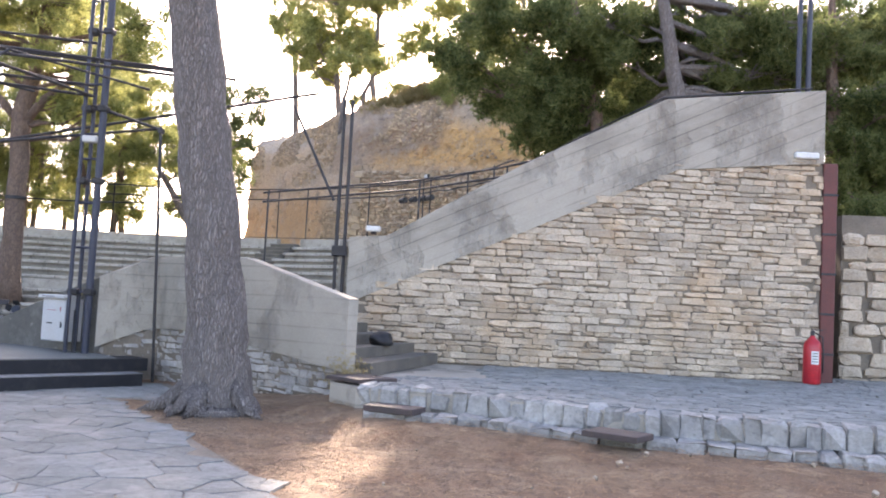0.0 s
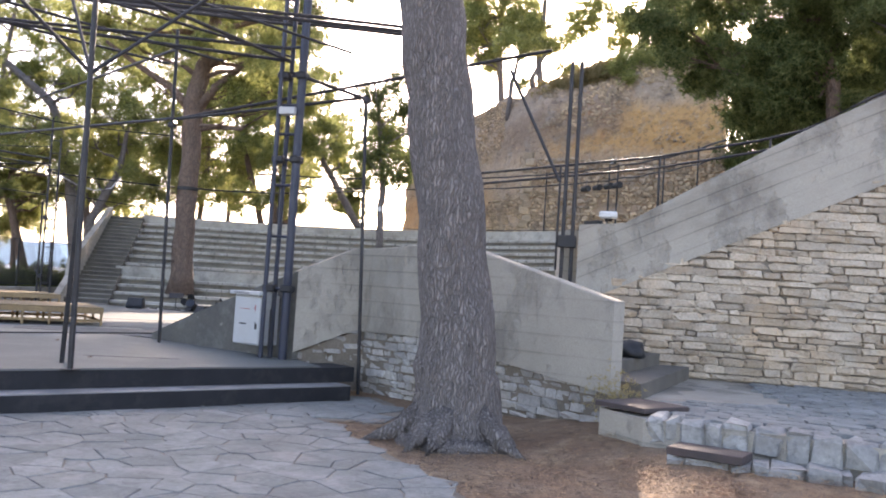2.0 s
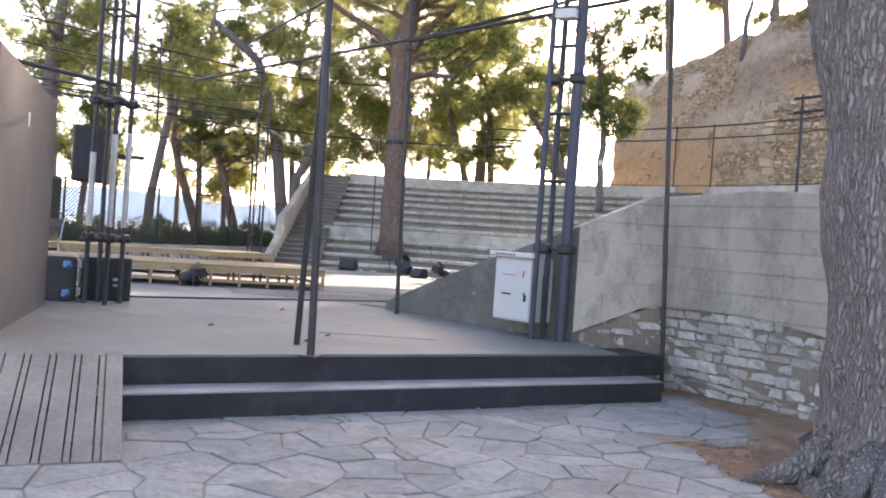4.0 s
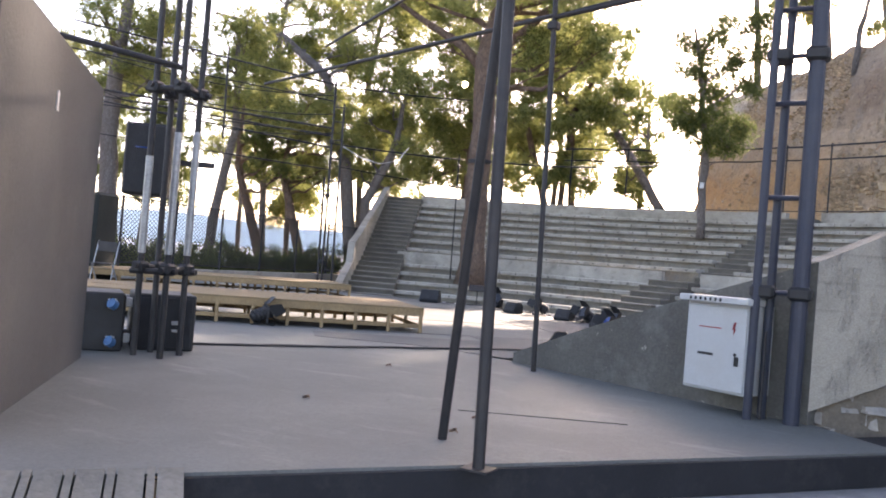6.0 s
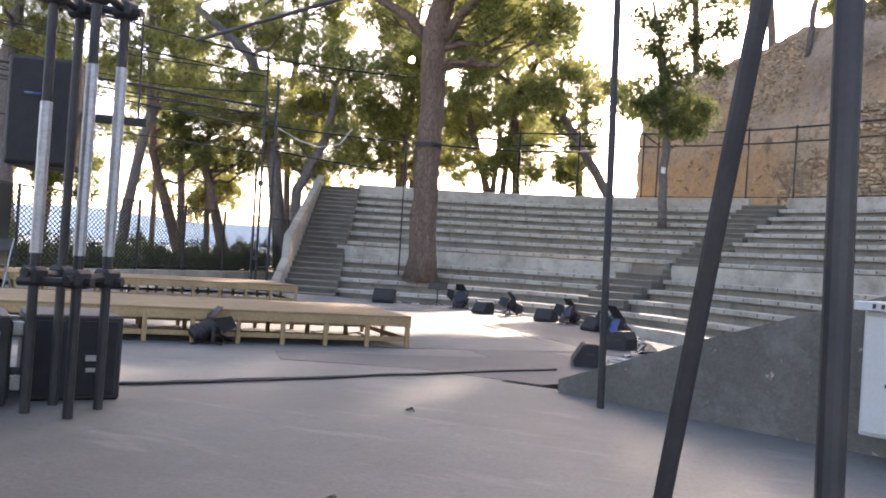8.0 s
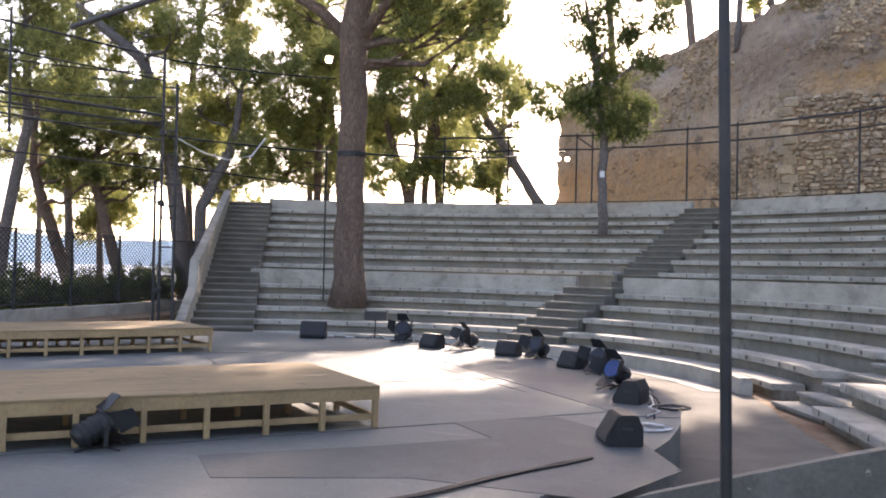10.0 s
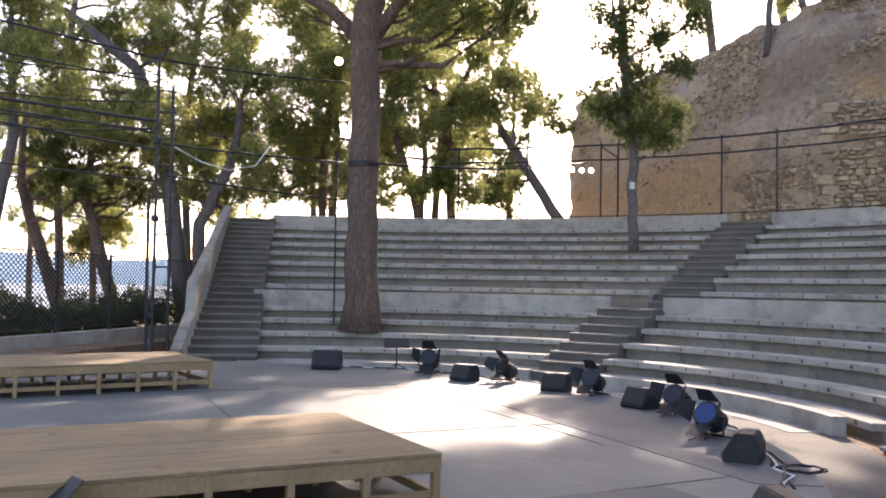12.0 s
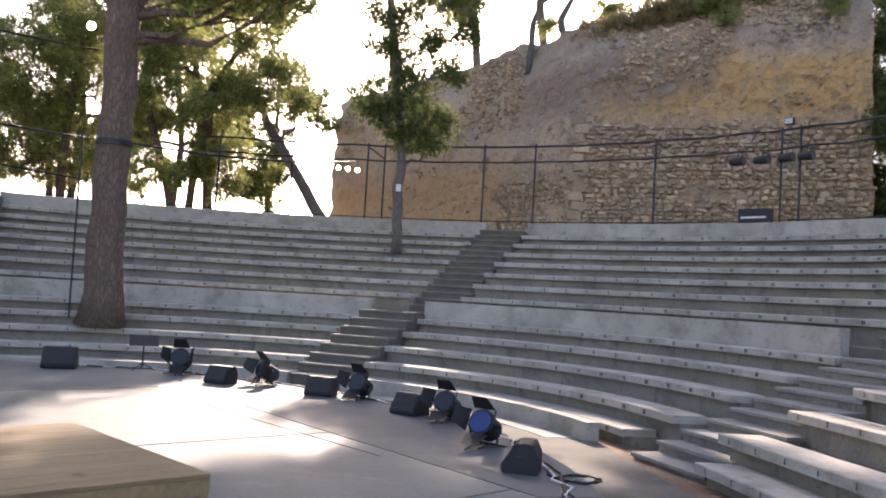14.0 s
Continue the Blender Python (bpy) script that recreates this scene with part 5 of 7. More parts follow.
def platform(at, rz, length, width, height, bays, label):
    """A timber platform: deck of plywood boards, edge beams, posts, low rails and braces. Its origin is the front corner; it runs along +x and back along +y."""
    ob = thing("platform", at, label, "platform", "timber platforms on the stage", rz=rz)
    t = 0.022
    n = 2
    for i in range(n):
        for j in range(2):
            x0, x1 = length * i / n, length * (i + 1) / n
            y0, y1 = width * j / 2, width * (j + 1) / 2
            bm = box(bmesh.new(), ((x0 + x1) / 2, (y0 + y1) / 2, height - t / 2 + random.uniform(-0.002, 0.002)), (x1 - x0 - 0.003, y1 - y0 - 0.008, t), None, 0.003)
            part("deck_board", bm, M_DECK, ob, "")
    for y in (0.03, width - 0.03):
        part("edge_beam", box(bmesh.new(), (length / 2, y, height - t - 0.045), (length, 0.045, 0.09), None, 0.004), M_WOOD, ob)
        part("low_rail", box(bmesh.new(), (length / 2, y + 0.035 * (1 if y < 1 else -1), 0.085), (length - 0.02, 0.028, 0.05), None, 0.004), M_WOOD, ob)
    for x in (0.03, length - 0.03):
        part("end_beam", box(bmesh.new(), (x, width / 2, height - t - 0.045), (0.045, width - 0.1, 0.09), None, 0.004), M_WOOD, ob)
        part("end_rail", box(bmesh.new(), (x, width / 2, 0.085), (0.028, width - 0.1, 0.05), None, 0.004), M_WOOD, ob)
    for i in range(bays + 1):
        x = 0.03 + (length - 0.06) * i / bays
        for y in (0.03, width / 2, width - 0.03):
            part("post", box(bmesh.new(), (x, y, (height - t) / 2 - 0.005), (0.042, 0.05, height - t - 0.01), None, 0.004), M_WOOD, ob)
        if 0 < i < bays:
            part("joist", box(bmesh.new(), (x, width / 2, height - t - 0.04), (0.04, width - 0.1, 0.08)), M_WOOD, ob)
    part("brace", tube(bmesh.new(), (0.05, 0.1, 0.06), (0.05, width * 0.5, height - 0.1), 0.018, n=4), M_WOOD, ob)
    part("brace", tube(bmesh.new(), (0.05, width - 0.1, 0.06), (0.05, width * 0.5, height - 0.1), 0.018, n=4), M_WOOD, ob)
    return ob


def turn_of(u):
    return math.degrees(math.atan2(u[1], u[0]))


# front edge runs from the right corner to the left, so build from the far end
U1, U2 = Vector((-0.72, -0.694)), Vector((-0.63, -0.777))
P1 = Vector((-12.27, 18.33)) + U1 * 6.2
P2 = Vector((-16.63, 23.03)) + U2 * 8.0
platform((P1.x, P1.y, STAGE), turn_of(-U1), 6.2, 1.78, 0.335, 14, "low platform of new timber with a plywood deck")
platform((P2.x, P2.y, STAGE), turn_of(-U2), 8.0, 1.7, 0.345, 18, "long low platform of new timber at the back of the stage")

# ---- loudspeakers and lights along the stage edge ----


def wedge_monitor():
    ob = thing("floor_monitor", (0, 0, 0), "black wedge stage monitor lying on the cement floor", "loudspeaker", "monitors along the stage edge")
    bm = bmesh.new()
    prof = [(-0.21, 0.0), (0.19, 0.0), (0.23, 0.06), (0.05, 0.36), (-0.14, 0.36), (-0.21, 0.22)]
    vs = [[bm.verts.new((x, y, z)) for y, z in prof] for x in (-0.27, 0.27)]
    bm.faces.new(vs[0])
    bm.faces.new(vs[1][::-1])
    for i in range(6):
        bm.faces.new((vs[0][i], vs[1][i], vs[1][(i + 1) % 6], vs[0][(i + 1) % 6]))
    bmesh.ops.recalc_face_normals(bm, faces=bm.faces[:])
    bmesh.ops.bevel(bm, geom=bm.edges[:], offset=0.012, segments=2, affect="EDGES")
    part("cabinet", bm, M_RUBBER, ob)
    a = math.degrees(math.atan2(0.30, -0.18))
    bm = box(bmesh.new(), (0, 0, 0), (0.48, 0.31, 0.012), Matrix.Translation((0, 0.147, 0.217)) @ pose(0, 0, 0, a, 0, 0), 0.004)
    part("grille", bm, M_GRILLE, ob, "perforated dark grille")
    for x in (-0.276, 0.276):
        part("handle", box(bmesh.new(), (x, -0.02, 0.2), (0.012, 0.12, 0.04), None, 0.004), M_INK, ob)
    return ob


def floor_spot(lens_mat):
    ob = thing("floor_spotlight", (0, 0, 0), "black stage spotlight with open barn doors on a floor stand", "stage light", "spotlights along the stage edge")
    m = pose(0, 0, 0.235, 62, 0, 0)
    turned = [(-0.24, 0.05), (-0.235, 0.08), (-0.19, 0.108), (-0.186, 0.118)] + [(-0.17 + 0.016 * k, (0.134, 0.134, 0.12, 0.12)[k % 4]) for k in range(12)] + [(0.03, 0.122), (0.06, 0.136), (0.063, 0.15), (0.09, 0.15)]
    bm = limb(bmesh.new(), [(0, 0, z) for z, r in turned], [r for z, r in turned], 16)
    bmesh.ops.transform(bm, matrix=m, verts=bm.verts[:])
    part("lamp_body", bm, M_RUBBER, ob)
    bm = tube(bmesh.new(), (0, 0, 0.09), (0, 0, 0.1), 0.125, 0.125, 16)
    bmesh.ops.transform(bm, matrix=m, verts=bm.verts[:])
    part("lens", bm, lens_mat, ob, "dark glass lens")
    for k, tilt in ((0, 18), (90, 30), (180, 55), (270, 25)):
        mm = m @ pose(0, 0, 0.09, 0, 0, k) @ pose(0, 0.15, 0, -tilt, 0, 0)
        bm = bmesh.new()
        vs = [bm.verts.new(mm @ Vector((x, y, z))) for y in (-0.0025, 0.0025) for x, z in ((-0.13, 0.0), (0.13, 0.0), (0.09, 0.2), (-0.09, 0.2))]
        bmesh.ops.convex_hull(bm, input=vs)
        part("barn_door", bm, M_RUBBER, ob)
    bm = bmesh.new()
    for x in (-0.165, 0.165):
        box(bm, (x, 0, 0.15), (0.008, 0.035, 0.22))
        tube(bm, (x - 0.02, 0, 0.235), (x + 0.02, 0, 0.235), 0.022, n=10)
    box(bm, (0, 0, 0.045), (0.338, 0.035, 0.008))
    part("yoke", bm, M_STEEL, ob)
    bm = bmesh.new()
    for a in (20, 110, 200, 290):
        tube(bm, (0, 0, 0.035), (0.25 * math.cos(radians(a)), 0.25 * math.sin(radians(a)), 0.012), 0.011, n=6)
    part("stand", bm, M_STEEL, ob)
    pts = [Vector((0.02 * math.sin(i * 1.3), -0.12 - 0.05 * i, max(0.012, 0.2 - 0.07 * i))) for i in range(7)]
    part("lead", limb(bmesh.new(), pts, [0.007] * 7, 6), M_RUBBER, ob)
    return ob


def face_in(x, y):
    """The turn that faces the middle of the stage."""
    return math.degrees(math.atan2(19.0 - y, -15.5 - x)) - 90


mon = wedge_monitor()
mons = [(-16.45, 26.05), (-14.03, 25.35), (-12.62, 24.68), (-11.48, 23.45), (-10.5, 20.65), (-10.42, 18.5)]
for i, (x, y) in enumerate(mons):
    m = pose(x, y, STAGE, 0, 0, face_in(x, y) + (8, -12, 15, 5, -30, 25)[i])
    if i == 0:
        mon.matrix_basis = m @ Matrix.Diagonal((0.82, 0.82, 0.82, 1))
    else:
        copy_thing(mon, m @ Matrix.Diagonal((0.78, 0.78, 0.78, 1)))
spot = floor_spot(M_LENSD)
spots = [(-14.82, 26.2), (-13.48, 25.5), (-12.13, 24.5), (-11.08, 23.1), (-10.75, 21.7)]
for i, (x, y) in enumerate(spots):
    m = pose(x, y, STAGE, 0, 0, face_in(x, y) + 180 + (10, -25, 5, 20, 28)[i])
    if i == 0:
        spot.matrix_basis = m @ Matrix.Diagonal((0.9, 0.9, 0.9, 1))
    else:
        spot_copy = copy_thing(spot, m @ Matrix.Diagonal((0.92, 0.92, 0.88, 1)))
for ob in spot_copy.children:
    if ob.name.startswith("lens"):
        ob.data = ob.data.copy()
        ob.data.materials[0] = M_GLASSB
        ob["label"] = "deep blue glass lens"
extra = copy_thing(spot, pose(-13.72, 16.83, STAGE, 0, 0, 150) @ Matrix.Diagonal((0.85, 0.85, 0.72, 1)))
extra["label"] = "black stage spotlight lying before the timber platform"
# small stand with a tilted board
st = thing("music_stand", (-15.44, 26.45, STAGE), "small black stand with a tilted desk", "stand")
bm = tube(bmesh.new(), (0, 0, 0.02), (0, 0, 0.38), 0.012, n=8)
part("pole", bm, M_STEEL, st)
bm = bmesh.new()
for a in (0, 120, 240):
    tube(bm, (0, 0, 0.10), (0.18 * math.cos(radians(a)), 0.18 * math.sin(radians(a)), 0.006), 0.008, n=6)
part("foot", bm, M_STEEL, st)
part("desk", box(bmesh.new(), (0, 0, 0), (0.4, 0.24, 0.012), pose(0, 0, 0.42, 35, 0, 20), 0.003), M_RUBBER, st)


def cable(name, pts, r, label, mat=None):
    bm = limb(bmesh.new(), pts, [r] * len(pts), 6)
    return solo(name, bm, mat or M_RUBBER, label, "cable", smooth=True)


# cables along the spotlights and across the floor
edge_pts = [Vector((x, y, STAGE + 0.015)) for x, y in ((-16.3, 26.45), (-15.2, 26.6), (-14.3, 26.1), (-13.3, 25.75), (-12.4, 25.0), (-11.6, 24.1), (-10.95, 23.4), (-10.55, 22.3), (-10.35, 21.2), (-10.25, 20.3), (-10.3, 19.4))]
for k in range(3):
    rng = random.Random(k)
    pts = []
    for a, b in zip(edge_pts, edge_pts[1:]):
        for q in range(4):
            pts.append(a.lerp(b, q / 4) + Vector((rng.uniform(-0.07, 0.07), rng.uniform(-0.07, 0.07), 0)))
    cable("lighting_cable", pts, 0.009, "thin cable winding along the stage lights", M_WHITE if k == 1 else M_RUBBER)
for k in range(2):
    rng = random.Random(40 + k)
    line_pts = [Vector((-12.6, 14.25, 0)), Vector((-12.0, 15.25, 0)), Vector((-11.36, 16.45, 0)), Vector((-10.4, 18.1, 0))]
    pts = []
    for a, b in zip(line_pts, line_pts[1:]):
        for q in range(6):
            pts.append(a.lerp(b, q / 6) + Vector((rng.uniform(-0.02, 0.02) + 0.04 * k, rng.uniform(-0.02, 0.02), STAGE + 0.014)))
    cable("floor_cable", pts, 0.010, "black cable lying straight across the stage floor")
for x, y, rr in ((-10.25, 19.2, 0.16), (-10.1, 20.4, 0.14), (-12.9, 13.0, 0.12)):
    pts = [Vector((x + rr * (1 + 0.2 * math.sin(i * 1.7)) * math.cos(i * 0.5), y + rr * (1 + 0.2 * math.cos(i * 2.3)) * math.sin(i * 0.5), STAGE + 0.012 + 0.002 * (i % 5))) for i in range(40)]
    cable("coiled_cable", pts, 0.007, "loose coil of pale cable on the floor", M_WHITE if rr > 0.15 else M_RUBBER)
# bits of debris
for i, (x, y) in enumerate(((-10.7, 14.9), (-10.1, 12.9), (-9.0, 13.2), (-8.9, 12.7))):
    bm = limb(bmesh.new(), [(x, y, STAGE + 0.006), (x + 0.035, y + 0.02, STAGE + 0.018), (x + 0.065, y - 0.014, STAGE + 0.007)], [0.007, 0.010, 0.004], 5, 0.4)
    solo("pine_twig", bm, M_BARK, "small dry twig on the stage floor", "twig", "twigs on the floor")

# ---- flat, truss tower and loudspeakers at the stage side ----
fa, fb = Vector((-10.3, 10.68, 0)), Vector((-12.25, 12.9, 0))
flat = thing("stage_flat", (-11.3, 11.8, 0.0), "tall grey painted stage flat standing beside the ramp", "screen")
part("panel", side_panel(bmesh.new(), fa.xy, fb.xy, [(0, 0.0), (1, STAGE)], [(0, 2.56), (1, 2.5)], 0.06), M_PANEL, flat, "", True)
fd = (fb - fa).normalized()
for off in (0.0, 1.0):
    p = fa.lerp(fb, 0.03 + 0.94 * off)
    q = Vector((-fd.y, fd.x, 0)) * 0.11
    part("batten", box(bmesh.new(), (0, 0, 0), (0.05, 0.05, 2.0), Matrix.Translation(p + q + Vector((0, 0, 1.45)))), M_WOOD, flat, "", True)
part("sticker", box(bmesh.new(), (0, 0, 0), (0.05, 0.006, 0.12), Matrix.Translation(fa.lerp(fb, 0.45) + Vector((fd.y, -fd.x, 0)) * 0.004 + Vector((0, 0, 2.15))) @ pose(0, 0, 0, 0, 0, math.degrees(math.atan2(fd.y, fd.x)))), M_WHITE, flat, "small white sticker", True)

legs = [(-12.2, 13.37), (-12.28, 13.63), (-11.94, 13.41), (-12.02, 13.70)]
truss = thing("truss_tower", (-12.1, 13.5, STAGE), "black four-legged tube tower with grey sleeves and clamps", "truss")
for i, (x, y) in enumerate(legs):
    leg = part("leg", tube(bmesh.new(), (x, y, STAGE), (x, y, 6.2), 0.026, n=10), M_STEEL, truss, "", True)
    if i != 1:
        part("sleeve", tube(bmesh.new(), (x, y, 1.25), (x, y, (2.05, 0, 2.25, 2.3)[i]), 0.031, n=10), M_GALV, leg, "grey metal sleeve", True)
for z in (1.13, 2.62):
    for a, b in ((0, 1), (2, 3), (0, 2), (1, 3)):
        pa_, pb_ = Vector((*legs[a], z + random.uniform(-0.03, 0.03))), Vector((*legs[b], z + random.uniform(-0.03, 0.03)))
        dd = (pb_ - pa_) * 0.35
        part("crossbar", tube(bmesh.new(), pa_ - dd, pb_ + dd, 0.025, n=8), M_STEEL, truss, "", True)
    for x, y in legs:
        part("clamp", box(bmesh.new(), (x, y, z), (0.115, 0.115, 0.1), None, 0.02), M_RUBBER, truss, "", True)
for z in (3.6, 4.6, 5.6):
    for a, b in ((0, 1), (2, 3), (0, 2), (1, 3)):
        part("crossbar", tube(bmesh.new(), (*legs[a], z), (*legs[b], z), 0.018, n=8), M_STEEL, truss, "", True)
part("arm", tube(bmesh.new(), (-11.94, 13.41, 2.78), (-12.6, 12.6, 2.9), 0.024, n=8), M_STEEL, truss, "", True)

sp = thing("hung_loudspeaker", (-12.75, 13.9, 1.75), "black loudspeaker hung on the tube tower", "loudspeaker", rz=35)
part("cabinet", box(bmesh.new(), (0, 0, 0.32), (0.40, 0.40, 0.64), None, 0.015), M_RUBBER, sp)
part("grille", box(bmesh.new(), (0, -0.206, 0.32), (0.36, 0.012, 0.6), None, 0.004), M_GRILLE, sp)
part("bracket", box(bmesh.new(), (0.3, -0.1, 0.32), (0.55, 0.04, 0.05), None, 0.004), M_STEEL, sp)
part("badge", box(bmesh.new(), (-0.05, -0.214, 0.42), (0.1, 0.004, 0.012)), M_GLASSB, sp, "small blue badge")


def flight_case(at, rz, size, label):
    ob = thing("subwoofer", at, label, "loudspeaker", "subwoofers on castors", rz=rz)
    w, d_, h = size
    part("cabinet", box(bmesh.new(), (0, 0, h / 2), (w, d_, h), None, 0.012), M_RUBBER, ob)
    part("grille", box(bmesh.new(), (0.0, -d_ / 2 - 0.006, h / 2), (w - 0.06, 0.01, h - 0.06), None, 0.004), M_GRILLE, ob)
    part("latch", box(bmesh.new(), (w * 0.18, -d_ / 2 - 0.014, h * 0.5), (0.07, 0.012, 0.035), None, 0.003), M_GALV, ob, "steel latch")
    part("latch", box(bmesh.new(), (w * 0.18, -d_ / 2 - 0.014, h * 0.36), (0.06, 0.012, 0.025), None, 0.003), M_GALV, ob, "steel latch")
    for y in (-d_ / 2 + 0.1, d_ / 2 - 0.1):
        for z in (0.09, h - 0.09):
            cst = part("castor", tube(bmesh.new(), (-w / 2 - 0.072, y - 0.016, z - 0.012), (-w / 2 - 0.104, y + 0.016, z + 0.012), 0.042, n=16), M_CASTOR, ob, "blue castor wheel")
            part("fork", box(bmesh.new(), (-w / 2 - 0.035, y, z), (0.06, 0.07, 0.08), None, 0.005), M_GALV, cst, "steel fork")
    return ob


flight_case((-12.55, 13.98, STAGE), 52, (0.52, 0.6, 0.49), "black subwoofer with steel latches behind the tube tower")
flight_case((-12.80, 13.42, STAGE), 142, (0.6, 0.50, 0.49), "black subwoofer on its side with blue castors")
dark = thing("covered_stack", (-20.95, 19.75, STAGE), "tall stack under a dark green cover", "stack", rz=20)
bm = box(bmesh.new(), (0, 0, 0.88), (1.3, 0.8, 1.76), None, 0.05)
for v in bm.verts:
    v.co += Vector((noise.noise(v.co * 2), noise.noise(v.co * 2 + Vector((5, 0, 0))), 0)) * 0.05
part("cover", bm, M_GREEN, dark)
chair = thing("metal_chair", (-19.3, 19.0, STAGE), "folded metal chair beside the covered stack", "chair", rz=20)
for x in (-0.2, 0.2):
    part("leg", tube(bmesh.new(), (x, 0, 0.01), (x, 0.25, 0.85), 0.012, n=6), M_GALV, chair)
    part("leg", tube(bmesh.new(), (x, 0.35, 0.01), (x, 0.05, 0.45), 0.012, n=6), M_GALV, chair)
part("seat", box(bmesh.new(), (0, 0.12, 0.45), (0.4, 0.36, 0.02), None, 0.005), M_STEEL, chair)
part("backrest", box(bmesh.new(), (0, 0.23, 0.75), (0.4, 0.02, 0.18), pose(0, 0, 0, 0, 0, 0), 0.005), M_STEEL, chair)

# ramp of grey boards up to the stage
ramp = thing("board_ramp", (-9.0, 10.3, 0.0), "sloping ramp of grey weathered boards up to the stage", "ramp")
ra, rb = Vector((-8.28, 10.03, 0.012)), Vector((-9.25, 10.98, STAGE + 0.012))
rd = Vector((-0.62, -0.78, 0)).normalized()
for i in range(18):
    o = rd * 0.155 * (i // 2)
    strip = ((0.004, 0.108), (0.118, 0.149))[i % 2]
    bm = bmesh.new()
    vs = []
    for p in (ra, rb):
        for q in strip:
            for z in (-0.02, 0.012):
                vs.append(bm.verts.new(p + o + rd * q + Vector((0, 0, z + 0.01 * (i % 2) * 0.3))))
    bmesh.ops.convex_hull(bm, input=vs)
    part("board", bm, M_GREYW, ramp, "", True)
for off in (0.1, 0.7, 1.3):
    bm = bmesh.new()
    vs = []
    for q in (0, 0.05):
        e = rd * (off + q)
        for p in (Vector((ra.x, ra.y, 0.0)), Vector((rb.x, rb.y, 0.0)), Vector((rb.x, rb.y, STAGE - 0.01))):
            vs.append(bm.verts.new(p + e))
    bmesh.ops.convex_hull(bm, input=vs)
    part("bearer", bm, M_WOOD, ramp, "", True)

# ---- steel tube rig ----


def pipe(a, b, r=0.024, mat=None, label="long black steel tube of the lighting rig", n=8):
    return solo("rig_tube", tube(bmesh.new(), a, b, r, n=n), mat or M_STEEL, label, "tube", "tubes of the lighting rig")


post = thing("rig_post", (-8.37, 12.0, STAGE), "black upright tube with a leaning brace at the stage front", "post")
part("upright", tube(bmesh.new(), (-8.37, 12.0, STAGE), (-8.44, 12.0, 4.6), 0.03, n=12), M_STEEL, post, "", True)
part("brace", tube(bmesh.new(), (-8.83, 12.49, STAGE), (-8.46, 12.06, 2.9), 0.026, n=10), M_STEEL, post, "", True)
part("foot_plate", box(bmesh.new(), (-8.37, 12.0, STAGE + 0.005), (0.14, 0.14, 0.01)), M_STEEL, post, "", True)
for tip in ((-9.3, 11.2, 4.55), (-7.6, 12.8, 4.55), (-9.2, 12.6, 4.6)):
    part("brace", tube(bmesh.new(), (-8.42, 12.0, 3.5), tip, 0.02, n=8), M_STEEL, post, "", True)
post2 = thing("rig_post", (-6.38, 15.25, 0.0), "slim black upright tube at the end of the stage steps", "post")
part("upright", tube(bmesh.new(), (-6.30, 15.25, 0.0), (-6.47, 15.25, 4.05), 0.024, n=10), M_STEEL, post2, "", True)
part("clamp", box(bmesh.new(), (-6.46, 15.25, 3.98), (0.09, 0.09, 0.08), None, 0.01), M_STEEL, post2, "", True)
post3 = thing("rig_post", (-9.75, 15.98, STAGE), "slim black upright tube beside the sloping wall", "post")
part("upright", tube(bmesh.new(), (-9.72, 15.98, STAGE), (-9.82, 15.98, 5.2), 0.026, n=10), M_STEEL, post3, "", True)
part("clamp", box(bmesh.new(), (-9.79, 15.98, 3.72), (0.1, 0.1, 0.08), None, 0.01), M_STEEL, post3, "", True)
tower = thing("lighting_tower", (-7.45, 15.0, STAGE), "tall navy-painted steel tower with rungs and clamps", "tower")
part("post", tube(bmesh.new(), (-7.32, 15.02, STAGE), (-7.32, 15.02, 6.6), 0.058, n=14), M_BLUE, tower, "thick navy post", True)
for x, y in ((-7.62, 14.98), (-7.54, 15.12)):
    part("post", tube(bmesh.new(), (x, y, STAGE), (x + 0.02, y, 6.6), 0.032, n=10), M_BLUE, tower, "", True)
for i, z in enumerate((1.35, 2.05, 2.75, 3.1, 3.45, 3.85, 4.25, 4.65, 5.05, 5.5, 6.0)):
    part("rung", tube(bmesh.new(), (-7.30, 15.02, z), (-7.64, 15.06, z), 0.02, n=8), M_BLUE, tower, "", True)
    if i % 3 == 0:
        part("clamp", box(bmesh.new(), (-7.58, 15.05, z), (0.17, 0.19, 0.10), None, 0.02), M_RUBBER, tower, "", True)
        part("clamp", box(bmesh.new(), (-7.32, 15.02, z), (0.16, 0.16, 0.10), None, 0.02), M_RUBBER, tower, "", True)
part("lamp_box", box(bmesh.new(), (-7.46, 14.95, 3.75), (0.22, 0.14, 0.1), None, 0.01), M_CAB, tower, "small white box", True)

# overhead tubes
TW, PT, P3T = Vector((-7.5, 15.0, 0)), Vector((-12.1, 13.5, 0)), Vector((-9.80, 15.98, 0))
up = lambda p, z: Vector((p[0], p[1], z))
pipe(up(TW, 4.3), (-6.47, 15.25, 4.0))
pipe((-6.47, 15.25, 4.02), (-9.80, 15.98, 3.8))
pipe((-9.80, 15.98, 3.8), (-4.0, 15.5, 4.75))
pipe((-9.80, 15.98, 3.82), (-15.8, 18.9, 3.95))
pipe((-9.80, 15.98, 4.9), (-17.0, 22.0, 5.4))
for z, dx in ((4.62, 0.0), (4.95, 0.2), (5.3, -0.2), (4.45, 0.5)):
    pipe(up(TW, z), (-12.1 + dx, 13.4 - dx, z + 0.05))
    pipe((-12.1 + dx, 13.5, z + 0.05), (-21.0, 15.5 + 2 * dx, z + 0.5))
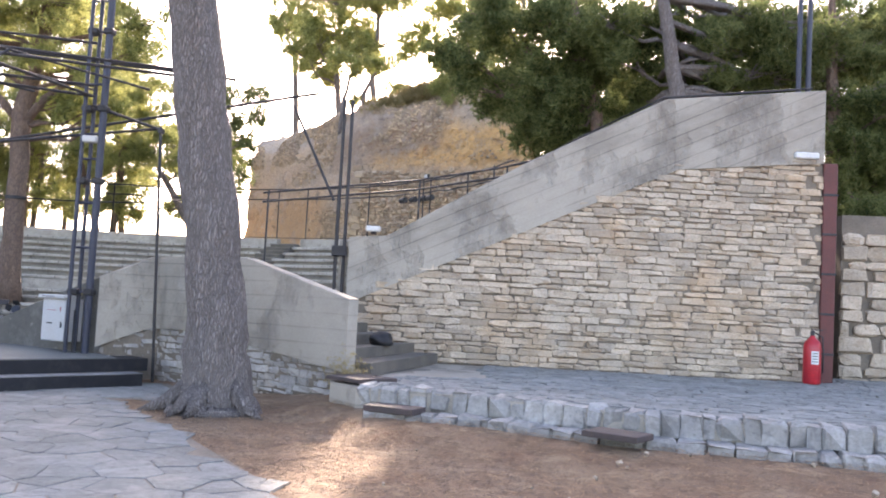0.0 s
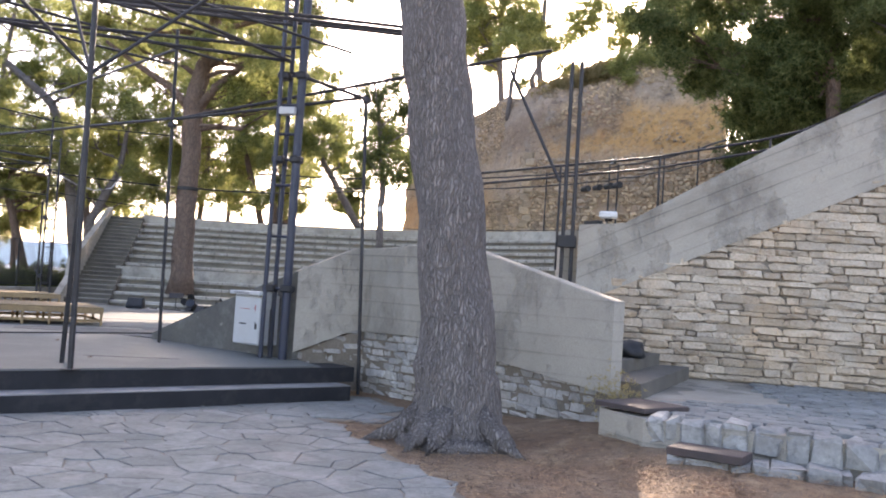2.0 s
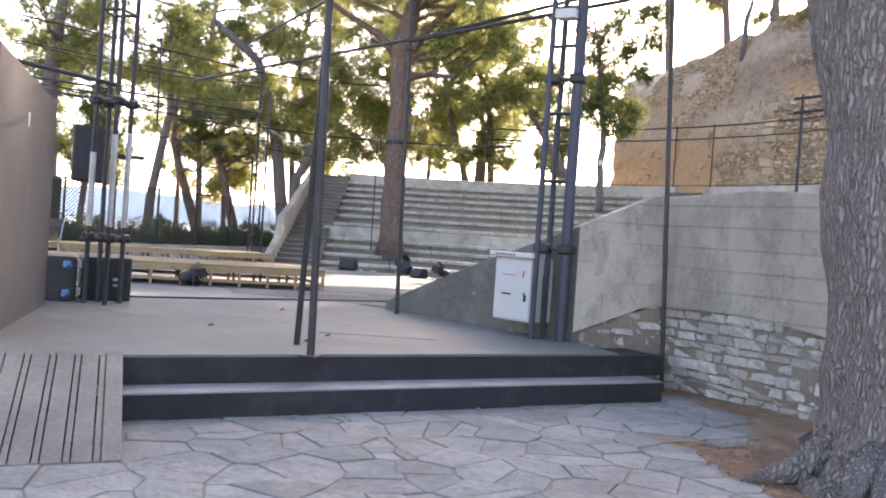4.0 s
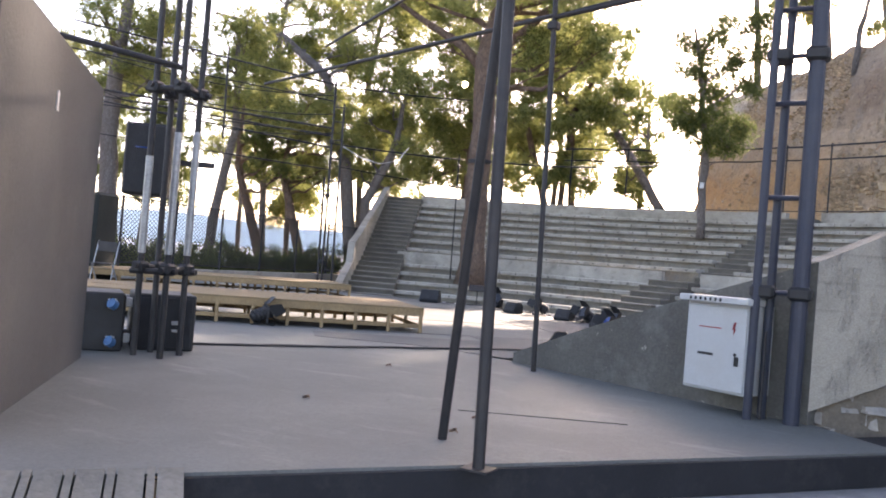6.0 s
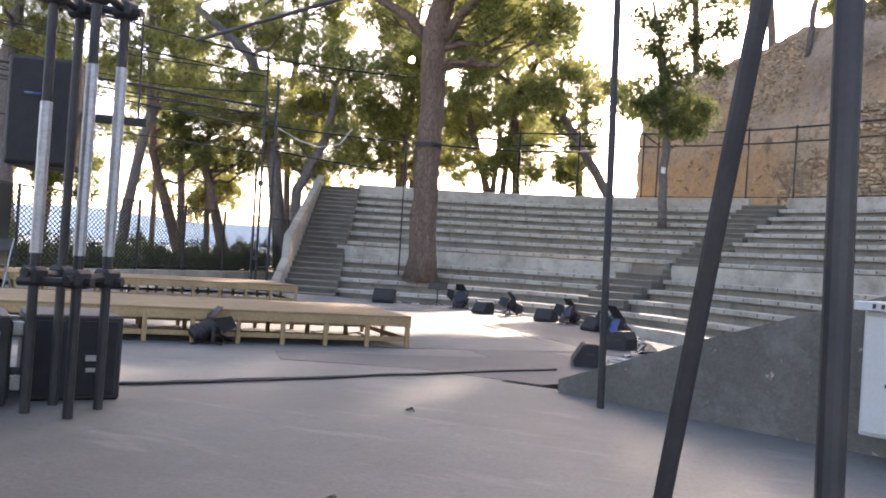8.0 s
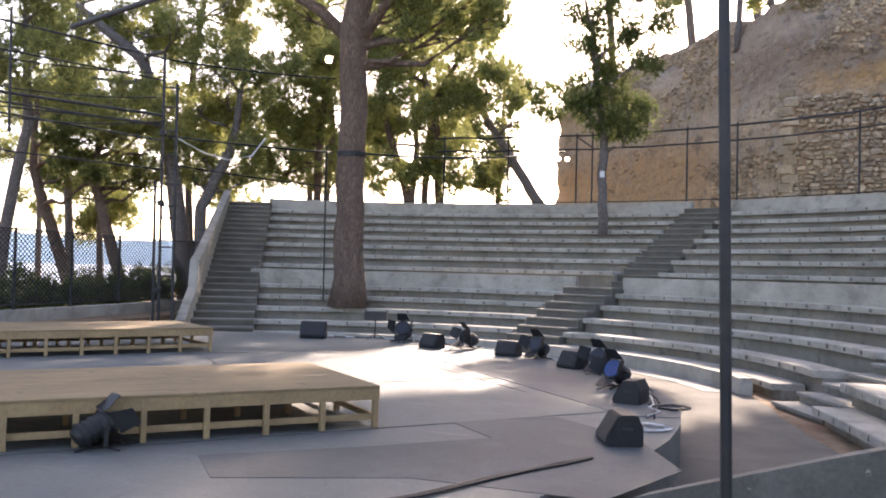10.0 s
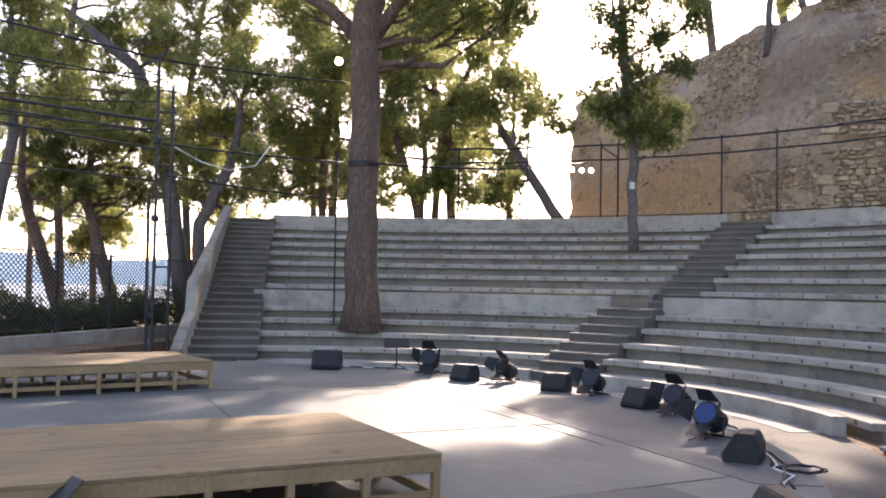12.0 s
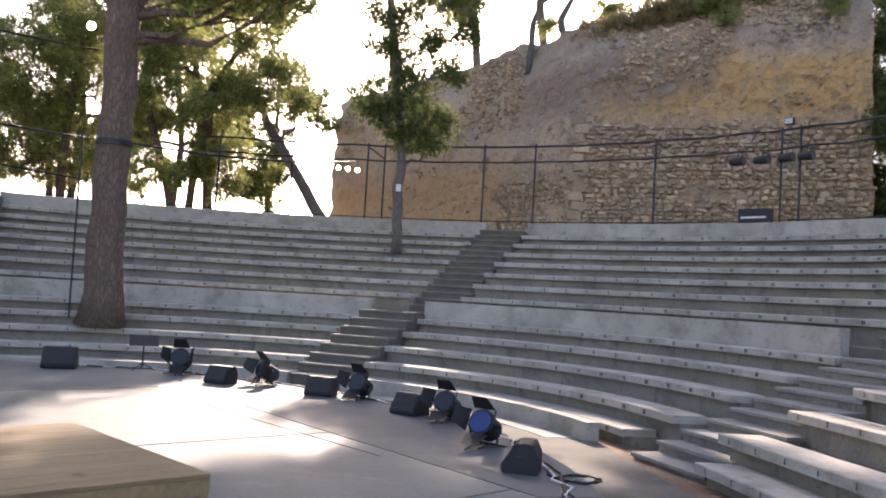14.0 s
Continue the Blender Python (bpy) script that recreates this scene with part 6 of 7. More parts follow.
for z, y0 in ((4.6, 12.0), (4.85, 12.7), (5.1, 14.0)):
    pipe((-5.6, y0 + 2.2, z), (-14.5, y0 - 2.6 + 1.5, z + 0.1))
for x in (-8.4, -9.4, -10.6, -11.6):
    pipe((x + 1.6, 15.4 - 0.2 * (x + 8), 4.7), (x - 0.6, 11.0 - 0.3 * (x + 8), 4.65), 0.02)
pipe((-8.44, 12.0, 4.55), (-12.1, 13.5, 4.5))
pipe((-8.44, 12.0, 4.5), (-7.5, 15.0, 4.45))
# left tower and tubes behind the platforms
lt = thing("tube_tower", (-20.6, 27.36, STAGE), "dark tube tower with rungs behind the platforms", "tower")
for x, y, top in ((-20.55, 27.36, 6.0), (-20.32, 27.5, 5.4), (-20.78, 27.5, 3.4)):
    part("leg", tube(bmesh.new(), (x, y, 0.0), (x - 0.05, y, top), 0.03, n=8), M_STEEL, lt, "", True)
for z in (0.9, 1.4, 2.0, 2.6, 2.85, 3.3, 3.9, 4.4, 4.9, 5.3):
    part("rung", tube(bmesh.new(), (-20.6, 27.34, z), (-20.3, 27.52, z), 0.016, n=6), M_STEEL, lt, "", True)
for z in (1.1, 2.9, 4.35):
    part("clamp", box(bmesh.new(), (-20.57, 27.34, z), (0.12, 0.12, 0.12), None, 0.02), M_RUBBER, lt, "", True)
for z0, z1, r in ((5.9, 6.6, 0.022), (5.45, 5.9, 0.016), (4.72, 5.0, 0.03), (4.5, 4.85, 0.02), (4.2, 4.75, 0.02), (4.55, 4.6, 0.016), (3.6, 3.9, 0.014)):
    pipe((-20.6, 27.36, z0), (-25.2, 22.6, z1), r)
drop = thing("hanging_tube", (-22.6, 25.4, 4.0), "short upright tube hanging between cables", "tube")
part("upright", tube(bmesh.new(), (-22.55, 25.3, 4.1), (-22.6, 25.3, 6.5), 0.025, n=8), M_STEEL, drop, "", True)
for k in range(3):
    pts = bend((-20.55, 27.36, 5.6 - 0.5 * k), (-25.0, 22.8, 5.9 - 0.4 * k), 0.25 + 0.1 * k, 12)
    cable("slack_cable", pts, 0.012, "slack black cable between the towers")
pole = thing("slim_pole", (-18.28, 30.4, 1.0), "slim dark pole beside the great pine", "pole")
part("upright", tube(bmesh.new(), (-18.28, 30.45, 0.9), (-18.3, 30.45, 4.5), 0.02, n=8), M_STEEL, pole, "", True)
cable("overhead_cable", bend((-20.6, 27.4, 5.9), (-18.2, 30.6, 6.1), 0.05, 6), 0.018, "black cable from the tower to the great pine")
cable("overhead_cable", bend((-20.5, 27.4, 4.3), (-18.2, 30.6, 4.36), 0.03, 6), 0.02, "black cable from the tower to the great pine")
cable("overhead_cable", bend((-20.4, 27.4, 3.7), (-18.2, 30.6, 3.55), 0.03, 6), 0.014, "black cable from the tower to the great pine")
cable("loose_cable", [(-20.3, 27.5, 4.25), (-19.9, 27.8, 4.0), (-19.5, 28.1, 3.88), (-19.1, 28.4, 4.0), (-18.9, 28.6, 4.4)], 0.014, "pale cable hanging loose from the tower", M_WHITE)
cable("overhead_cable", bend((-17.6, 30.6, 4.34), polar(15.7, 84, 5.4), 0.15, 10), 0.024, "black cable from the great pine to the fence")
strap = solo("tree_strap", tube(bmesh.new(), (-17.86, 30.9, 4.28), (-17.86, 30.9, 4.40), 0.345, n=20), M_RUBBER, "black strap round the great pine", "strap")

# floodlights
fl = thing("floodlight", (-18.35, 30.55, 6.55), "small lit floodlight fixed to the great pine", "lamp")
part("housing", box(bmesh.new(), (0, 0.05, 0), (0.2, 0.1, 0.16), None, 0.02), M_STEEL, fl)
part("glass", tube(bmesh.new(), (0, 0.0, 0), (0, -0.014, 0), 0.085, n=18), M_LAMP, fl, "glowing warm glass")
for i, a in enumerate((83.6, 84.6, 85.6)):
    p = polar(15.65, a, 5.16 + 0.02 * i)
    s_ = thing("rail_lamp", tuple(p), "small lit lamp hung on the fence rail", "lamp", "lit lamps on the rail", rz=0)
    part("housing", tube(bmesh.new(), (0, 0.14, 0.02), (0, 0, 0), 0.06, 0.075, 10), M_STEEL, s_)
    part("glass", tube(bmesh.new(), (0, 0.0, 0), (0, -0.012, 0), 0.068, n=10), M_LAMPS, s_, "glowing glass")
    part("hook", tube(bmesh.new(), (0, 0.08, 0.05), (0, 0.08, 0.3), 0.008, n=6), M_STEEL, s_)

# ---- fence along the top row ----
fence = thing("top_fence", tuple(polar(15.7, 70, 3.6)), "dark tube fence with two rails above the top row", "fence")
for z, r in ((5.88, 0.028), (5.46, 0.024)):
    pts = [polar(15.7, a, z + 0.02 * math.sin(a)) for a in range(18, 101, 3)]
    part("rail", limb(bmesh.new(), pts, [r] * len(pts), 7), M_STEEL, fence, "", True)
pts = [polar(15.62, a, 3.84) for a in range(18, 120, 3)]
part("low_rail", limb(bmesh.new(), pts, [0.014] * len(pts), 6), M_STEEL, fence, "", True)
for a in (98, 90.5, 82.6, 80.8, 70.3, 65.0, 53.0, 41.5, 39.9, 31, 24):
    part("post", tube(bmesh.new(), polar(15.7, a, 3.4), polar(15.7, a, 5.95), 0.026, n=8), M_STEEL, fence, "", True)
part("brace", tube(bmesh.new(), polar(15.7, 82.6, 5.85), polar(15.7, 80.8, 5.5), 0.02, n=6), M_STEEL, fence, "", True)
for i, a in enumerate((45.0, 42.8, 40.7, 39.0)):
    p = polar(15.5, a, 5.2)
    o = thing("bar_lamp", tuple(p), "dark stage lamp hanging from the fence rail", "stage light", "lamps hung on the rail", rz=a - 90)
    part("body", tube(bmesh.new(), (-0.16, 0, 0), (0.16, 0, 0.02), 0.085, 0.11, 12), M_RUBBER, o)
    part("yoke", tube(bmesh.new(), (0, 0, 0.08), (0, 0.05, 0.3), 0.012, n=6), M_STEEL, o)
o = thing("rail_floodlight", tuple(polar(15.7, 40.9, 6.0)), "grey floodlight box on top of a fence post", "lamp", rz=41 + 90)
part("housing", box(bmesh.new(), (0, 0, 0.06), (0.22, 0.1, 0.16), None, 0.015), M_STEEL, o)
part("glass", box(bmesh.new(), (0, 0.056, 0.06), (0.18, 0.012, 0.12), None, 0.004), M_CAB, o)
o = thing("equipment_case", tuple(polar(15.5, 43.2, TOP_Z)), "dark equipment case with a white front on the wall", "case", rz=43.2 + 90)
part("body", box(bmesh.new(), (0, 0, 0.16), (0.75, 0.2, 0.32), None, 0.015), M_RUBBER, o)
part("panel", box(bmesh.new(), (0, 0.106, 0.12), (0.6, 0.008, 0.05), None, 0.002), M_WHITE, o)
o = solo("paper_sign", box(bmesh.new(), (0, 0, 0), (0.13, 0.006, 0.18), Matrix.Translation((-12.53, 35.82, 4.4)) @ pose(0, 0, 0, 0, 0, 8), 0.002), M_WHITE, "small white notice tied to the young pine", "sign")

# ---- wire fence at the side ----
FA, FB = Vector((-22.6, 20.6, 0)), Vector((-23.75, 34.0, 0))
wf = thing("wire_fence", (-23.1, 26.5, 0.3), "black wire mesh fence on posts above a pale kerb", "fence")
fdir = (FB - FA).normalized()
flen = (FB - FA).length
part("kerb", box(bmesh.new(), (0, 0, 0), (flen, 0.2, 0.72), Matrix.Translation((FA + FB) / 2 + Vector((0, 0, 0.3))) @ pose(0, 0, 0, 0, 0, math.degrees(math.atan2(fdir.y, fdir.x))), 0.01), M_SEAT, wf, "pale concrete kerb", True)
k = 0
while k * 1.85 < flen:
    p = FA + fdir * (k * 1.85)
    part("post", tube(bmesh.new(), (p.x, p.y, 0.6), (p.x, p.y, 2.32), 0.03, n=8), M_STEEL, wf, "", True)
    k += 1
for z in (2.28, 0.75):
    part("rail", tube(bmesh.new(), FA + Vector((0, 0, z)), FB + Vector((0, 0, z)), 0.016, n=6), M_STEEL, wf, "", True)
vs, fs = [], []
side_v = Vector((-fdir.y, fdir.x, 0)) * 0.004
for sgn in (1, -1):
    s = -1.5
    while s < flen + 1.5:
        a_, b_ = (s, 0.75), (s + sgn * 1.9, 2.26)
        if 0 < a_[0] < flen and 0 < b_[0] < flen:
            p, q = FA + fdir * a_[0] + Vector((0, 0, a_[1])), FA + fdir * b_[0] + Vector((0, 0, b_[1]))
            w = fdir * 0.014
            i0 = len(vs)
            for e in (p - w, p + w, q + w, q - w):
                vs.append(tuple(e - side_v))
            for e in (p - w, p + w, q + w, q - w):
                vs.append(tuple(e + side_v))
            fs += [(i0, i0 + 1, i0 + 2, i0 + 3), (i0 + 7, i0 + 6, i0 + 5, i0 + 4), (i0, i0 + 3, i0 + 7, i0 + 4), (i0 + 1, i0 + 5, i0 + 6, i0 + 2)]
        s += 0.13
me = bpy.data.meshes.new("mesh")
me.from_pydata(vs, [], fs)
me.materials.append(M_STEEL)
mesh_ob = new("wire_mesh", me)
mesh_ob.parent = wf
me.transform(wf.matrix_basis.inverted())
mesh_ob["kind"] = "stuff"
hedge = thing("hedge", (-26, 27, 0), "dark clipped hedge beyond the wire fence", "hedge", kind="stuff")
needles("hedge_leaves", [(-25.4 - 0.05 * i, 21.0 + 0.75 * i, 0.62 + 0.08 * (i % 3), 0.72) for i in range(21)], 330, 8, M_LEAFD, hedge, size=0.16)

ev = Vector((fdir.y, -fdir.x, 0))
verge = prism(bmesh.new(), [tuple(p.xy) for p in (FA + ev * 0.101, FB + ev * 0.101, FB + ev * 1.0, FA + ev * 1.3)], -0.05, 0.40)
tagged(part("ground_verge", verge, M_DIRT), "brown earth strip at the foot of the wire fence", "ground", kind="structure")

# ---- cabinet, extinguisher and small fittings ----
wd = (Vector(WING_B) - Vector(WING_K)).normalized()
wrot = math.degrees(math.atan2(wd.y, wd.x)) + 180
pc = Vector(WING_K).lerp(Vector(WING_B), 0.185) + Vector((wd.y, -wd.x)) * -0.205
cab = thing("electric_cabinet", (pc.x, pc.y, 0.56), "grey-white steel electric cabinet fixed to the wing wall", "cabinet", rz=wrot)
part("body", box(bmesh.new(), (0, 0.045, 0.34), (0.56, 0.31, 0.68), None, 0.008), M_CAB, cab)
door = part("door", box(bmesh.new(), (0, -0.117, 0.335), (0.53, 0.014, 0.63), None, 0.004), M_CAB, cab)
part("handle", box(bmesh.new(), (0.2, -0.13, 0.25), (0.03, 0.02, 0.07), None, 0.004), M_RUBBER, door, "black turn handle")
part("hood", box(bmesh.new(), (0, -0.03, 0.70), (0.62, 0.32, 0.05), None, 0.006), M_CAB, cab, "pale overhanging hood")
part("writing", box(bmesh.new(), (-0.08, -0.1255, 0.28), (0.14, 0.003, 0.02)), M_INK, door, "faded marking")
bolt = bmesh.new()
bf = bolt.faces.new([bolt.verts.new((0.145 + x, -0.1262, 0.44 + z)) for x, z in ((0.012, 0.0), (0.034, 0.052), (0.022, 0.052), (0.036, 0.10), (0.014, 0.10), (0.0, 0.045), (0.014, 0.045))])
bmesh.ops.solidify(bolt, geom=[bf], thickness=0.002)
part("warning_mark", bolt, M_REDINK, door, "red lightning mark")
part("warning_text", box(bmesh.new(), (-0.05, -0.1258, 0.485), (0.20, 0.003, 0.008)), M_REDINK, door, "faded red lettering")
part("keyhole", tube(bmesh.new(), (0.185, -0.122, 0.30), (0.185, -0.132, 0.30), 0.012, n=10), M_RUBBER, door, "black lock")
for i in range(7):
    part("mark", box(bmesh.new(), (-0.2 + 0.045 * i, -0.192, 0.70), (0.018, 0.003, 0.025)), M_INK, cab, "illegible dark marks")
part("conduit", tube(bmesh.new(), (0.36, -0.02, -0.15), (0.36, -0.02, 0.5), 0.012, n=8), M_STEEL, cab)

ex = thing("fire_extinguisher", (4.42, 17.05, TERR), "large red fire extinguisher standing on the terrace", "extinguisher")
bm = bmesh.new()
prof = [(0.0, 0.0), (0.13, 0.0), (0.145, 0.03), (0.145, 0.62), (0.12, 0.72), (0.05, 0.78), (0.04, 0.82), (0.0, 0.82)]
rings = []
for r, z in prof:
    rings.append([bm.verts.new((max(r, 0.001) * math.cos(2 * math.pi * k / 18), max(r, 0.001) * math.sin(2 * math.pi * k / 18), z)) for k in range(18)])
for r0, r1 in zip(rings, rings[1:]):
    for k in range(18):
        bm.faces.new((r0[k], r0[(k + 1) % 18], r1[(k + 1) % 18], r1[k]))
part("cylinder", bm, M_RED, ex, smooth=True)
part("valve", box(bmesh.new(), (0, 0, 0.86), (0.06, 0.06, 0.09), None, 0.01), M_STEEL, ex)
part("lever", box(bmesh.new(), (0.07, 0, 0.92), (0.2, 0.03, 0.02), None, 0.005), M_STEEL, ex)
part("hose", limb(bmesh.new(), [(0.03, 0, 0.88), (0.17, 0, 0.8), (0.19, 0, 0.5), (0.17, -0.02, 0.2)], [0.014] * 4, 8), M_RUBBER, ex, smooth=True)
part("label", box(bmesh.new(), (0, -0.1465, 0.45), (0.12, 0.006, 0.22)), M_WHITE, ex, "white printed label")
for i in range(4):
    part("print", box(bmesh.new(), (0, -0.1505, 0.52 - 0.045 * i), (0.09, 0.002, 0.015)), M_INK, ex, "printed lines")
pp = thing("red_pipe", (4.80, 17.5, TERR), "dark red steel post at the wall's corner", "post")
part("post", box(bmesh.new(), (0, 0, 1.93), (0.24, 0.12, 3.86), None, 0.01), M_RUST, pp)
for z in (0.5, 1.2, 1.9, 2.6, 3.3):
    part("clip", box(bmesh.new(), (0, -0.065, z), (0.26, 0.02, 0.04), None, 0.003), M_STEEL, pp)
bl = thing("bulkhead_lamp", (4.35, 17.4, 4.42), "white bulkhead lamp on the concrete parapet", "lamp")
part("housing", box(bmesh.new(), (0, 0, 0), (0.42, 0.14, 0.11), None, 0.02), M_WHITE, bl)
bl2 = thing("bulkhead_lamp", (-3.2, 16.93, 2.72), "small white lamp on top of the parapet", "lamp")
part("housing", box(bmesh.new(), (0, 0, 0), (0.26, 0.14, 0.1), None, 0.02), M_WHITE, bl2)
part("base", box(bmesh.new(), (0, 0.06, -0.06), (0.1, 0.06, 0.06), None, 0.005), M_STEEL, bl2)
col = thing("lamp_column", (-3.85, 17.0, 0.6), "slim grey column with a dark junction box at the parapet end", "column")
for dx in (0.0, 0.14):
    part("tube", tube(bmesh.new(), (dx, 0, 0.0), (dx, 0, 4.4), 0.03, n=10), M_STEEL, col)
part("junction_box", box(bmesh.new(), (0.07, -0.06, 1.7), (0.26, 0.14, 0.18), None, 0.01), M_RUBBER, col)
part("stay", tube(bmesh.new(), (-0.1, 0, 2.6), (-0.95, 0.1, 4.3), 0.025, n=8), M_STEEL, col)
for x in (5.75, 5.97):
    o = thing("tall_pole", (x, 22.2, 3.4), "tall blue-grey pole on the bank behind the wall", "pole", "paired poles")
    part("shaft", tube(bmesh.new(), (0, 0, 0), (0, 0, 6.5), 0.06, n=10), M_BLUE, o)
# pipe rail along the upper parapet
hr = thing("pipe_rail", (0, 17.6, 4.0), "green-grey pipe railing behind the upper parapet", "railing")
for off in (0.0, 0.17):
    part("rail", limb(bmesh.new(), [(x, 17.62 + 0.03 * (x + 5.4), z + off) for x, z in ((-5.4, 3.18), (-2.55, 3.55), (-1.1, 3.84), (-0.44, 4.02), (0.42, 4.5), (1.9, 5.3), (4.6, 5.6))], [0.02] * 7, 8), M_STEEL, hr, "", True)
for x, z0, z1 in ((-5.3, 1.6, 3.4), (-4.0, 1.9, 3.55), (-2.5, 2.2, 3.74), (-0.9, 2.9, 4.08), (0.42, 3.6, 4.68), (1.9, 4.3, 5.48), (4.5, 4.6, 5.78)):
    part("post", tube(bmesh.new(), (x, 17.62 + 0.03 * (x + 5.4), z0), (x, 17.62 + 0.03 * (x + 5.4), z1), 0.018, n=8), M_STEEL, hr, "", True)
pl = solo("cover_plate", box(bmesh.new(), (0, 0, 0), (0.62, 0.66, 0.05), Matrix.Translation((-2.62, 12.80, TERR + 0.022)) @ pose(0, 0, 0, 0, 0, -40), 0.006), M_PLATE, "rusty steel cover plate on the terrace", "plate")
pl = solo("cover_plate", box(bmesh.new(), (0, 0, 0), (0.6, 0.42, 0.06), Matrix.Translation((0.32, 10.75, 0.25)) @ pose(0, 0, 0, 0, 0, -32), 0.006), M_PLATE, "dark steel cover plate on the lower kerb", "plate")
pl = solo("cover_plate", box(bmesh.new(), (0, 0, 0), (0.62, 0.36, 0.07), Matrix.Translation((-2.06, 11.72, 0.25)) @ pose(0, 0, 0, 0, 0, -20), 0.006), M_PLATE, "dark steel cover plate on the lower kerb", "plate")
plant = thing("dry_weed", (-2.55, 13.3, TERR), "dry grey weed at the foot of the parapet", "plant")
needles("leaves", [(-2.86, 13.28, TERR + 0.04, 0.09), (-2.94, 13.2, TERR + 0.03, 0.07)], 260, 12, M_GRASS, plant, size=0.045)
dark_bag = thing("dark_bag", (-2.75, 15.6, TERR + 0.39), "crumpled dark bag lying on the steps", "bag")
bm = bmesh.new()
bmesh.ops.create_icosphere(bm, subdivisions=3, radius=0.2)
for v in bm.verts:
    v.co *= 1 + 0.35 * noise.noise(v.co * 7)
    v.co.z = max(-0.08, v.co.z * 0.7)
part("body", bm, M_RUBBER, dark_bag, smooth=True)

# ---- stones, flags and kerbs, piece by piece ----


def rough_block(seed, chip=0.10):
    """A unit block with knocked corners; its front faces -y."""
    rng = random.Random(seed)
    bm = bmesh.new()
    box(bm, (0, 0, 0), (1, 1, 1))
    bmesh.ops.bevel(bm, geom=bm.edges[:], offset=chip, segments=1, affect="EDGES")
    for v in bm.verts:
        v.co += Vector((rng.uniform(-1, 1) * 0.06, rng.uniform(-1, 1) * 0.14, rng.uniform(-1, 1) * 0.10))
    me = bpy.data.meshes.new("stone")
    bm.to_mesh(me)
    bm.free()
    return me


BLOCKS = [rough_block(i, 0.09) for i in range(14)]
ROUND = [rough_block(50 + i, 0.2) for i in range(10)]
JOINED = {}


def piece(name, me, mat, parent, m):
    key = mat.name + me.name
    if key not in JOINED:
        JOINED[key] = me.copy()
        JOINED[key].materials.clear()
        JOINED[key].materials.append(mat)
    ob = new(name, JOINED[key])
    ob.parent = parent
    ob.matrix_basis = parent.matrix_basis.inverted() @ m
    return ob


def join_blocks(name, blocks, mat, parent):
    """Blocks too many to stand alone, in one mesh."""
    vs, fs = [], []
    for me, m in blocks:
        i0 = len(vs)
        vs += [tuple(m @ v.co) for v in me.vertices]
        fs += [tuple(i0 + i for i in p.vertices) for p in me.polygons]
    me = bpy.data.meshes.new(name)
    me.from_pydata(vs, [], fs)
    me.materials.append(mat)
    ob = new(name, me)
    ob.parent = parent
    me.transform(parent.matrix_basis.inverted())
    ob["kind"] = "stuff"
    return ob


def stone_face(parent, a, b, top_of, z0, near, seed, hmin=0.065, hmax=0.145, lmin=0.14, lmax=0.55, out=0.0, mats=None):
    """Rough courses of stones on the face a-b, up to top_of(share); stones with a share in `near` are pieces of their own."""
    rng = random.Random(seed)
    a, b = Vector((*a, 0)), Vector((*b, 0))
    d = (b - a).normalized()
    L = (b - a).length
    rot = Matrix.Rotation(math.atan2(d.y, d.x), 4, "Z")
    nrm = Vector((d.y, -d.x, 0))
    rest, n = [], 0
    one, many = mats or (M_STONE, M_STONEJ)
    z = z0
    zmax = max(top_of(s / 20) for s in range(21))
    while z < zmax:
        h = rng.uniform(hmin, hmax)
        s = rng.uniform(-0.2, 0)
        while s < L:
            w = rng.uniform(lmin, lmax) * (0.6 + h / hmax * 0.5)
            hh = h * rng.choice((1, 1, 0.95, 0.9, 0.8, 1.1))
            c = s + w / 2
            if 0 < c < L and z + h * 0.5 < top_of(c / L) + 0.03:
                w2 = min(w, 2 * (L - c), 2 * c) - 0.006
                p = a + d * c + nrm * (0.02 + out + rng.uniform(-0.02, 0.022)) + Vector((0, 0, z + h / 2 + rng.uniform(-0.008, 0.008)))
                m = Matrix.Translation(p) @ rot @ pose(0, 0, 0, rng.uniform(-3, 3), rng.uniform(-1.6, 1.6), rng.uniform(-3, 3)) @ Matrix.Diagonal((max(0.05, w2), 0.15, hh - 0.004, 1))
                me = rng.choice(BLOCKS + ROUND)
                if near[0] <= c / L <= near[1] and n < 300:
                    piece("stone", me, one, parent, m)
                    n += 1
                else:
                    rest.append((me, m))
            s += w
        z += h
    if rest:
        join_blocks("stones", rest, many, parent)


def slope(pts):
    def f(s):
        for (s0, z0), (s1, z1) in zip(pts, pts[1:]):
            if s <= s1:
                return z0 + (z1 - z0) * (s - s0) / (s1 - s0)
        return pts[-1][1]
    return f


stone_face(wall_stone, UP_A, UP_B, slope([(0, 1.42), (0.035, 1.56), (0.69, 4.1), (1, 4.34)]), TERR, (0.05, 0.55), 3, out=-0.062)
stone_face(wall_base, (-6.41, 15.67), (-2.95, 13.49), slope([(0, 0.85), (0.27, 0.87), (0.93, 0.54), (1, 0.5)]), 0.0, (0, 1), 4, 0.055, 0.12, 0.1, 0.34, out=-0.08, mats=(M_STONEB, M_STONEB))
base_wing = bpy.data.objects["wall_base_wing"]
stone_face(base_wing, (-7.2, 15.24), (-6.42, 15.71), slope([(0, 0.52), (1, 0.86)]), 0.3, (0, 1), 5, 0.055, 0.12, 0.1, 0.34, out=-0.08, mats=(M_STONEB, M_STONEB))
stone_face(wall_side, (5.6, 19.0), (14, 18.48), lambda s: 3.3, 0.2, (0, 0.35), 6, 0.18, 0.32, 0.3, 0.9)

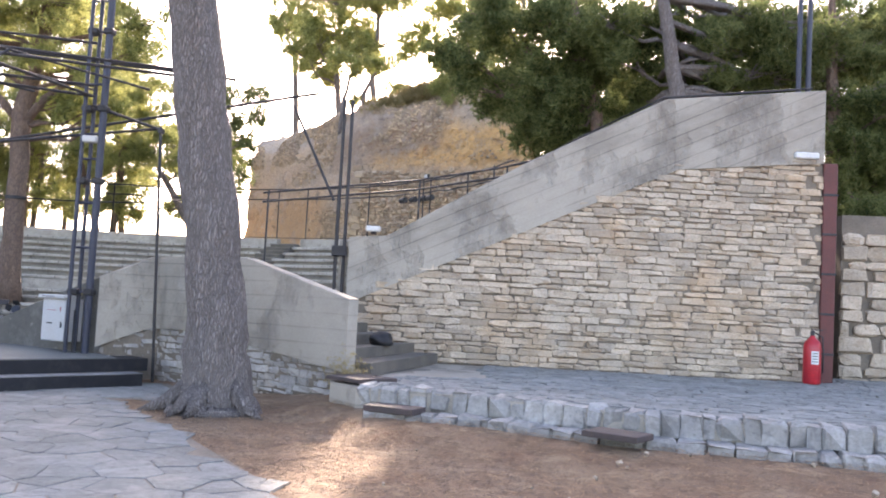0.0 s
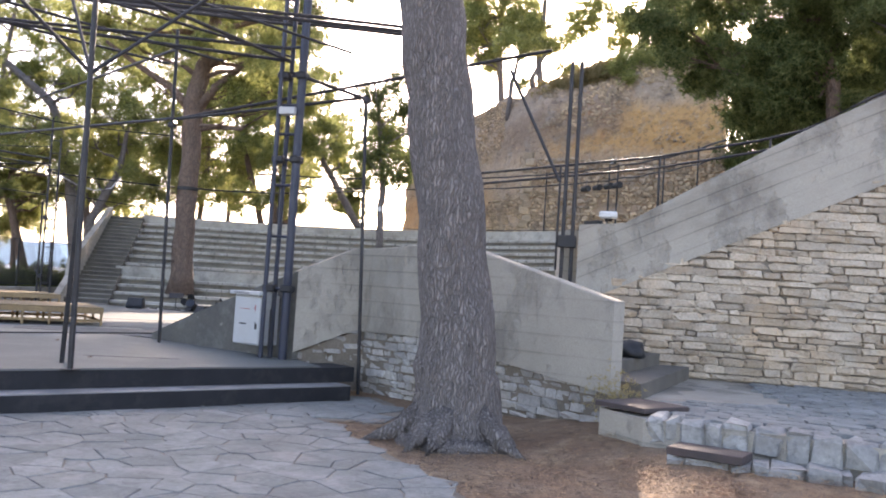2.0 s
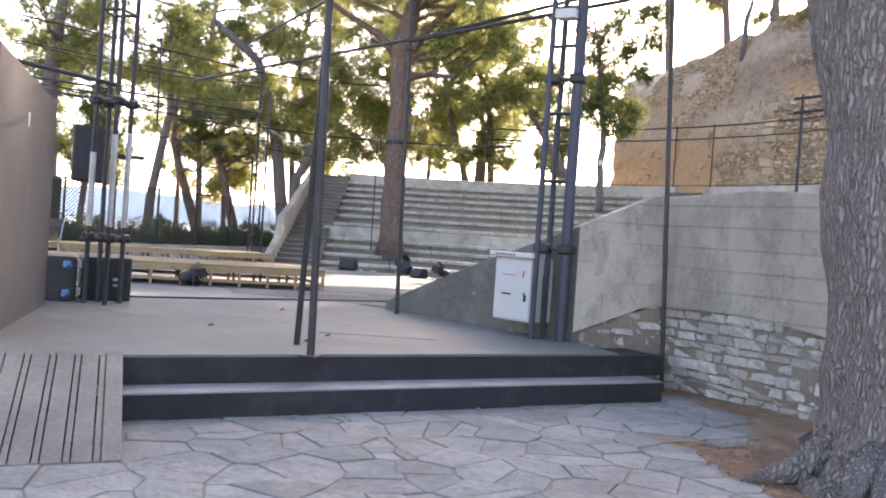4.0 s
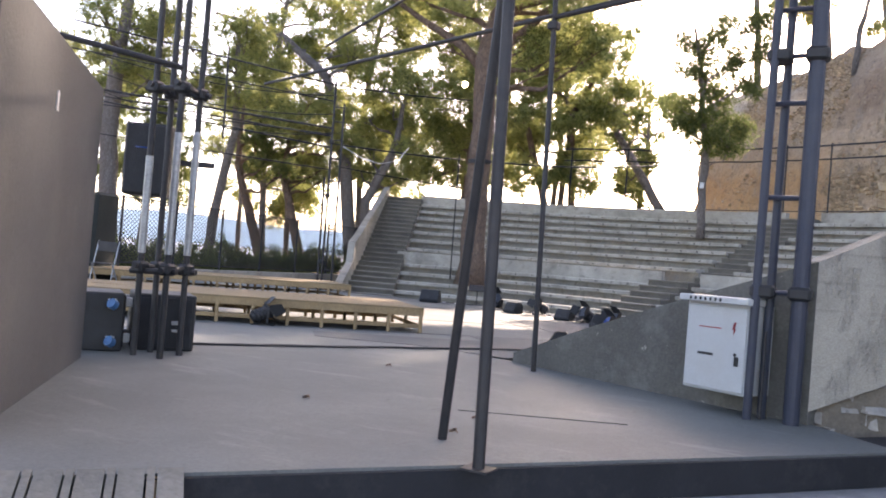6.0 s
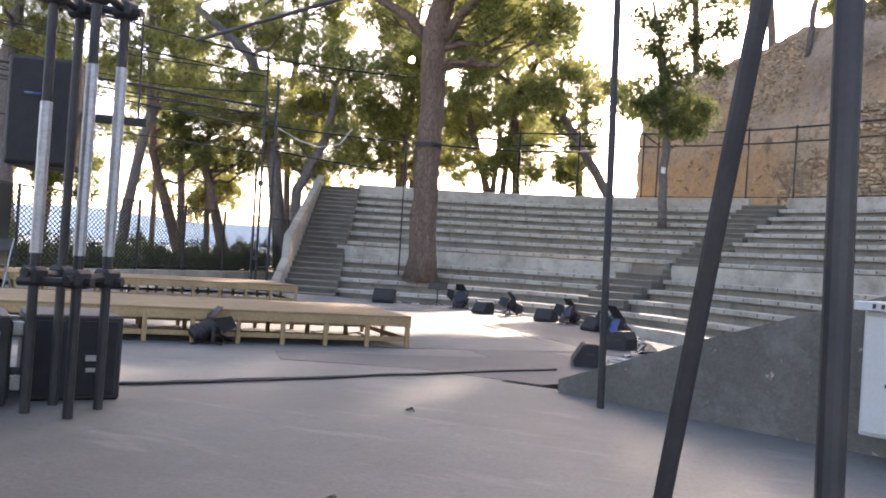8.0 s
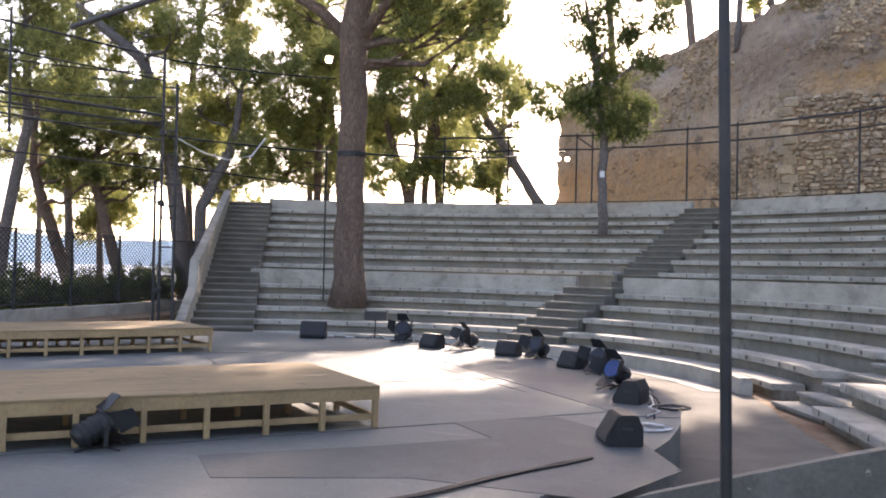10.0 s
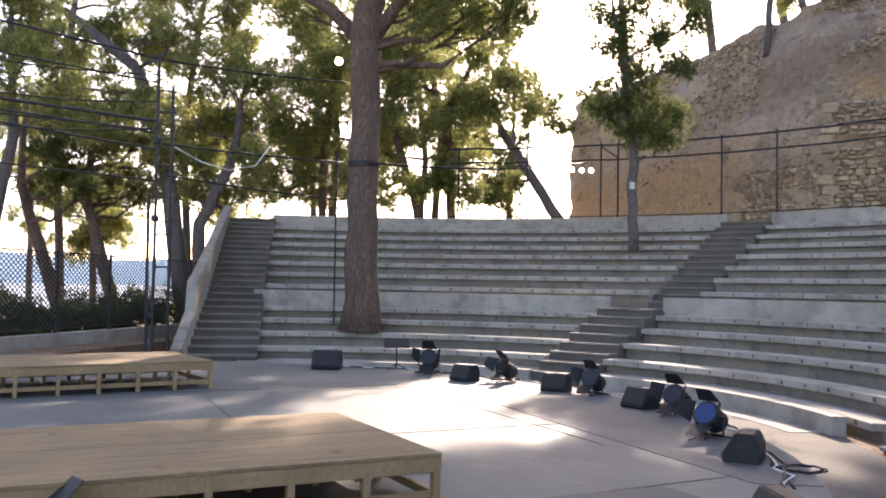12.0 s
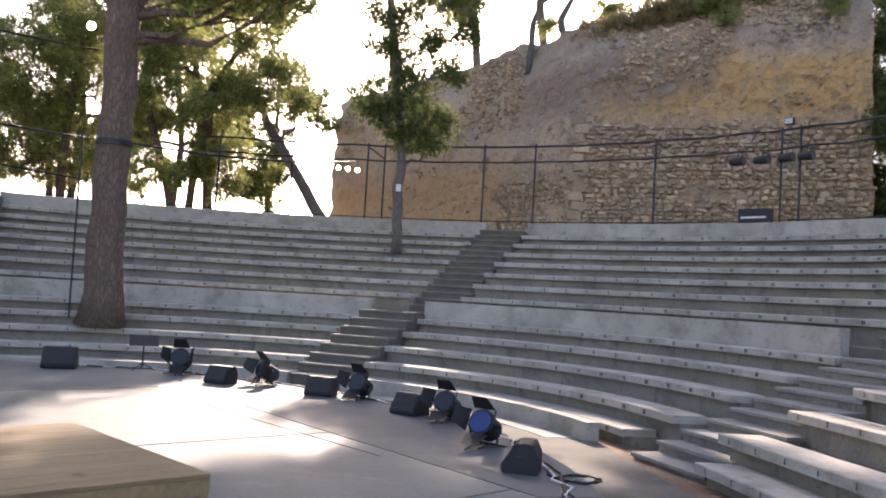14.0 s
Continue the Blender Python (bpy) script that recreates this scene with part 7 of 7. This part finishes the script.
# rubble patches and quoins on the rampart
def rubble_top(x):
    return 7.15 + 0.4 * noise.noise(Vector((x * 0.5, 2, 0))) if x > FORT_Q.x else 5.6 + 0.5 * noise.noise(Vector((x, 4, 0)))


def fort_turn(x):
    e = FORT_R if x > FORT_Q.x else FORT_L
    return math.degrees(math.atan2(FORT_Q.y - e.y, FORT_Q.x - e.x)) + (180 if x > FORT_Q.x else 0)


def fort_stone(x, z, w, h, tilt, meshes, proud=0.0):
    return (rr_.choice(meshes), Matrix.Translation((x, fort_y(x) + fort_bulge(x, z) - proud + rr_.uniform(-0.025, 0.02), z)) @ pose(0, 0, 0, 0, rr_.uniform(-tilt, tilt), fort_turn(x)) @ Matrix.Diagonal((w, 0.2, h, 1)))


rub, rr_ = [], random.Random(31)
z = 3.7
while z < 8.0:
    h = rr_.uniform(0.08, 0.17)
    x = -9.6
    while x < -0.05:
        w = rr_.uniform(0.10, 0.34) * (1.0 if x > FORT_Q.x else 0.6)
        if z < rubble_top(x) and noise.noise(Vector((x * 0.8, 7, z * 0.9))) > -0.42:
            rub.append(fort_stone(x + w / 2, z + rr_.uniform(-0.03, 0.03), w * rr_.uniform(0.7, 0.98), h * rr_.uniform(0.6, 1.0), 14, ROUND))
        x += w
    z += h
# small stones showing through the worn crest and the plaster
for _ in range(4800):
    x = rr_.uniform(-16.4, -0.5)
    top = rampart(x)
    z = top - abs(rr_.gauss(0, 1.5)) - 0.1 if rr_.random() < 0.8 else rr_.uniform(4.2, top - 0.3)
    if 4.0 < z < top - 0.1 and noise.noise(Vector((x * 0.45, 3, z * 0.6))) > (-0.15 if z > top - 2.0 else 0.12):
        w = rr_.uniform(0.05, 0.16)
        rub.append(fort_stone(x, z, w, w * rr_.uniform(0.4, 0.8), 18, ROUND, -0.043))
for k in range(13):
    rub.append(fort_stone(-7.5 + 0.13 * (k % 2), 3.8 + 0.29 * k, 0.44, 0.27, 1, BLOCKS, 0.03))
join_blocks("rubble_stones", rub, M_RUBBLE, fort)

# kerb stones and lower step
rng = random.Random(8)
for line, z0, z1, depth, par_name, label in ((kerb_line, 0.2, TERR + 0.005, 0.36, "kerb", "kerb of pale upright stones along the terrace"), (step_line, -0.02, 0.225, 0.42, "kerb_step", "low step of pale kerb stones")):
    ob = tagged(thing(par_name, (line[1][0], line[1][1], 0.0)), label, "kerb", kind="structure")
    for (x0, y0), (x1, y1) in zip(line, line[1:]):
        a, b = Vector((x0, y0, 0)), Vector((x1, y1, 0))
        d = (b - a).normalized()
        inn = Vector((-d.y, d.x, 0))
        rot = Matrix.Rotation(math.atan2(d.y, d.x), 4, "Z")
        s = 0.0
        while s < (b - a).length - 0.02:
            w = min(rng.uniform(0.12, 0.32), (b - a).length - s)
            h = z1 - z0 + rng.uniform(-0.015, 0.012)
            m = Matrix.Translation(a + d * (s + w / 2) + inn * (depth / 2 + rng.uniform(-0.02, 0.02)) + Vector((0, 0, z0 + h / 2))) @ rot @ pose(0, 0, 0, 0, 0, rng.uniform(-2, 2)) @ Matrix.Diagonal((w + 0.004, depth, h, 1))
            piece("kerb_stone", rng.choice(ROUND[:3] + BLOCKS), M_KERB, ob, m)
            s += w

# flat stones


def inside(p, poly):
    c = False
    for (x0, y0), (x1, y1) in zip(poly, poly[1:] + poly[:1]):
        if (y0 > p[1]) != (y1 > p[1]) and p[0] < (x1 - x0) * (p[1] - y0) / (y1 - y0) + x0:
            c = not c
    return c


def flag_mesh(seed):
    """An irregular flat stone with worn edges, about one metre, laid flat."""
    rng = random.Random(seed)
    bm = bmesh.new()
    pts = []
    for cx, cy in ((-0.5, -0.5), (0.5, -0.5), (0.5, 0.5), (-0.5, 0.5)):
        pts.append((cx + rng.uniform(-0.09, 0.09), cy + rng.uniform(-0.09, 0.09)))
    out = []
    for i in range(4):
        (x0, y0), (x1, y1) = pts[i], pts[(i + 1) % 4]
        out.append((x0, y0))
        out.append(((x0 + x1) / 2 + rng.uniform(-0.06, 0.06), (y0 + y1) / 2 + rng.uniform(-0.06, 0.06)))
    prism(bm, out, -1, 0)
    top = [e for e in bm.edges if abs(e.verts[0].co.z) < 0.01 and abs(e.verts[1].co.z) < 0.01]
    bmesh.ops.bevel(bm, geom=top, offset=0.035, segments=1, affect="EDGES")
    for v in bm.verts:
        if v.co.z > -0.5:
            v.co.z += rng.uniform(-0.15, 0.15)
    me = bpy.data.meshes.new("flag")
    bm.to_mesh(me)
    bm.free()
    return me


FLAGS = [flag_mesh(i) for i in range(12)]


def lay_flags(parent, poly, z, origin, turn, near, seed, wmin, wmax, name="flagstone"):
    """Rows of irregular stones over a plan polygon; those within `near` (x, y, radius) are pieces of their own."""
    rng = random.Random(seed)
    xs, ys = [p[0] for p in poly], [p[1] for p in poly]
    R = Matrix.Rotation(radians(turn), 4, "Z")
    n, rest = 0, []
    v = -16.0
    while v < 16:
        h = rng.uniform(wmin, wmax)
        u = -16.0 + rng.uniform(0, 0.4)
        while u < 16:
            w = rng.uniform(wmin, wmax) * rng.uniform(0.9, 1.6)
            p = Vector((*origin, 0)) + R @ Vector((u + w / 2, v + h / 2, 0))
            if inside(p, poly):
                m = Matrix.Translation((p.x, p.y, z + rng.uniform(-0.006, 0.008))) @ R @ pose(0, 0, 0, rng.uniform(-0.6, 0.6), rng.uniform(-0.6, 0.6), rng.choice((0, 180)) + rng.uniform(-5, 5)) @ Matrix.Diagonal((w * 1.02, h * 1.02, 0.05, 1))
                me = rng.choice(FLAGS)
                if math.hypot(p.x - near[0], p.y - near[1]) < near[2] and n < 300:
                    piece(name, me, M_FLAG, parent, m)
                    n += 1
                else:
                    rest.append((me, m))
            u += w
        v += h
    if rest:
        join_blocks(name + "s", rest, M_FLAGJ, parent)



def clip_half(poly, p, n):
    """The part of a convex plan polygon on the side of p that n points away from."""
    out = []
    for a, b in zip(poly, poly[1:] + poly[:1]):
        da, db = (a - p).dot(n), (b - p).dot(n)
        if da <= 0:
            out.append(a)
        if da * db < 0:
            out.append(a.lerp(b, da / (da - db)))
    return out


def crazy_paving(parent, poly, z, near, seed, size):
    """Irregular broken flagstones fitted to one another with narrow open joints."""
    rng = random.Random(seed)
    xs, ys = [p[0] for p in poly], [p[1] for p in poly]
    seeds = {}
    for gx in range(int((max(xs) - min(xs)) / size) + 3):
        for gy in range(int((max(ys) - min(ys)) / size) + 3):
            if rng.random() < 0.7:
                seeds[gx, gy] = Vector((min(xs) + (gx - 1 + rng.uniform(-0.3, 1.3)) * size, min(ys) + (gy - 1 + rng.uniform(-0.3, 1.3)) * size))
    n, rest = 0, []
    for (gx, gy), c in seeds.items():
        if not inside(c, poly):
            continue
        cell = [c + Vector(q) * size * 2.2 for q in ((-1, -1), (1, -1), (1, 1), (-1, 1))]
        for ox in range(-3, 4):
            for oy in range(-3, 4):
                o = seeds.get((gx + ox, gy + oy))
                if o is not None and (ox or oy) and cell:
                    dn = (o - c).normalized()
                    cell = clip_half(cell, (c + o) / 2 - dn * rng.uniform(0.002, 0.009), dn)
        if len(cell) < 3:
            continue
        bm = bmesh.new()
        prism(bm, [tuple(q - c) for q in cell], -0.05, 0.0)
        top = [e for e in bm.edges if abs(e.verts[0].co.z) < 0.01 and abs(e.verts[1].co.z) < 0.01]
        bmesh.ops.bevel(bm, geom=top, offset=0.005, segments=1, affect="EDGES")
        me = bpy.data.meshes.new("flag")
        bm.to_mesh(me)
        bm.free()
        m = Matrix.Translation((c.x, c.y, z + rng.uniform(-0.005, 0.006))) @ pose(0, 0, 0, rng.uniform(-0.7, 0.7), rng.uniform(-0.7, 0.7), 0)
        if math.hypot(c.x - near[0], c.y - near[1]) < near[2] and n < 300:
            me.materials.append(M_FLAG)
            ob = new("flagstone", me)
            ob.parent = parent
            ob.matrix_basis = parent.matrix_basis.inverted() @ m
            n += 1
        else:
            rest.append((me, m))
    join_blocks("flagstones", rest, M_FLAGJ, parent)
    for me, _ in rest:
        bpy.data.meshes.remove(me)


crazy_paving(pave, flags_poly, 0.016, (-6.2, 10.2, 3.2), 21, 0.285)
lay_flags(bpy.data.objects["pavement_terrace"], [(-2.6, 13.6), (-2.5, 12.5), (-1.0, 12.1), (0.7, 11.4), (3.0, 11.0), (8.9, 10.2), (8.9, 19), (4.9, 19), (4.8, 17.3), (-1.2, 17.0), (-1.0, 14.3)], TERR, (1, 14), -8, (0.2, 12.7, 2.1), 22, 0.12, 0.25, "paving_stone")

# loose needles, stones and twigs on the earth
litter = thing("needle_litter", (-2.5, 9.5, 0.0), "dry pine needles and small stones strewn on the earth", "litter", kind="stuff")
rg = np.random.default_rng(4)
for count, mat, wide in ((26000, M_BARK, 0.005), (24000, M_STRAW, 0.004)):
    xy = np.stack([rg.uniform(-5.8, 3.5, count), rg.uniform(5.0, 13.2, count)], axis=1)
    xy = xy[[not inside(p, flags_poly) and p[1] < along([(-6.0, 15.0), (-2.9, 12.9), (-2.4, 11.7), (9.0, 9.4)], p[0]) for p in xy]]
    ang, ln = rg.uniform(0, 6.283, len(xy)), rg.uniform(0.03, 0.09, len(xy))
    dv = np.stack([np.cos(ang), np.sin(ang)], axis=1)
    nv = np.stack([-dv[:, 1], dv[:, 0]], axis=1) * wide
    z = rg.uniform(0.006, 0.02, len(xy)) + np.array([heap(p[0], p[1]) for p in xy])
    tri = np.stack([np.c_[xy - dv * ln[:, None] - nv, z], np.c_[xy - dv * ln[:, None] + nv, z], np.c_[xy + dv * ln[:, None], z + rg.uniform(0.0, 0.02, len(xy))]], axis=1).reshape(-1, 3)
    me = bpy.data.meshes.new("needles")
    me.from_pydata(tri.tolist(), [], np.arange(len(tri)).reshape(-1, 3).tolist())
    me.materials.append(mat)
    ob = new("needles", me)
    ob.parent = litter
    me.transform(litter.matrix_basis.inverted())
    ob["kind"] = "stuff"
for i in range(26):
    x, y = rng.uniform(-4, 3), rng.uniform(7, 10.6)
    if not inside((x, y), flags_poly):
        s = rng.uniform(0.02, 0.06)
        piece("pebble", rng.choice(BLOCKS), M_STONE, litter, Matrix.Translation((x, y, s * 0.3 + heap(x, y))) @ pose(0, 0, 0, rng.uniform(0, 60), rng.uniform(0, 60), rng.uniform(0, 180)) @ Matrix.Diagonal((s, s * 0.8, s * 0.7, 1)))
